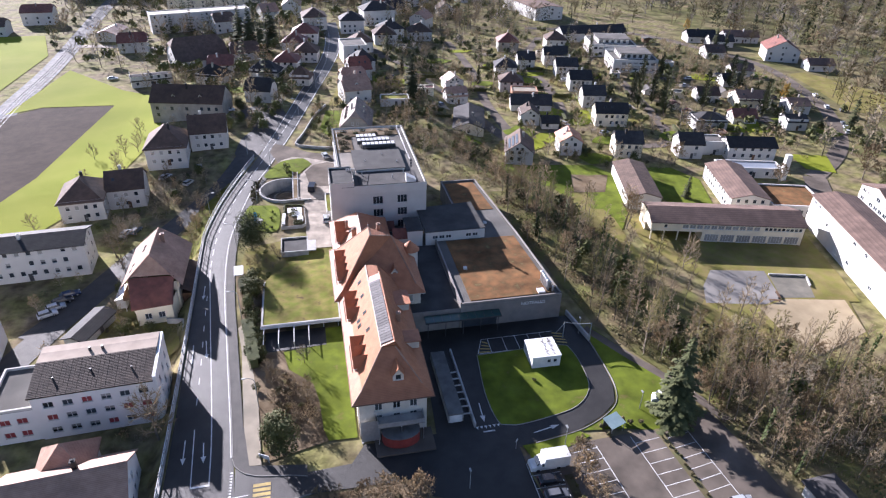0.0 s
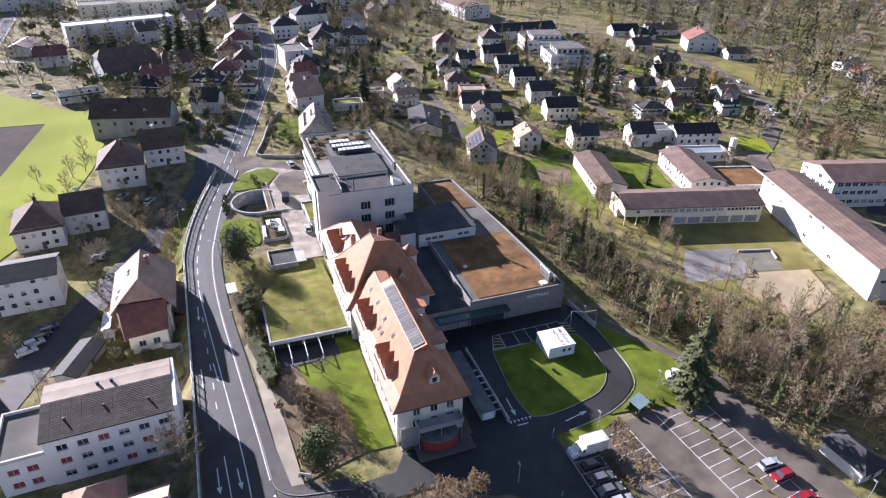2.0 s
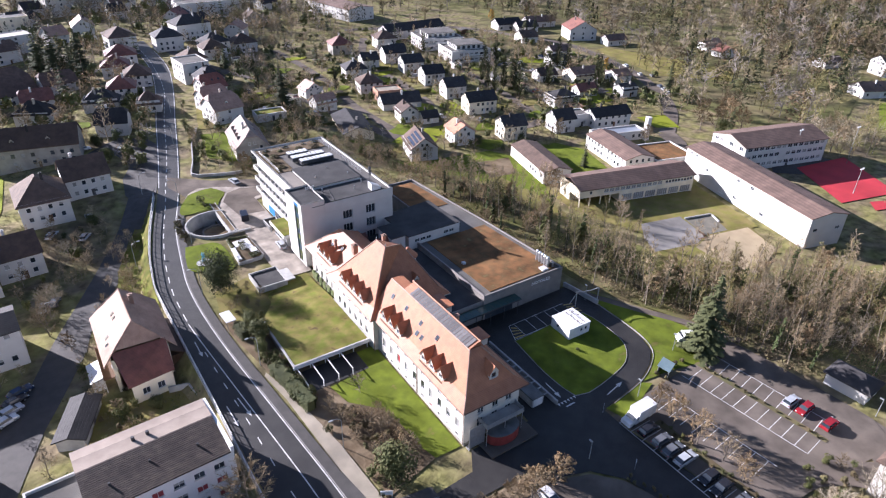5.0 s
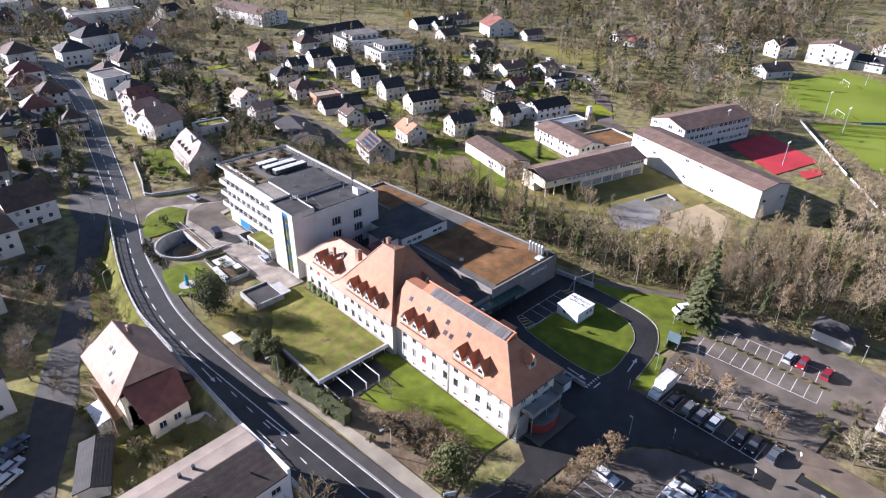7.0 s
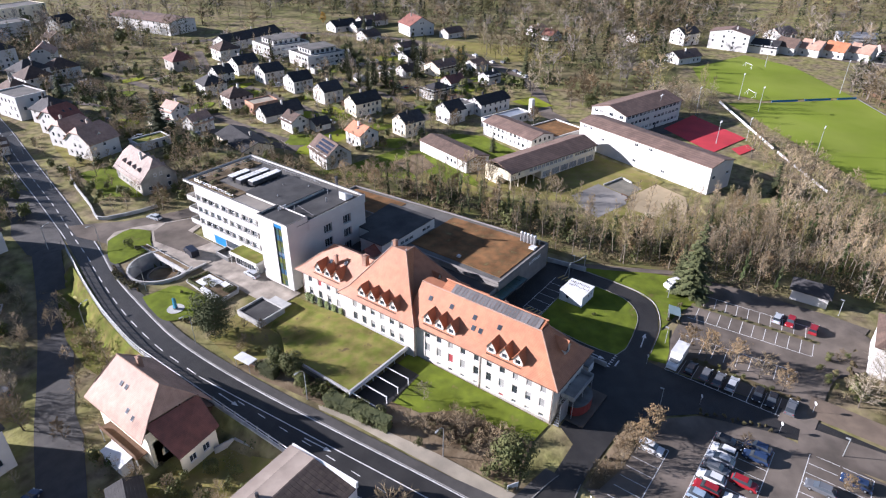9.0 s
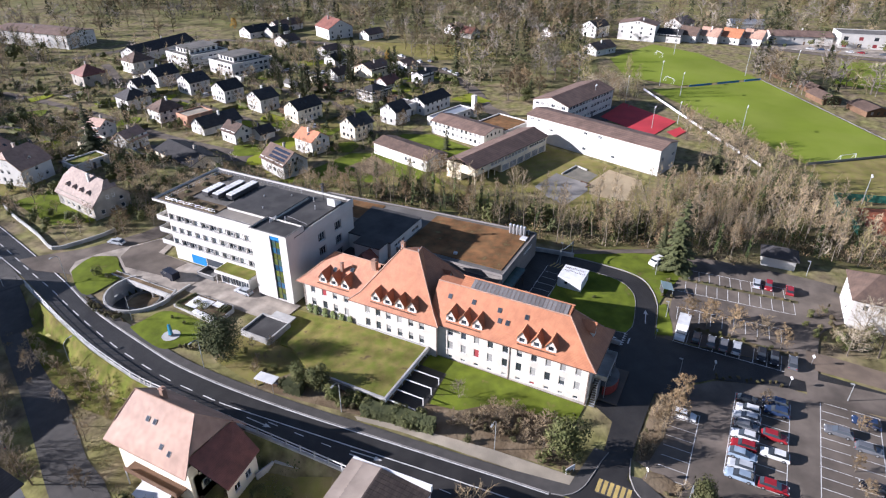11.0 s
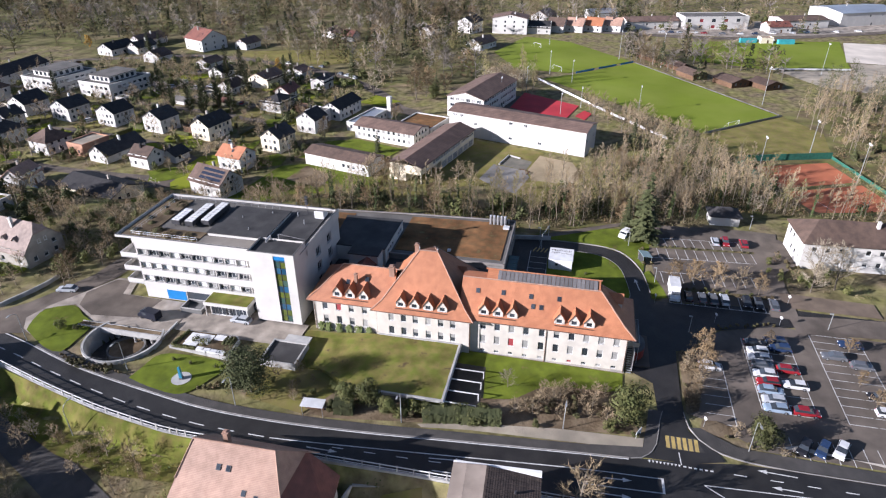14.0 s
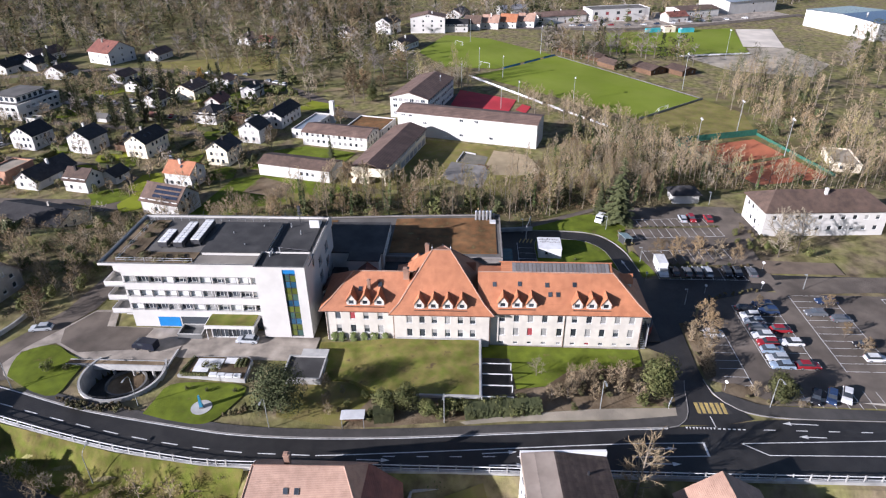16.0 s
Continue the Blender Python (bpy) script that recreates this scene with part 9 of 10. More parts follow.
boards((241, 118.2), (190, 83), 1.1, 18, BOARD_W, "row of white boards beside the pitch")
boards((190, 83), (158, 59), 1.1, 12, BOARD_W, "row of white boards beside the pitch", skip=4)
boards((168, 43.8), (199, 7.2), 1.0, 14, SHUTTER, "grey fence behind the goal line")
boards((254.8, 101), (289, 67), 1.0, 14, BLUE_PANEL, "blue and white boards between the pitches", skip=5)
boards((290, 67), (201, 8), .4, 24, CONCRETE_DARK, "low grey edging along the pitch")
boards((294, -49.8), (287, -6), 1.0, 12, BOARD_W, "white boards beside the second pitch")
boards((138.5, 36.5), (148.8, 1.2), 2.6, 10, NET, "tall green windbreak of the tennis court", "windbreak")
boards((113.5, 30), (138.5, 36.5), 2.6, 8, NET, "tall green windbreak of the tennis court", "windbreak")
boards((148.8, 1.2), (106, -9.5), 1.2, 12, NET, "green mesh fence of the tennis court", "windbreak")
for p_ in (((137, 28), (118, 22.5)), ((141.5, 9.5), (123, 4)), ((127.5, 25.3), (132.2, 6.7)), ((116, 20), (99, 14)), ((120.6, 3.5), (104, -2))):
    stroke("court_line", *p_, .12, PAINT, lot, .1)
# railway with its bank at the western edge
ribbon("railway_bank", smooth_line([(-121, 262), (-123, 300), (-124.5, 365), (-134, 490), (-138, 560)], 8), 5.2, -4.5, .1, CONCRETE_DARK, "dark gravel railway bank", "railway")
for o_ in (1.6, .2, -1.2, -2.6):
    ribbon("rail", smooth_line([(-121, 262), (-123, 300), (-124.5, 365), (-134, 490), (-138, 560)], 8), o_ + .04, o_ - .04, .16, METAL_DARK, "steel rail", "railway", high=.12)
ribbon("station_road", smooth_line([(-130, 400), (-105, 398), (-70, 386), (-40, 378), (-10, 372)], 5), 3.2, -3.2, .06, PAVING, "pale village road", "road")

# ---- cars ----
for i_, (x_, c_) in enumerate(((18.4, "black"), (16.0, "white"), (13.7, "silver"), (11.3, "grey"), (8.8, "white"), (6.3, "red"), (3.9, "lightblue"), (1.3, "silver"), (-1.0, "lightblue"))):
    park(x_ + .1, 53.6, 90 if i_ % 3 else -90, c_, "hatch" if i_ % 2 else "estate")
for x_, y_, r_, c_, k_ in ((20.4, 49.2, 90, "blue", "estate"), (17.9, 48.9, 90, "blue", "hatch"), (11.0, 49.0, -90, "red", "hatch"), (6.5, 48.7, 90, "white", "estate"), (-.8, 48.6, -90, "red", "estate"), (9.2, 63.9, -90, "white", "hatch"),
                           (17.4, 38.9, 90, "grey", "estate"), (22.2, 34.4, 90, "blue", "estate"), (6.2, 34.2, 90, "black", "hatch"), (1.8, 34.2, -90, "white", "hatch"), (15.2, 34.4, -90, "grey", "hatch"), (13.0, 18.5, 90, "white", "hatch"), (3.2, 18.5, 90, "black", "estate"),
                           (-9.9, 51.2, 150, "black", "hatch"), (-9.7, 48.2, 150, "blue", "hatch"), (-9.2, 45.2, 150, "white", "estate"),
                           (34.2, 62.2, 0, "grey", "hatch"), (34.2, 59.7, 0, "grey", "estate"), (34.4, 57.2, 0, "silver", "estate"), (34.3, 52.4, 180, "black", "hatch"), (34.3, 50.0, 180, "black", "estate"), (34.5, 46.6, 0, "grey", "estate"), (34.2, 65.2, 0, "black", "hatch"),
                           (63.3, 55.2, 0, "silver", "hatch"), (63.5, 52.6, 180, "red", "hatch"), (63.6, 47.9, 0, "red", "hatch"),
                           (2.2, 161.8, 88, "silver", "estate"), (-63.0, 133.2, 25, "white", "hatch"), (-62.0, 135.8, 25, "silver", "hatch"), (-61.2, 138.3, 25, "black", "estate"), (-60.2, 140.8, 25, "blue", "estate"), (-53.5, 170, 70, "silver", "hatch"), (-51, 171, 70, "grey", "hatch"),
                           (-40.4, 201, 60, "white", "hatch"), (4.2, 207.2, 100, "silver", "estate"), (106, 241, -70, "white", "hatch"), (118.5, 229, 20, "silver", "hatch"), (222, 262, 80, "black", "hatch"), (238, 245, 60, "white", "hatch"), (242, 240, 60, "grey", "hatch"), (-2.6, 305, 76, "black", "hatch"), (5.6, 333, 78, "white", "hatch"), (-91, 330, 10, "white", "estate"),
                           (384, 44, 100, "white", "estate"), (384.6, 38, 100, "blue", "hatch"), (385, 32, 100, "silver", "hatch"), (385.4, 22, 96, "white", "hatch"), (386, 16, 96, "red", "hatch"), (386, 4, 92, "grey", "estate"), (388, -8, 90, "white", "hatch"), (390, -18, 86, "blue", "hatch"), (394, -30, 80, "white", "estate"), (398, -44, 76, "silver", "hatch"), (402, -54, 74, "lightblue", "hatch"), (408, -74, 72, "white", "hatch"), (414, -90, 70, "white", "estate"),
                           (222.5, 214, 60, "white", "hatch"), (226, 219, 60, "silver", "hatch"), (229, 224, 60, "grey", "hatch"), (245.5, 262, 70, "white", "hatch"), (-31.5, 262, 10, "white", "hatch"), (-21, 254, 80, "silver", "estate"), (-48, 205, 60, "white", "estate"), (-37.6, 209, 100, "white", "hatch")):
    park(x_, y_, r_, c_, k_)


def van(x, y, rot, paint, label, L=5.2, W=1.95, H=2.1, box=False):
    V = thing("van", x, y, ground(x, y) + .05, rot, label, "van")
    g = G()
    prof = [(-L / 2, .35), (-L / 2, H - .1), (-L / 2 + .15, H), (L * .2, H), (L * .34, H * .62), (L / 2 - .1, H * .52), (L / 2, .4)]
    a = [(px, -W / 2, pz) for px, pz in prof]
    b = [(px, W / 2, pz) for px, pz in prof]
    for i in range(len(a)):
        j = (i + 1) % len(a)
        g.face([a[i], a[j], b[j], b[i]])
    g.face(a[::-1])
    g.face(b)
    part("body", g, paint, V)
    part("windscreen", G().box(L * .215, -W / 2 + .15, H * .66, L * .33, W / 2 - .15, H * .9), GLASS, V)
    for s in (-1, 1):
        part("side_window", G().box(-.1, s * (W / 2 + .005) - .02, H * .6, L * .2, s * (W / 2 + .005) + .02, H * .88), GLASS, V)
    if box:
        part("cargo_box", G().box(-L / 2 - .6, -W / 2 - .15, .8, L * .14, W / 2 + .15, H + .9), BOARD_W, V)
    w = G()
    w.tube((0, -.12, 0), (0, .12, 0), .35, .35, 12)
    w.face([(.35 * math.cos(t * math.pi / 6), -.12, .35 * math.sin(t * math.pi / 6)) for t in range(12)])
    wm = w.mesh("wheel", RUBBER)
    for sx in (-.3, .3):
        for sy in (-1, 1):
            part("wheel", wm, None, V, m=pose(L * sx, sy * (W / 2 - .08), .35))
    return V


van(34.6, 68.4, 180, BOARD_W, "white box truck parked on the asphalt", 6.2, 2.1, 2.2, True)
van(-1.0, 182.0, 80, mat("dark_van_paint", (.015, .018, .03), rough=.3), "dark blue van parked on the forecourt deck")
shl = thing("shelter", 49.6, 74.2, ground(49.6, 74.2), 20, "small shelter with a pale teal glass roof among bushes", "shelter")
part("roof", G().prism([(-1.7, -1.3), (1.7, -1.3), (1.7, 1.3), (-1.7, 1.3)], lambda x, y: 2.1 + .2 * y, lambda x, y: 2.2 + .2 * y), mat("pale_teal", (.34, .44, .43), (.27, .36, .36), rough=.3), shl)
for x_, y_ in ((-1.5, -1.1), (1.5, -1.1), (-1.5, 1.1), (1.5, 1.1)):
    part("post", G().tube((x_, y_, -.1), (x_, y_, 2.15 + .2 * y_), .06, .06, 6), METAL, shl)
part("back_wall", G().box(-1.5, 1.05, 0, 1.5, 1.12, 2.2), METAL_DARK, shl)
van(61.9, 78.8, 150, BOARD_W, "white van parked on the grass beside the spruce", 3.9)
for a_, b_ in (((117.5, 121.2), (127.2, 118.8)), ((126.9, 118.2), (124.9, 114.2))):
    d_ = math.atan2(b_[1] - a_[1], b_[0] - a_[0])
    L_ = math.hypot(b_[0] - a_[0], b_[1] - a_[1])
    solid("low_wall", G().box(0, -.2, -.3, L_, .2, .6), CONCRETE, "low concrete wall round the sunken court", "wall", "court walls", m=pose(*a_, ground(*a_), 0, 0, math.degrees(d_)))
for x_, y_, r_ in ((111.2, 110, -15), (113.6, 112, 70)):
    bn_ = thing("bench", x_, y_, ground(x_, y_) + .1, r_, "dark wooden bench beside the school court", "bench", "school benches")
    part("seat", G().box(-1.5, -.3, .42, 1.5, .3, .5), WOODWALL, bn_)
    for e_ in (-1.2, 1.1):
        part("leg", G().box(e_, -.28, 0, e_ + .12, .28, .42), METAL_DARK, bn_)
bar_ = thing("height_barrier", 52.8, 99.9, ground(52.8, 99.9), -14, "grey height barrier with two posts over the ambulance lane", "barrier")
for x_ in (-2.9, 2.9):
    part("post", G().tube((x_, 0, -.3), (x_, 0, 4.4), .13, .11, 8), MAST, bar_)
for k_ in range(6):
    a_, b_ = -2.9 + k_ * 5.8 / 6, -2.9 + (k_ + 1) * 5.8 / 6
    part("beam", G().tube((a_, 0, 4.35 - .35 * (1 - (a_ / 2.9) ** 2)), (b_, 0, 4.35 - .35 * (1 - (b_ / 2.9) ** 2)), .09, .09, 6), MAST, bar_)
part("brace", G().tube((-2.9, 0, 3.9), (-4.6, 0, 1.2), .08, .08, 6), MAST, bar_)
solid("notice_board", G().box(-.05, -1.0, .6, .05, 1.0, 1.5).box(-.05, -.9, -.1, .05, -.8, .6).box(-.05, .8, -.1, .05, .9, .6), BOARD_W, "white notice board on two posts", "sign", m=pose(-12.6, 78.6, ground(-12.6, 78.6), 0, 0, 60))
for x_, y_ in ((-8.1, 67.2), (30.6, 73), (25.4, 60.6), (36.2, 43.2), (27, 47)):
    s_ = thing("road_sign", x_, y_, ground(x_, y_), 40, "round white road sign on a post", "sign", "road signs")
    part("post", G().tube((0, 0, -.2), (0, 0, 2.4), .04, .04, 6), METAL, s_)
    part("plate", G().tube((0, -.02, 2.2), (0, .02, 2.2), .36, .36, 14), BOARD_W, s_)

# ---- planting ----
def scatter(poly, n, keys, smin, smax, seed, mind=2.2, keep=None, stand="", own=None, **k):
    """Plants spread at random over a polygon, no two too close."""
    rng = random.Random(seed)
    xs, ys = [p[0] for p in poly], [p[1] for p in poly]
    put = []
    for _ in range(n * 30):
        if len(put) >= n:
            break
        x, y = rng.uniform(min(xs), max(xs)), rng.uniform(min(ys), max(ys))
        ins = False
        for (x0, y0), (x1, y1) in zip(poly, poly[1:] + poly[:1]):
            if (y0 > y) != (y1 > y) and x < (x1 - x0) * (y - y0) / (y1 - y0) + x0:
                ins = not ins
        if not ins or any((x - a) ** 2 + (y - b) ** 2 < mind * mind for a, b in put) or (keep and not keep(x, y)):
            continue
        put.append((x, y))
        key, sc_ = rng.choice(keys), rng.uniform(smin, smax)
        if stand and not (own and own(x, y)):
            collect(stand, key, x, y, sc_)
        else:
            plant(key, x, y, sc_, **k)
    return put


# cells of the plan that roofs, roads and courts cover
bpy.context.view_layer.update()
TAKEN = set()
for ob in bpy.data.objects:
    nm = ob.name.split(".")[0]
    if ob.type != 'MESH' or not (nm in ("roof", "wall", "lane", "far_road", "yard_lane", "club_road", "side_street", "main_road", "station_road", "entrance_drive", "car_lane", "exit_road", "football_pitch", "second_pitch", "far_pitch", "sand_yard", "sand_pitch", "red_court", "tennis_court", "meadow", "far_meadow", "ploughed_field", "railway_bank", "staff_car_park", "gravel_bays", "school_yard", "school_sand_field", "footpath", "garden_strip")):
        continue
    for f in ob.data.polygons:
        ps = [ob.matrix_world @ ob.data.vertices[i].co for i in f.vertices]
        xs, ys = [p.x for p in ps], [p.y for p in ps]
        if max(xs) - min(xs) > 400:
            continue
        for i in range(int(min(xs) // 1.5), int(max(xs) // 1.5) + 1):
            for j in range(int(min(ys) // 1.5), int(max(ys) // 1.5) + 1):
                x, y, ins = i * 1.5 + .75, j * 1.5 + .75, False
                for p, q in zip(ps, ps[1:] + ps[:1]):
                    if (p.y > y) != (q.y > y) and x < (q.x - p.x) * (y - p.y) / (q.y - p.y) + p.x:
                        ins = not ins
                if ins or max(xs) - min(xs) < 1.5:
                    TAKEN.add((i, j))


def free(x, y, m=1.2):
    return not any((int((x + a) // 1.5), int((y + b) // 1.5)) in TAKEN for a in (-m, 0, m) for b in (-m, 0, m))


for k_ in range(46):
    r_ = random.Random(k_ + 700)
    for _ in range(40):
        x_, y_ = r_.uniform(84, 235), r_.uniform(206, 390)
        if k_ > 32:
            x_, y_ = r_.uniform(-70, 60), r_.uniform(262, 420)
        if free(x_, y_, 4):
            break
    else:
        continue
    if k_ % 3 == 0:
        house(x_, y_, r_.uniform(4, 6.5), r_.uniform(3.4, 6), RE + 90 * (k_ % 2), r_.uniform(2.2, 2.7), r_.uniform(.6, 1.4), roof=r_.choice(("gable", "flat")), roofm=r_.choice((TILE_BROWN, TILE_DARK, ROOF_GRAVEL, TILE_RED)), wallm=r_.choice((WHITE, WOODWALL, CREAM)), rows=(), chim=False, gablewin=False, name="garage", category="garage", group="garden garages", label="small garage or shed between the houses", near=False)
    else:
        w_, d_ = r_.uniform(2.5, 5), r_.uniform(2, 3.6)
        drape("driveway", [(x_ + w_ * a_ + r_.uniform(-.8, .8), y_ + d_ * b_ + r_.uniform(-.8, .8)) for a_, b_ in ((-1, -1), (1, -1), (1, 1), (-1, 1))], .08, r_.choice((PAVING, ASPHALT, GRAVEL)), "pale paved driveway beside a house", "driveway")
        if k_ % 3 == 1:
            park(x_, y_, r_.uniform(0, 180), r_.choice(("white", "grey", "silver", "black", "red", "blue")), "hatch")
scatter([(70.5, 79), (73.5, 60), (76, 57), (84, 59), (81, 68), (77, 82)], 24, ["wood0", "wood1", "wood3", "ivy0", "brown1", "tall0", "tall2"], .55, .9, 101, 2.0, label="slender leafless tree beside the car park", group="trees beside the car park")
scatter([(70, 80), (72.6, 58), (75, 55), (82, 58), (80, 68), (76, 82)], 34, ["brush0", "brush1", "brush2", "brush3"], .7, 1.2, 102, 1.2, name="shrub", category="shrub", label="tangled scrub beside the car park", group="scrub beside the car park")
WOODS = dict(name="tree", category="tree", group="trees of the wooded slope", label="slender leafless tree with grey-brown twigs")
wood = [f"wood{i}" for i in range(5)]
scatter([(52.5, 172), (58.5, 107), (62, 101), (78, 100), (76, 140), (70, 172)], 58, wood + ["ivy0", "ivy1", "ivy2", "ivy0", "brown0"], .55, .95, 11, 2.6, stand="slope_wood", own=lambda x, y: x < 66, **WOODS)
scatter([(76, 102), (96, 104), (88, 140), (82, 165), (70, 172), (76, 140)], 14, wood + ["brown1"], .6, .9, 12, 5, **WOODS)
scatter([(60, 101), (70, 77), (80, 66), (88, 58), (118, 58), (128, 80), (108, 90), (96, 103), (78, 100)], 84, wood + ["ivy0", "ivy1", "brown0", "brown2", "pale0"], .62, 1.02, 13, 3.0, stand="slope_wood", own=lambda x, y: x + y < 158, **WOODS)
scatter([(84, 58), (86, 20), (96, 22), (112, 32), (138, 40), (150, 62), (128, 80), (118, 58)], 105, ["tall0", "tall1", "tall2", "tall3", "smallbrown0", "ivy1", "smallpale0"], .62, 1.0, 14, 2.8, stand="slope_wood", **WOODS)
scatter([(82, 20), (90, -30), (160, -40), (240, -40), (205, 4), (160, -4), (105, -12), (94, 18)], 120, ["tall0", "tall1", "tall2", "tall3", "smallbrown0", "smallbrown1", "green0"], .7, 1.1, 15, 3.4, stand="slope_wood", **WOODS)
scatter([(50, 214), (56, 172), (72, 172), (80, 190), (70, 214)], 34, ["broad0", "broad1", "broad2", "thicket0", "thicket1"], .55, .95, 16, 2.4, label="low leafless thicket tree on the bank", group="thicket trees")
scatter([(150, 70), (166, 48), (176, 60), (206, 92), (196, 92), (176, 88), (162, 78)], 34, ["small0", "small1", "small2", "smallbrown1"], .7, 1.2, 17, 3, stand="slope_wood", **WOODS)
scatter([(206, 118), (236, 118), (246, 128), (236, 150), (212, 150)], 34, ["small3", "tall1", "smallbrown0", "smallpale0"], .8, 1.2, 18, 3, stand="slope_wood", **WOODS)
# gardens of the quarter
scatter([(74, 215), (120, 300), (120, 350), (150, 350), (150, 250), (175, 240), (175, 200), (140, 190), (100, 196)], 46, ["small0", "small1", "small2", "small3", "smallbrown1", "thicket0", "smallbrown0"], .45, .85, 19, 5, keep=free, label="leafless garden tree among the houses", group="garden trees")
scatter([(176, 290), (240, 250), (236, 360), (180, 380), (150, 300)], 40, ["small0", "small1", "smallbrown0", "green0", "small3"], .6, 1.0, 20, 5, keep=free, stand="garden_trees", label="garden tree among the houses", group="garden trees")
scatter([(32, 240), (56, 230), (50, 300), (100, 330), (96, 400), (40, 400), (34, 330)], 46, ["small0", "small1", "small2", "smallbrown0", "green1", "green0"], .6, 1.1, 21, 5, keep=free, label="garden tree among the houses", group="garden trees")
scatter([(-70, 270), (-12, 262), (-2, 300), (-14, 400), (-80, 400)], 60, ["small0", "small1", "green1", "smallbrown0", "green0"], .6, 1.1, 22, 5, keep=free, stand="garden_trees", label="garden tree beside old houses", group="garden trees")
for x_, y_, s_ in ((166, 290, 1.1), (157.7, 263, 1.2), (160.5, 258, 1.25), (156, 249, 1.2), (176.7, 251, 1.3), (198, 237.4, 1.25), (208.4, 271, 1.2), (210, 280.5, 1.2), (185, 305, 1.1), (155.3, 278, 1.0), (162, 346, .9), (150, 266, 1.0), (148, 258, 1.1), (83.6, 301, .9), (45.5, 301.5, .8), (202, 243, 1.1)):
    plant("column" if int(x_) % 2 else "column1", x_, y_, s_ * 1.3, label="tall narrow dark green conifer", name="conifer", category="conifer", group="narrow conifers")
for k_, x_, y_, s_ in (("spruce_wide", 61.4, 74.2, 1.0), ("spruce1", 66.0, 78.5, .6), ("spruce_wide", 44.5, 268.5, .95), ("spruce2", 44, 345, .7), ("spruce0", 145, 73, .7), ("spruce2", 120.5, 168.4, .5), ("spruce_wide", -28, 372, 1.15), ("spruce_wide", -34, 381, 1.2), ("spruce_wide", -17, 376, 1.05), ("spruce2", -24, 384, 1.0), ("spruce0", -22, 366, 1.0), ("spruce1", 246, 352, .9), ("spruce2", 250, 347, .8), ("spruce0", 224, 215, .9), ("spruce2", 202, 164, .6)):
    plant(k_, x_, y_, s_, label="dark green spruce with drooping boughs", name="conifer", category="conifer")
for k_, x_, y_, s_ in (("ever0", 194.3, 163.6, 1.3), ("brown2", 192, 171.5, 1.4), ("brown0", 197, 168, 1.2)):
    plant(k_, x_, y_, s_, label="large tree with brown-green foliage beside the path")
plant("yellow", 224.6, 258, 1.1, label="small tree with bright yellow leaves")
plant("yellow", 256, 402, 1.2, label="small tree with bright yellow leaves")
for k_, x_, y_, s_ in (("brown0", 130.6, 194, .95), ("pale0", 193, 193, 1.35), ("brown1", 202, 160, 1.2), ("brown2", 208, 170, 1.3), ("brown0", 214, 176, 1.2), ("brown1", 157.6, 171.6, .9), ("broad2", 97, 163, 1.1), ("broad1", 91, 152, 1.2), ("brown2", 94, 158, 1.0), ("broad3", 101, 133, .9), ("broad0", 96, 128, 1.0),
                       ("broad1", -77.9, 174.9, .75), ("pale1", -53.5, 161.6, .75), ("broad2", -48, 196, .6), ("broad3", -38.4, 201, .5), ("pale0", -33.3, 184.4, .5), ("broad0", -63.1, 246.9, .8), ("broad1", -63.9, 224.5, .9), ("broad2", -74.7, 226.3, .7), ("broad3", -31.6, 88.8, 1.55), ("broad0", -33.0, 92.5, .7), ("broad3", 6.4, 210, .7), ("brown1", 9.1, 210.9, .85), ("broad2", -43.6, 118, .45), ("broad1", -53.4, 158, .95), ("pale0", -36.5, 95.6, .6), ("broad3", -41, 162.4, .55), ("broad0", -43, 158.6, .5), ("broad2", -47.4, 129.5, .6), ("brown0", -50, 150, .5)):
    plant(k_, x_, y_, s_)
for k_, x_, y_, s_ in (("brown0", 39.6, 64.0, .8), ("brown1", 39.2, 58.6, .82), ("brown2", 40.4, 68.6, .7), ("broad3", 40.0, 53.6, .8), ("brown0", 38.8, 49.0, .65), ("pale0", 45.2, 30.8, 1.3), ("pale1", 50, 34, 1.15), ("pale1", 43, 36.5, .9), ("brown2", 11.9, 65.8, .78), ("brown1", 7.0, 65.6, .8), ("brown0", 3.0, 66.6, .6), ("brown1", 19, 51.1, .42), ("brown0", 19.7, 35.5, .42), ("brown2", 9.1, 36.7, .4), ("brown1", 3.8, 35.5, .45), ("pale1", -5.4, 102.4, .5), ("pale0", -4.2, 80.0, .01)):
    if s_ > .1:
        plant(k_, x_, y_, s_, label="small leafless tree with pale twigs by the car park", group="car park trees")
plant("pinetree", -17.6, 149.4, .95, label="broad dark pine with clumped needles", name="pine")
plant("ever0", -9.9, 80.4, 1.55, label="large round green evergreen bush", name="evergreen_bush", category="bush")
plant("ever1", -10.6, 57.9, 1.2, label="round green evergreen bush by the car park", name="evergreen_bush", category="bush")
plant("ever2", -38.5, 122.4, .62, label="round glossy green bush in the garden", name="evergreen_bush", category="bush")
for k_, x_, y_, s_ in (("ever1", -16.4, 130.5, 1.0), ("ever2", -16.0, 126.6, 1.05), ("ever0", -17.2, 122.8, .7), ("ever1", -18.8, 133, .5), ("bush0", -12.5, 83.6, 1.2), ("bush1", -11.1, 83.0, .9), ("bush0", -13.2, 79.3, .8), ("bush1", -8.8, 198.1, 1.3), ("bush0", -8.5, 194.2, .9), ("bush1", -6.7, 167.3, 1.0), ("bush0", -12.8, 168.7, .5), ("bush1", -13.1, 164.8, .5), ("bush0", -12.8, 159.5, .5), ("bush0", -14.6, 96.4, .9)):
    plant(k_, x_, y_, s_, label="clipped round green bush", name="bush", category="bush", group="clipped bushes")
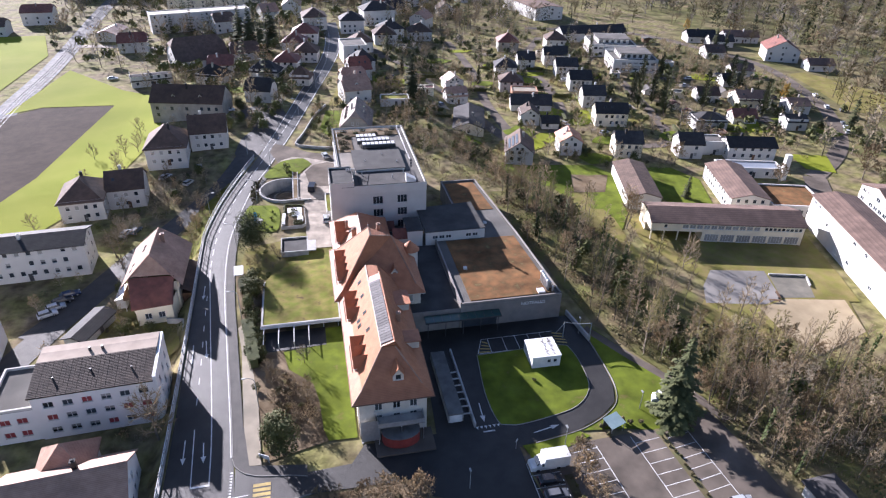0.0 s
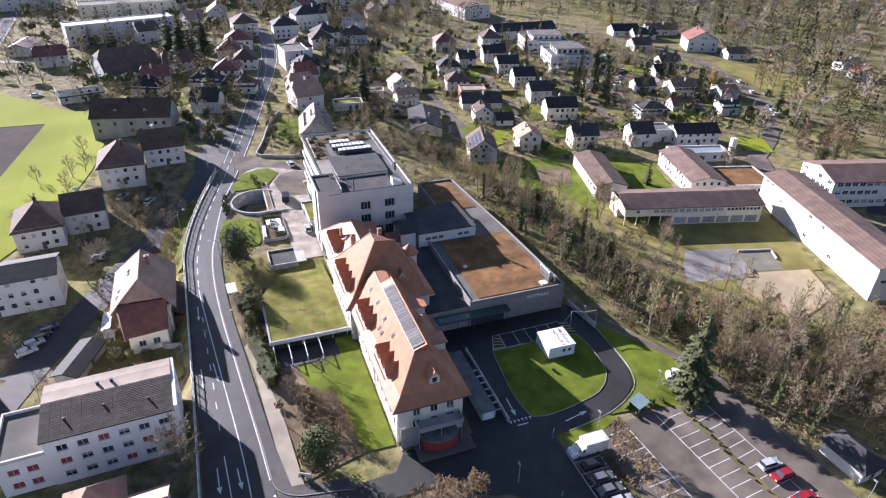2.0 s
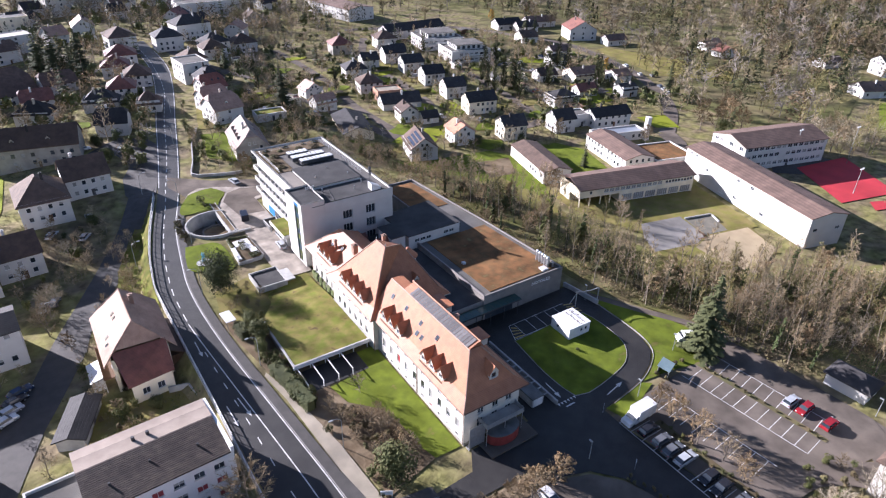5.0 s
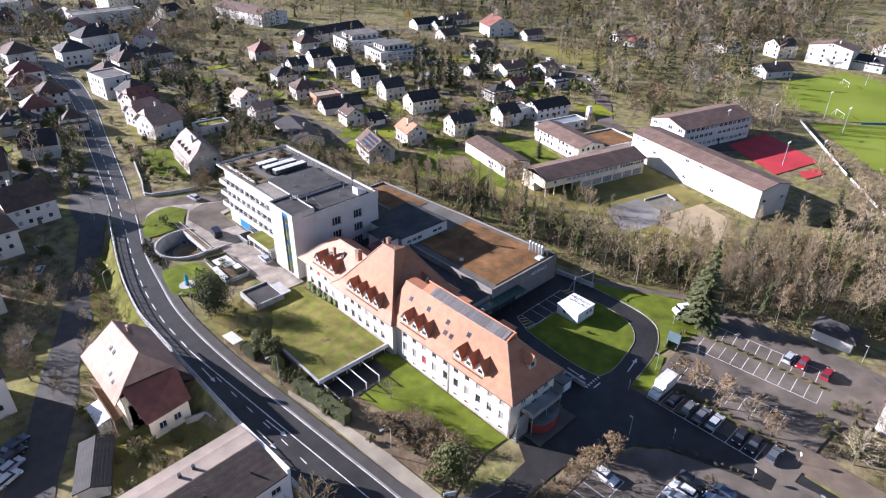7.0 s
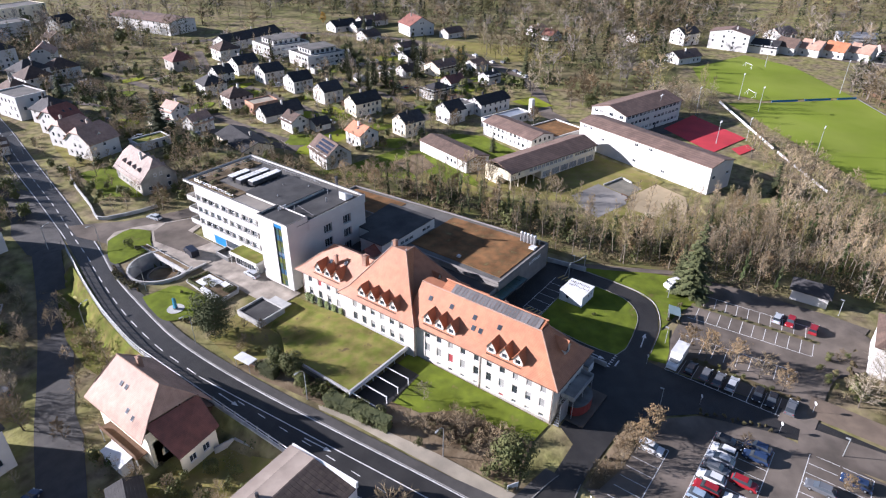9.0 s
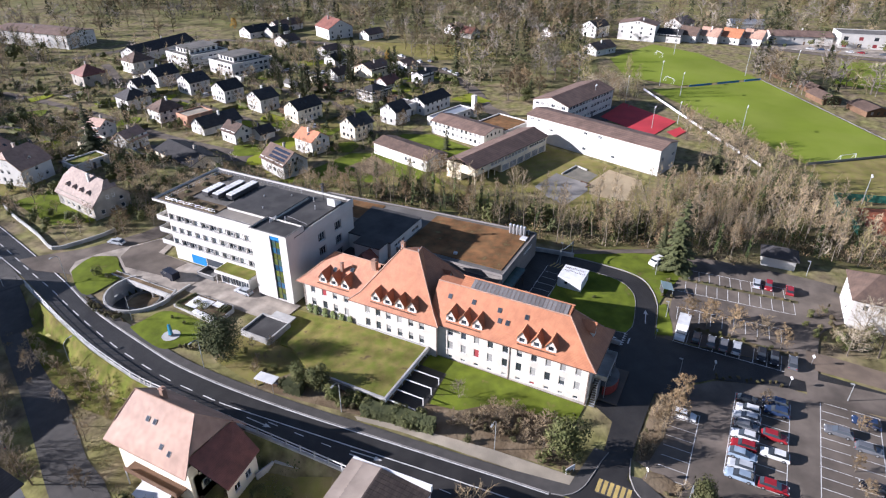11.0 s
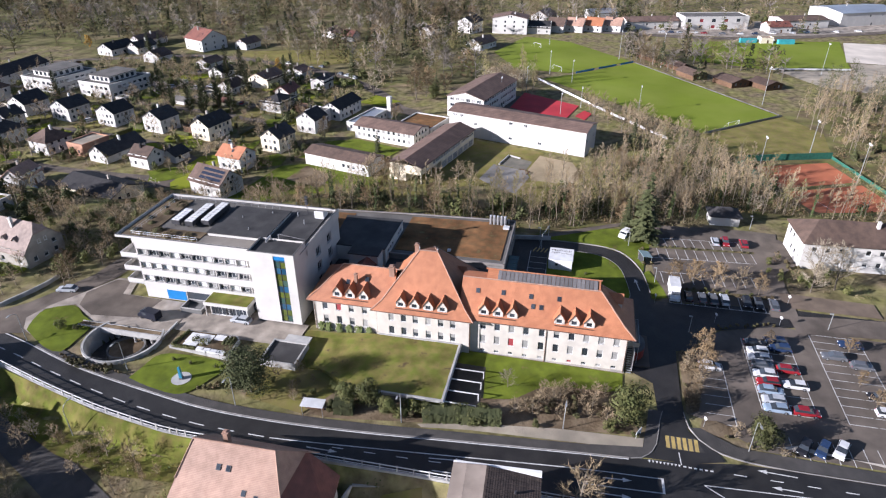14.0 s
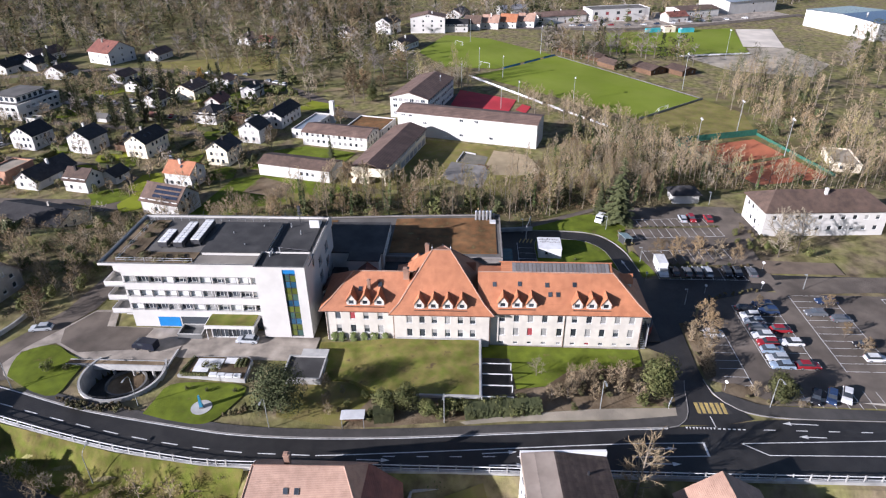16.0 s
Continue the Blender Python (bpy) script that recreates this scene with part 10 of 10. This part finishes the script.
for x_, y_, s_ in ((47.4, 74.6, .8), (48.0, 72.6, .7), (51.9, 75.4, .9), (53.4, 74.6, .8), (55.4, 74.4, .7), (39.4, 88.8, .5)):
    plant("bush0" if x_ < 45 else "shrub0", x_, y_, s_, label="small green bush on the lawn edge", name="bush", category="bush", group="lawn edge bushes")
# hedges and shrubs
scatter([(-18.2, 121), (-15.8, 104), (-13.2, 104), (-15.4, 121)], 24, ["bush0", "bush1", "bush0", "shrub0"], 1.0, 1.5, 31, 1.1, name="bush", label="dense green hedge bush beside the pavement", category="bush", group="hedge bushes")
scatter([(-12.5, 101), (-4.6, 95.5), (-3.2, 84), (-11, 84)], 30, ["thicket0", "thicket1", "shrub1", "shrub2", "thicket2"], .7, 1.15, 32, 1.5, name="shrub", label="leafless brown shrub on the bank", category="shrub", group="bank shrubs")
scatter([(-19.8, 159.8), (-16.6, 156), (-15.4, 152), (-18, 153.4)], 16, ["shrub0", "shrub1"], .55, .8, 33, .8, name="shrub", label="low grey-green shrub at the lawn edge", category="shrub", group="low shrubs")
scatter([(-16.5, 192), (-19.4, 186), (-19.2, 176), (-17.4, 178), (-17.6, 186)], 26, ["shrub0", "shrub1"], .5, .75, 34, .8, name="shrub", label="low grey-green shrub by the ramp wall", category="shrub", group="low shrubs")
scatter([(-19.4, 139), (-11, 133), (-9.6, 142), (-12, 151), (-16, 144)], 10, ["shrub2", "thicket0", "bush1"], .5, .9, 35, 1.8, name="shrub", label="garden shrub on rough grass", category="shrub", group="garden shrubs")
scatter([(-48, 133), (-34, 127), (-32, 112), (-48, 110)], 20, ["shrub0", "shrub2", "bush0", "thicket1"], .6, 1.1, 36, 1.8, name="shrub", label="garden shrub beside the farmhouse", category="shrub", group="farm shrubs")
for k_, x_, y_, s_ in (("pale1", -52.5, 166, .85), ("pale0", -50.5, 169.5, .7), ("pale1", -45.5, 189, .8), ("broad1", -43, 194.5, .75), ("broad2", -48.5, 187, .7), ("ever1", -37.2, 205.5, .75), ("broad0", -64, 213, .8), ("broad3", -62, 206, .8), ("broad1", -71, 203, .75), ("broad2", -60.5, 228, .85), ("ever2", -29.5, 240, 1.0), ("ever0", -26, 246, .9), ("ever1", -27, 262, 1.0), ("brown1", -33.6, 178.5, .35), ("broad3", -35.6, 173.4, .4), ("pale0", -30.2, 190, .35)):
    plant(k_, x_, y_, s_, label="wide leafless garden tree beside the side street" if k_[0] != "e" else "dense evergreen bush beside the side street")
solid("garden_wall", G().box(-.15, 0, -.6, .15, 12.6, 1.5), CONCRETE, "pale concrete wall of the farm garden", "wall", kind="structure", m=pose(-30.4, 112, -3.9, 0, 0, 7.5))
solid("garden_wall", G().box(-.15, 0, -.6, .15, 3.6, 1.5), CONCRETE, "pale concrete wall of the farm garden", "wall", kind="structure", m=pose(-32.2, 124.6, -3.9, 0, 0, 78))
scatter([(-56, 188), (-36, 198), (-40, 206), (-60, 198)], 12, ["thicket0", "thicket1", "bush1"], .6, 1.1, 37, 2, name="shrub", label="leafless shrub by the side street", category="shrub", group="street shrubs")
scatter([(58.9, 47), (59.9, 47), (58.3, 72), (57.3, 72)], 14, ["shrub0", "shrub1", "shrub2"], .3, .45, 38, 1.3, name="shrub", label="low shrub between parking bays", category="shrub", group="car park shrubs")
scatter([(37, 46), (38.3, 46), (38.3, 66), (37, 66)], 14, ["shrub0", "shrub2", "bush1"], .35, .6, 39, 1.2, name="shrub", label="low shrub between parking bays", category="shrub", group="car park shrubs")
scatter([(22.6, 60), (26.4, 48), (27.4, 48.4), (23.8, 60.6)], 12, ["shrub0", "shrub1"], .35, .55, 40, 1.0, name="shrub", label="low shrub on the car park island", category="shrub", group="car park shrubs")
scatter([(48, 46), (60, 42), (54, 30), (44, 38)], 14, ["shrub0", "thicket0", "bush0", "bush1"], .6, 1.1, 41, 1.8, name="shrub", label="garden shrub beside the white house", category="shrub", group="house shrubs")
scatter([(-12, 64), (-8, 66), (-7, 60), (-10, 52), (-12.4, 52)], 10, ["shrub1", "shrub2", "thicket1"], .4, .6, 42, 1.2, name="shrub", label="brown shrub at the car park corner", category="shrub", group="car park shrubs")
scatter([(-4, 67.6), (2, 66.4), (12.6, 66.5), (12.4, 69.2), (-4, 69.4)], 20, ["thicket0", "thicket1", "thicket2", "shrub1"], .45, .8, 44, 1.3, name="shrub", label="dense brown shrub in the car park bed", category="shrub", group="car park shrubs")
scatter([(-38, 161), (-33, 163), (-31.6, 172), (-35, 178), (-37.4, 170)], 12, ["thicket0", "thicket2", "brush2"], .35, .6, 45, 1.2, name="shrub", label="leafless shrub on the grass slope", category="shrub", group="slope shrubs")
scatter([(85, 200), (120, 300), (150, 330), (160, 230), (150, 195), (100, 196)], 60, ["shrub0", "shrub2", "bush0", "bush1", "thicket0"], .6, 1.2, 43, 4, name="shrub", label="garden shrub among the houses", category="shrub", group="garden shrubs")


MINI = ["mini0", "mini1", "mini2", "mini3", "minibrown", "minigreen0", "minigreen1", "minigreen1"]
FILL = ["small0", "small1", "small2", "small3", "smallbrown0", "smallbrown1", "smallpale0", "green0", "green1", "green2"]
scatter([(62, 205), (110, 192), (240, 190), (236, 330), (214, 400), (150, 420), (30, 420), (30, 300), (44, 230)], 430, MINI, .4, 1.1, 51, 3.4, keep=free, stand="garden_trees")
scatter([(-150, 400), (-20, 255), (0, 260), (30, 420), (150, 425), (210, 560), (-150, 560)], 400, MINI, .7, 1.7, 52, 5, keep=free, stand="garden_trees")
scatter([(-66, 130), (-34, 128), (-32, 200), (-20, 240), (-30, 262), (-66, 262), (-74, 180)], 34, FILL[:6] + ["green1"], .35, .7, 53, 4, keep=free, stand="garden_trees")
scatter([(372, 150), (376, 60), (376, 0), (400, -60), (470, -60), (440, 60), (430, 150)], 90, MINI, .6, 1.1, 54, 4, keep=free, stand="garden_trees")
scatter([(26, 206), (50, 200), (70, 212), (52, 240), (44, 300), (14, 300), (12, 262), (20, 240)], 60, FILL, .4, .8, 58, 3, keep=free, stand="garden_trees")
scatter([(-60, 60), (-42, 64), (-38, 108), (-60, 124), (-74, 110)], 12, FILL[:4], .5, .8, 59, 4, keep=free, stand="garden_trees")
scatter([(33, 200), (39, 178), (54, 176), (54, 215), (36, 230)], 40, ["small0", "small2", "small1", "smallbrown0"], .3, .55, 66, 2, keep=free, stand="garden_trees")
scatter([(33, 200), (39, 178), (54, 176), (54, 215), (36, 230)], 60, ["brush1", "brush2", "brush3"], .6, 1.1, 67, 1.6, keep=free, stand="garden_trees")
scatter([(8, 210), (26, 203), (40, 204), (40, 228), (25, 228), (24, 218), (12, 221)], 26, ["small0", "small2", "green1", "green2", "smallbrown1"], .4, .8, 71, 2.4, keep=free, stand="garden_trees")
scatter([(-4, 222), (9, 214), (12, 222), (10, 246), (8, 262), (2, 262)], 22, ["small1", "green2", "brush1", "green1", "brush0"], .4, .75, 72, 2, keep=free, stand="garden_trees")
scatter([(8, 210), (26, 203), (40, 204), (40, 228), (25, 228), (24, 218), (12, 221)], 50, ["brush0", "brush1", "brush3"], .5, .9, 73, 1.5, keep=free, stand="garden_trees")
scatter([(41, 43), (49, 43.5), (55, 36), (52, 24), (41, 24)], 26, ["brush0", "brush1", "brush3", "green1"], .5, .9, 74, 1.6, keep=free, stand="garden_trees")
scatter([(-39, 160), (-33.5, 162), (-31, 178), (-26, 196), (-31, 204), (-40, 190)], 12, ["small0", "small3", "brush3", "brush2", "thicket1"], .4, .7, 75, 3, stand="garden_trees")
scatter([(-36, 160), (-32, 158), (-30.4, 172), (-34, 176)], 9, ["brush2", "brush3", "brush1", "small3"], .45, .75, 113, 1.3, stand="garden_trees")
scatter([(-62, 146), (-58.5, 144), (-44.5, 176), (-32.5, 206), (-36, 211), (-48, 185)], 26, ["small0", "small3", "brush2", "small1"], .35, .6, 76, 1.8, keep=free, stand="garden_trees")
scatter([(-54, 150), (-48, 146), (-34, 158), (-34, 178), (-40, 168)], 14, ["brush1", "brush2", "thicket0", "brush3"], .4, .8, 77, 1.8, keep=free, stand="garden_trees")
scatter([(50, 405), (110, 405), (160, 440), (150, 480), (40, 470)], 26, ["tall0", "tall1", "tall2", "tall3", "small0"], .7, 1.05, 78, 6, keep=free, stand="garden_trees")
scatter([(96, 300), (150, 330), (210, 400), (150, 420), (90, 410)], 16, ["tall0", "tall2", "tall3", "green0"], .6, .9, 79, 7, keep=free, stand="garden_trees")
scatter([(2, 228), (10, 212), (26, 206), (40, 230), (44, 270), (34, 300), (18, 296), (8, 262)], 46, ["green0", "green1", "green2", "small0", "brush0", "small2"], .45, .9, 111, 2.2, keep=free, stand="garden_trees")
scatter([(60, 210), (110, 194), (236, 192), (232, 330), (150, 400), (44, 400), (34, 300), (44, 236)], 190, ["green0", "green1", "green2", "brush0", "mini0"], .4, .85, 112, 3.0, keep=free, stand="garden_trees")
scatter([(-49, 117), (-34, 117), (-34, 128), (-46, 131)], 24, ["brush0", "brush1", "brush3", "green1", "green2"], .35, .6, 83, 1.6, keep=free, stand="garden_trees")
scatter([(-50, 131), (-45.6, 131), (-45.6, 150), (-49, 148)], 16, ["brush0", "brush1", "green2", "small0"], .35, .6, 84, 1.5, keep=free, stand="garden_trees")
scatter([(215, 0), (246, -20), (250, -75), (200, -150), (100, -120), (170, -45), (205, -30)], 90, ["tall0", "tall1", "tall2", "tall3", "smallbrown0", "green0"], .7, 1.1, 85, 5, keep=free, stand="slope_wood")
for y0_ in range(236, 420, 4):
    r_ = random.Random(y0_)
    x0_ = lerp(WALLX, y0_)
    for k_ in range(3):
        x_, y_ = x0_ - r_.uniform(1.5, 9), y0_ + r_.uniform(-2, 2)
        if free(x_, y_, .6):
            collect("garden_trees", r_.choice(("green0", "green1", "green2", "brush0", "brush1", "small1")), x_, y_, r_.uniform(.5, 1.0))
    x_ = x0_ + r_.uniform(12, 15)
    if free(x_, y0_, .6):
        collect("garden_trees", r_.choice(("green1", "brush0", "brush3", "small2")), x_, y0_, r_.uniform(.35, .7))
scatter([(56, 170), (62, 107), (66, 101), (80, 102), (78, 140), (72, 170)], 12, ["green0", "green2"], .7, 1.3, 81, 5, stand="slope_wood")
scatter([(64, 98), (74, 80), (92, 62), (120, 62), (100, 98)], 10, ["green0", "green2"], .8, 1.4, 82, 6, stand="slope_wood")
scatter([(208, -2), (250, -20), (262, -64), (214, -60), (176, -20)], 20, ["pine0", "pine1", "pine2"], .75, 1.1, 95, 5, name="pine", category="pine", group="pines behind the pitch", label="tall pine with a bare trunk and high crown")
scatter([(100, 30), (136, 38), (146, 58), (120, 60), (104, 48)], 26, ["tall0", "tall1", "tall2", "ivy1"], .6, .95, 96, 3, stand="slope_wood")
scatter([(96, -8), (96, 20), (86, 26), (84, -20), (130, -30), (126, -10)], 24, ["tall0", "tall2", "tall3", "ivy0"], .6, .95, 97, 3, keep=free, stand="slope_wood")
scatter([(388, 120), (386, 60), (384, 0), (400, -60), (470, -60), (440, 60), (430, 150)], 24, ["minicon0", "minicon1", "mini0"], .7, 1.2, 98, 7, keep=free, stand="garden_trees")
CONIFERS = dict(name="conifer", category="conifer", group="distant conifers", label="dark green conifer between the houses")
scatter([(80, 215), (240, 195), (232, 330), (214, 400), (150, 420), (60, 420), (60, 330)], 34, ["minicon0", "minicon1"], .5, 1.0, 91, 9, keep=free, **CONIFERS)
scatter([(-80, 330), (-20, 262), (24, 400), (150, 425), (180, 540), (-120, 540)], 40, ["minicon0", "minicon1"], .6, 1.3, 92, 9, keep=free, **CONIFERS)
scatter([(62, 100), (72, 78), (92, 60), (120, 62), (102, 98)], 26, ["tall0", "tall1", "tall2", "smallbrown0"], .7, 1.1, 94, 3, stand="slope_wood")
BRUSH = ["brush0", "brush1", "brush2", "brush3"]
scatter([(60, 208), (110, 192), (240, 190), (236, 330), (214, 400), (150, 420), (30, 420), (30, 300), (44, 230)], 760, BRUSH, .5, 1.15, 55, 1.9, keep=free, stand="garden_trees")
scatter([(-80, 400), (-30, 262), (-2, 255), (30, 420), (100, 425), (100, 470), (-80, 470)], 330, BRUSH, .6, 1.4, 56, 2.2, keep=free, stand="garden_trees")
scatter([(-66, 130), (-34, 128), (-32, 200), (-20, 240), (-30, 262), (-66, 262), (-74, 180)], 60, BRUSH, .5, .9, 57, 2, keep=free, stand="garden_trees")
scatter([(26, 206), (50, 200), (70, 212), (52, 240), (44, 300), (14, 300), (12, 262), (20, 240)], 150, BRUSH, .5, 1.0, 68, 1.8, keep=free, stand="garden_trees")
scatter([(-31.6, 118), (-31.4, 156), (-34, 158), (-35, 120)], 22, BRUSH, .4, .8, 69, 1.2, stand="garden_trees")
scatter([(-50, 70), (-36, 74), (-33, 118), (-56, 140), (-60, 110)], 30, BRUSH, .5, .9, 70, 2, keep=free, stand="garden_trees")
for k_, (poly_, n_) in enumerate((([(53, 172), (59.5, 107), (63, 101), (84, 102), (84, 150), (76, 172)], 170), ([(61, 101), (71, 78), (82, 66), (90, 60), (120, 58), (130, 80), (108, 90), (96, 103)], 300), ([(76, 66), (84, 58), (87, 22), (98, 24), (138, 40), (150, 62), (128, 80), (100, 60)], 240), ([(84, 20), (92, -30), (240, -40), (160, -4), (96, 20)], 160), ([(50, 214), (57, 172), (74, 172), (80, 190), (66, 214)], 70))):
    scatter(poly_, n_, BRUSH, .7, 1.35, 60 + k_, 1.7, keep=free, stand="undergrowth")
join_stand("undergrowth", "brown and green undergrowth beneath the slope trees")
join_stand("slope_wood", "dense leafless wood with ivy-covered trunks on the slope")
join_stand("garden_trees", "bare and evergreen garden trees between distant houses")


def hedge_mesh(seed, L=6.0, W=.9, H=1.4, n=900, big=1.0, leaf_mat=None):
    rng = random.Random(seed)
    g = G()
    for _ in range(n):
        f = rng.random()
        x = rng.uniform(-L / 2, L / 2)
        if f < .4:
            y, z, d = rng.choice((-1, 1)) * W / 2, rng.uniform(0, H), Vector((0, 1, .2))
        else:
            y, z, d = rng.uniform(-W / 2, W / 2), H * rng.uniform(.92, 1.05), Vector((0, .2, 1))
        k = Vector((x, y + rng.gauss(0, .06), z))
        u = Matrix.Rotation(rng.uniform(0, 6.28), 3, d) @ d.orthogonal().normalized()
        v = d.cross(u).normalized()
        s_ = rng.uniform(.1, .22) * big
        g.face([k - u * s_, k - v * s_, k + u * s_, k + v * s_])
    g.box(-L / 2 + .1, -W / 2 + .12, 0, L / 2 - .1, W / 2 - .12, H - .1)
    return g.mesh("hedge", leaf_mat)


HEDGE = hedge_mesh(4, n=420, big=1.45, leaf_mat=EVERGREEN)
FRONT_HEDGE = hedge_mesh(5, n=1500, big=.8, leaf_mat=NEEDLE)
for k_ in range(70):
    r_ = random.Random(k_ + 900)
    x_, y_ = r_.uniform(76, 216), r_.uniform(204, 340)
    if k_ < 20:
        x_, y_ = r_.uniform(30, 60), r_.uniform(240, 330)
    solid("hedge", HEDGE, None, "clipped green garden hedge", "hedge", "garden hedges", m=pose(x_, y_, ground(x_, y_), 0, 0, -12 + 90 * (k_ % 2)) @ Matrix.Diagonal((r_.uniform(.7, 1.6), 1, r_.uniform(.8, 1.3), 1)))
for x_, y_, a_, l_ in ((-15.6, 106, 98, 1.2), (-16.6, 113, 100, 1.1), (-18.6, 130.6, 98, .6)):
    solid("hedge", FRONT_HEDGE, None, "dense clipped hedge beside the pavement", "hedge", "front hedges", m=pose(x_, y_, ground(x_, y_), 0, 0, a_) @ Matrix.Diagonal((l_, 2.2, 1.7, 1)))


# ---- far woods: one joined object ----
def far_woods(name, polys, seed, hmin, hmax, label):
    rng = np.random.default_rng(seed)
    tris, base, kinds = [], [], []
    r2 = random.Random(seed)
    for v in range(6):
        t = []
        t.append(((-.013, 0, 0), (.013, 0, 0), (0, 0, .95)))
        t.append(((0, -.013, 0), (0, .013, 0), (0, 0, .95)))
        for i in range(18):
            f = r2.uniform(.22, .95)
            az = r2.uniform(0, 6.28)
            ln = .44 * (1.1 - f * .7) * r2.uniform(.6, 1.1)
            d = Vector((math.cos(az), math.sin(az), r2.uniform(.4, 1.3))).normalized()
            a = Vector((0, 0, f * .9))
            b = a + d * ln
            s = d.orthogonal().normalized() * .008
            t.append((a - s, a + s, b))
            for _ in range(5):
                k = a.lerp(b, r2.uniform(.2, 1))
                e = (d + Vector((r2.gauss(0, .7), r2.gauss(0, .7), r2.gauss(.1, .5)))).normalized() * ln * r2.uniform(.35, .75)
                s = e.orthogonal().normalized() * .0075
                t.append((k - s, k + s, k + e))
        base.append(np.array([[tuple(p) for p in q] for q in t]))
    for v in range(2):
        t = []
        for i in range(110):
            z = r2.uniform(.12, 1)
            q = (.30 if v else .2) * math.sqrt(max(0, 1 - (2 * z - 1.05) ** 2)) * r2.uniform(.55, 1.1) if v else .2 * (1.02 - z) * r2.uniform(.5, 1.2)
            az = r2.uniform(0, 6.28)
            k = Vector((math.cos(az) * q, math.sin(az) * q, z))
            u = Vector((r2.gauss(0, 1), r2.gauss(0, 1), r2.gauss(0, .6))).normalized() * .055
            w = u.orthogonal().normalized() * .045
            t.append((k - u, k + u, k + w))
        base.append(np.array([[tuple(p) for p in q] for q in t]))
    for poly, n in polys:
        P = np.array(poly)
        lo, hi = P.min(0), P.max(0)
        c = 0
        while c < n:
            x, y = rng.uniform(lo[0], hi[0]), rng.uniform(lo[1], hi[1])
            ins = False
            for (x0, y0), (x1, y1) in zip(poly, poly[1:] + poly[:1]):
                if (y0 > y) != (y1 > y) and x < (x1 - x0) * (y - y0) / (y1 - y0) + x0:
                    ins = not ins
            if not ins or (x < 420 and not free(x, y, 2)):
                continue
            c += 1
            h, a = rng.uniform(hmin, hmax), rng.uniform(0, 6.28)
            R = np.array([[math.cos(a), -math.sin(a), 0], [math.sin(a), math.cos(a), 0], [0, 0, 1]])
            pick = rng.integers(6) if rng.random() < .80 else 6 + rng.integers(2)
            kinds.append(np.full(len(base[pick]), rng.choice((0, 0, 0, 1, 4, 4, 5)) if pick < 6 else (2 if pick == 6 or rng.random() < .3 else rng.choice((3, 6, 6))), dtype=np.int32))
            tris.append(base[pick] @ R.T * h * np.array([rng.uniform(.8, 1.3)] * 2 + [1]) + np.array([x, y, ground(x, y) - .2]))
    V = np.concatenate(tris).reshape(-1, 3)
    me = bpy.data.meshes.new(name)
    me.from_pydata(V.tolist(), [], np.arange(len(V)).reshape(-1, 3).tolist())
    for m in (TWIG, TWIG_PALE, NEEDLE, LEAF_BROWN, TWIG_HAZE, TWIG_MOSS, EVERGREEN):
        me.materials.append(m)
    me.polygons.foreach_set("material_index", np.concatenate(kinds))
    me.update()
    tagged(new(name, me), label, "woodland", "", "stuff")


far_woods("far_wood", [([(238, 140), (300, 165), (345, 190), (700, 200), (900, 420), (600, 700), (280, 620), (262, 430), (270, 400), (285, 310), (245, 250), (212, 215), (214, 160)], 2350),
                       ([(470, -160), (480, -40), (430, 60), (420, 130), (700, 200), (900, 100), (760, -300)], 950), ([(395, 20), (402, 60), (382, 140), (420, 150), (440, 60)], 60), ([(240, 40), (262, 56), (300, 76), (308, 70), (256, 30)], 36), ([(262, -10), (284, 30), (300, 40), (330, 36), (288, 20), (276, -8)], 30), ([(250, -75), (300, -100), (420, -220), (300, -300), (200, -150)], 180),
                       ([(60, 560), (280, 560), (600, 700), (500, 1000), (-100, 1000), (-200, 620)], 450), ([(330, 168), (420, 150), (520, 200), (600, 300), (430, 330), (345, 240)], 240), ([(-60, 440), (120, 440), (250, 430), (280, 560), (-200, 620), (-150, 470)], 220)], 3, 11, 18, "wide leafless brown wood on the far side of the quarter")
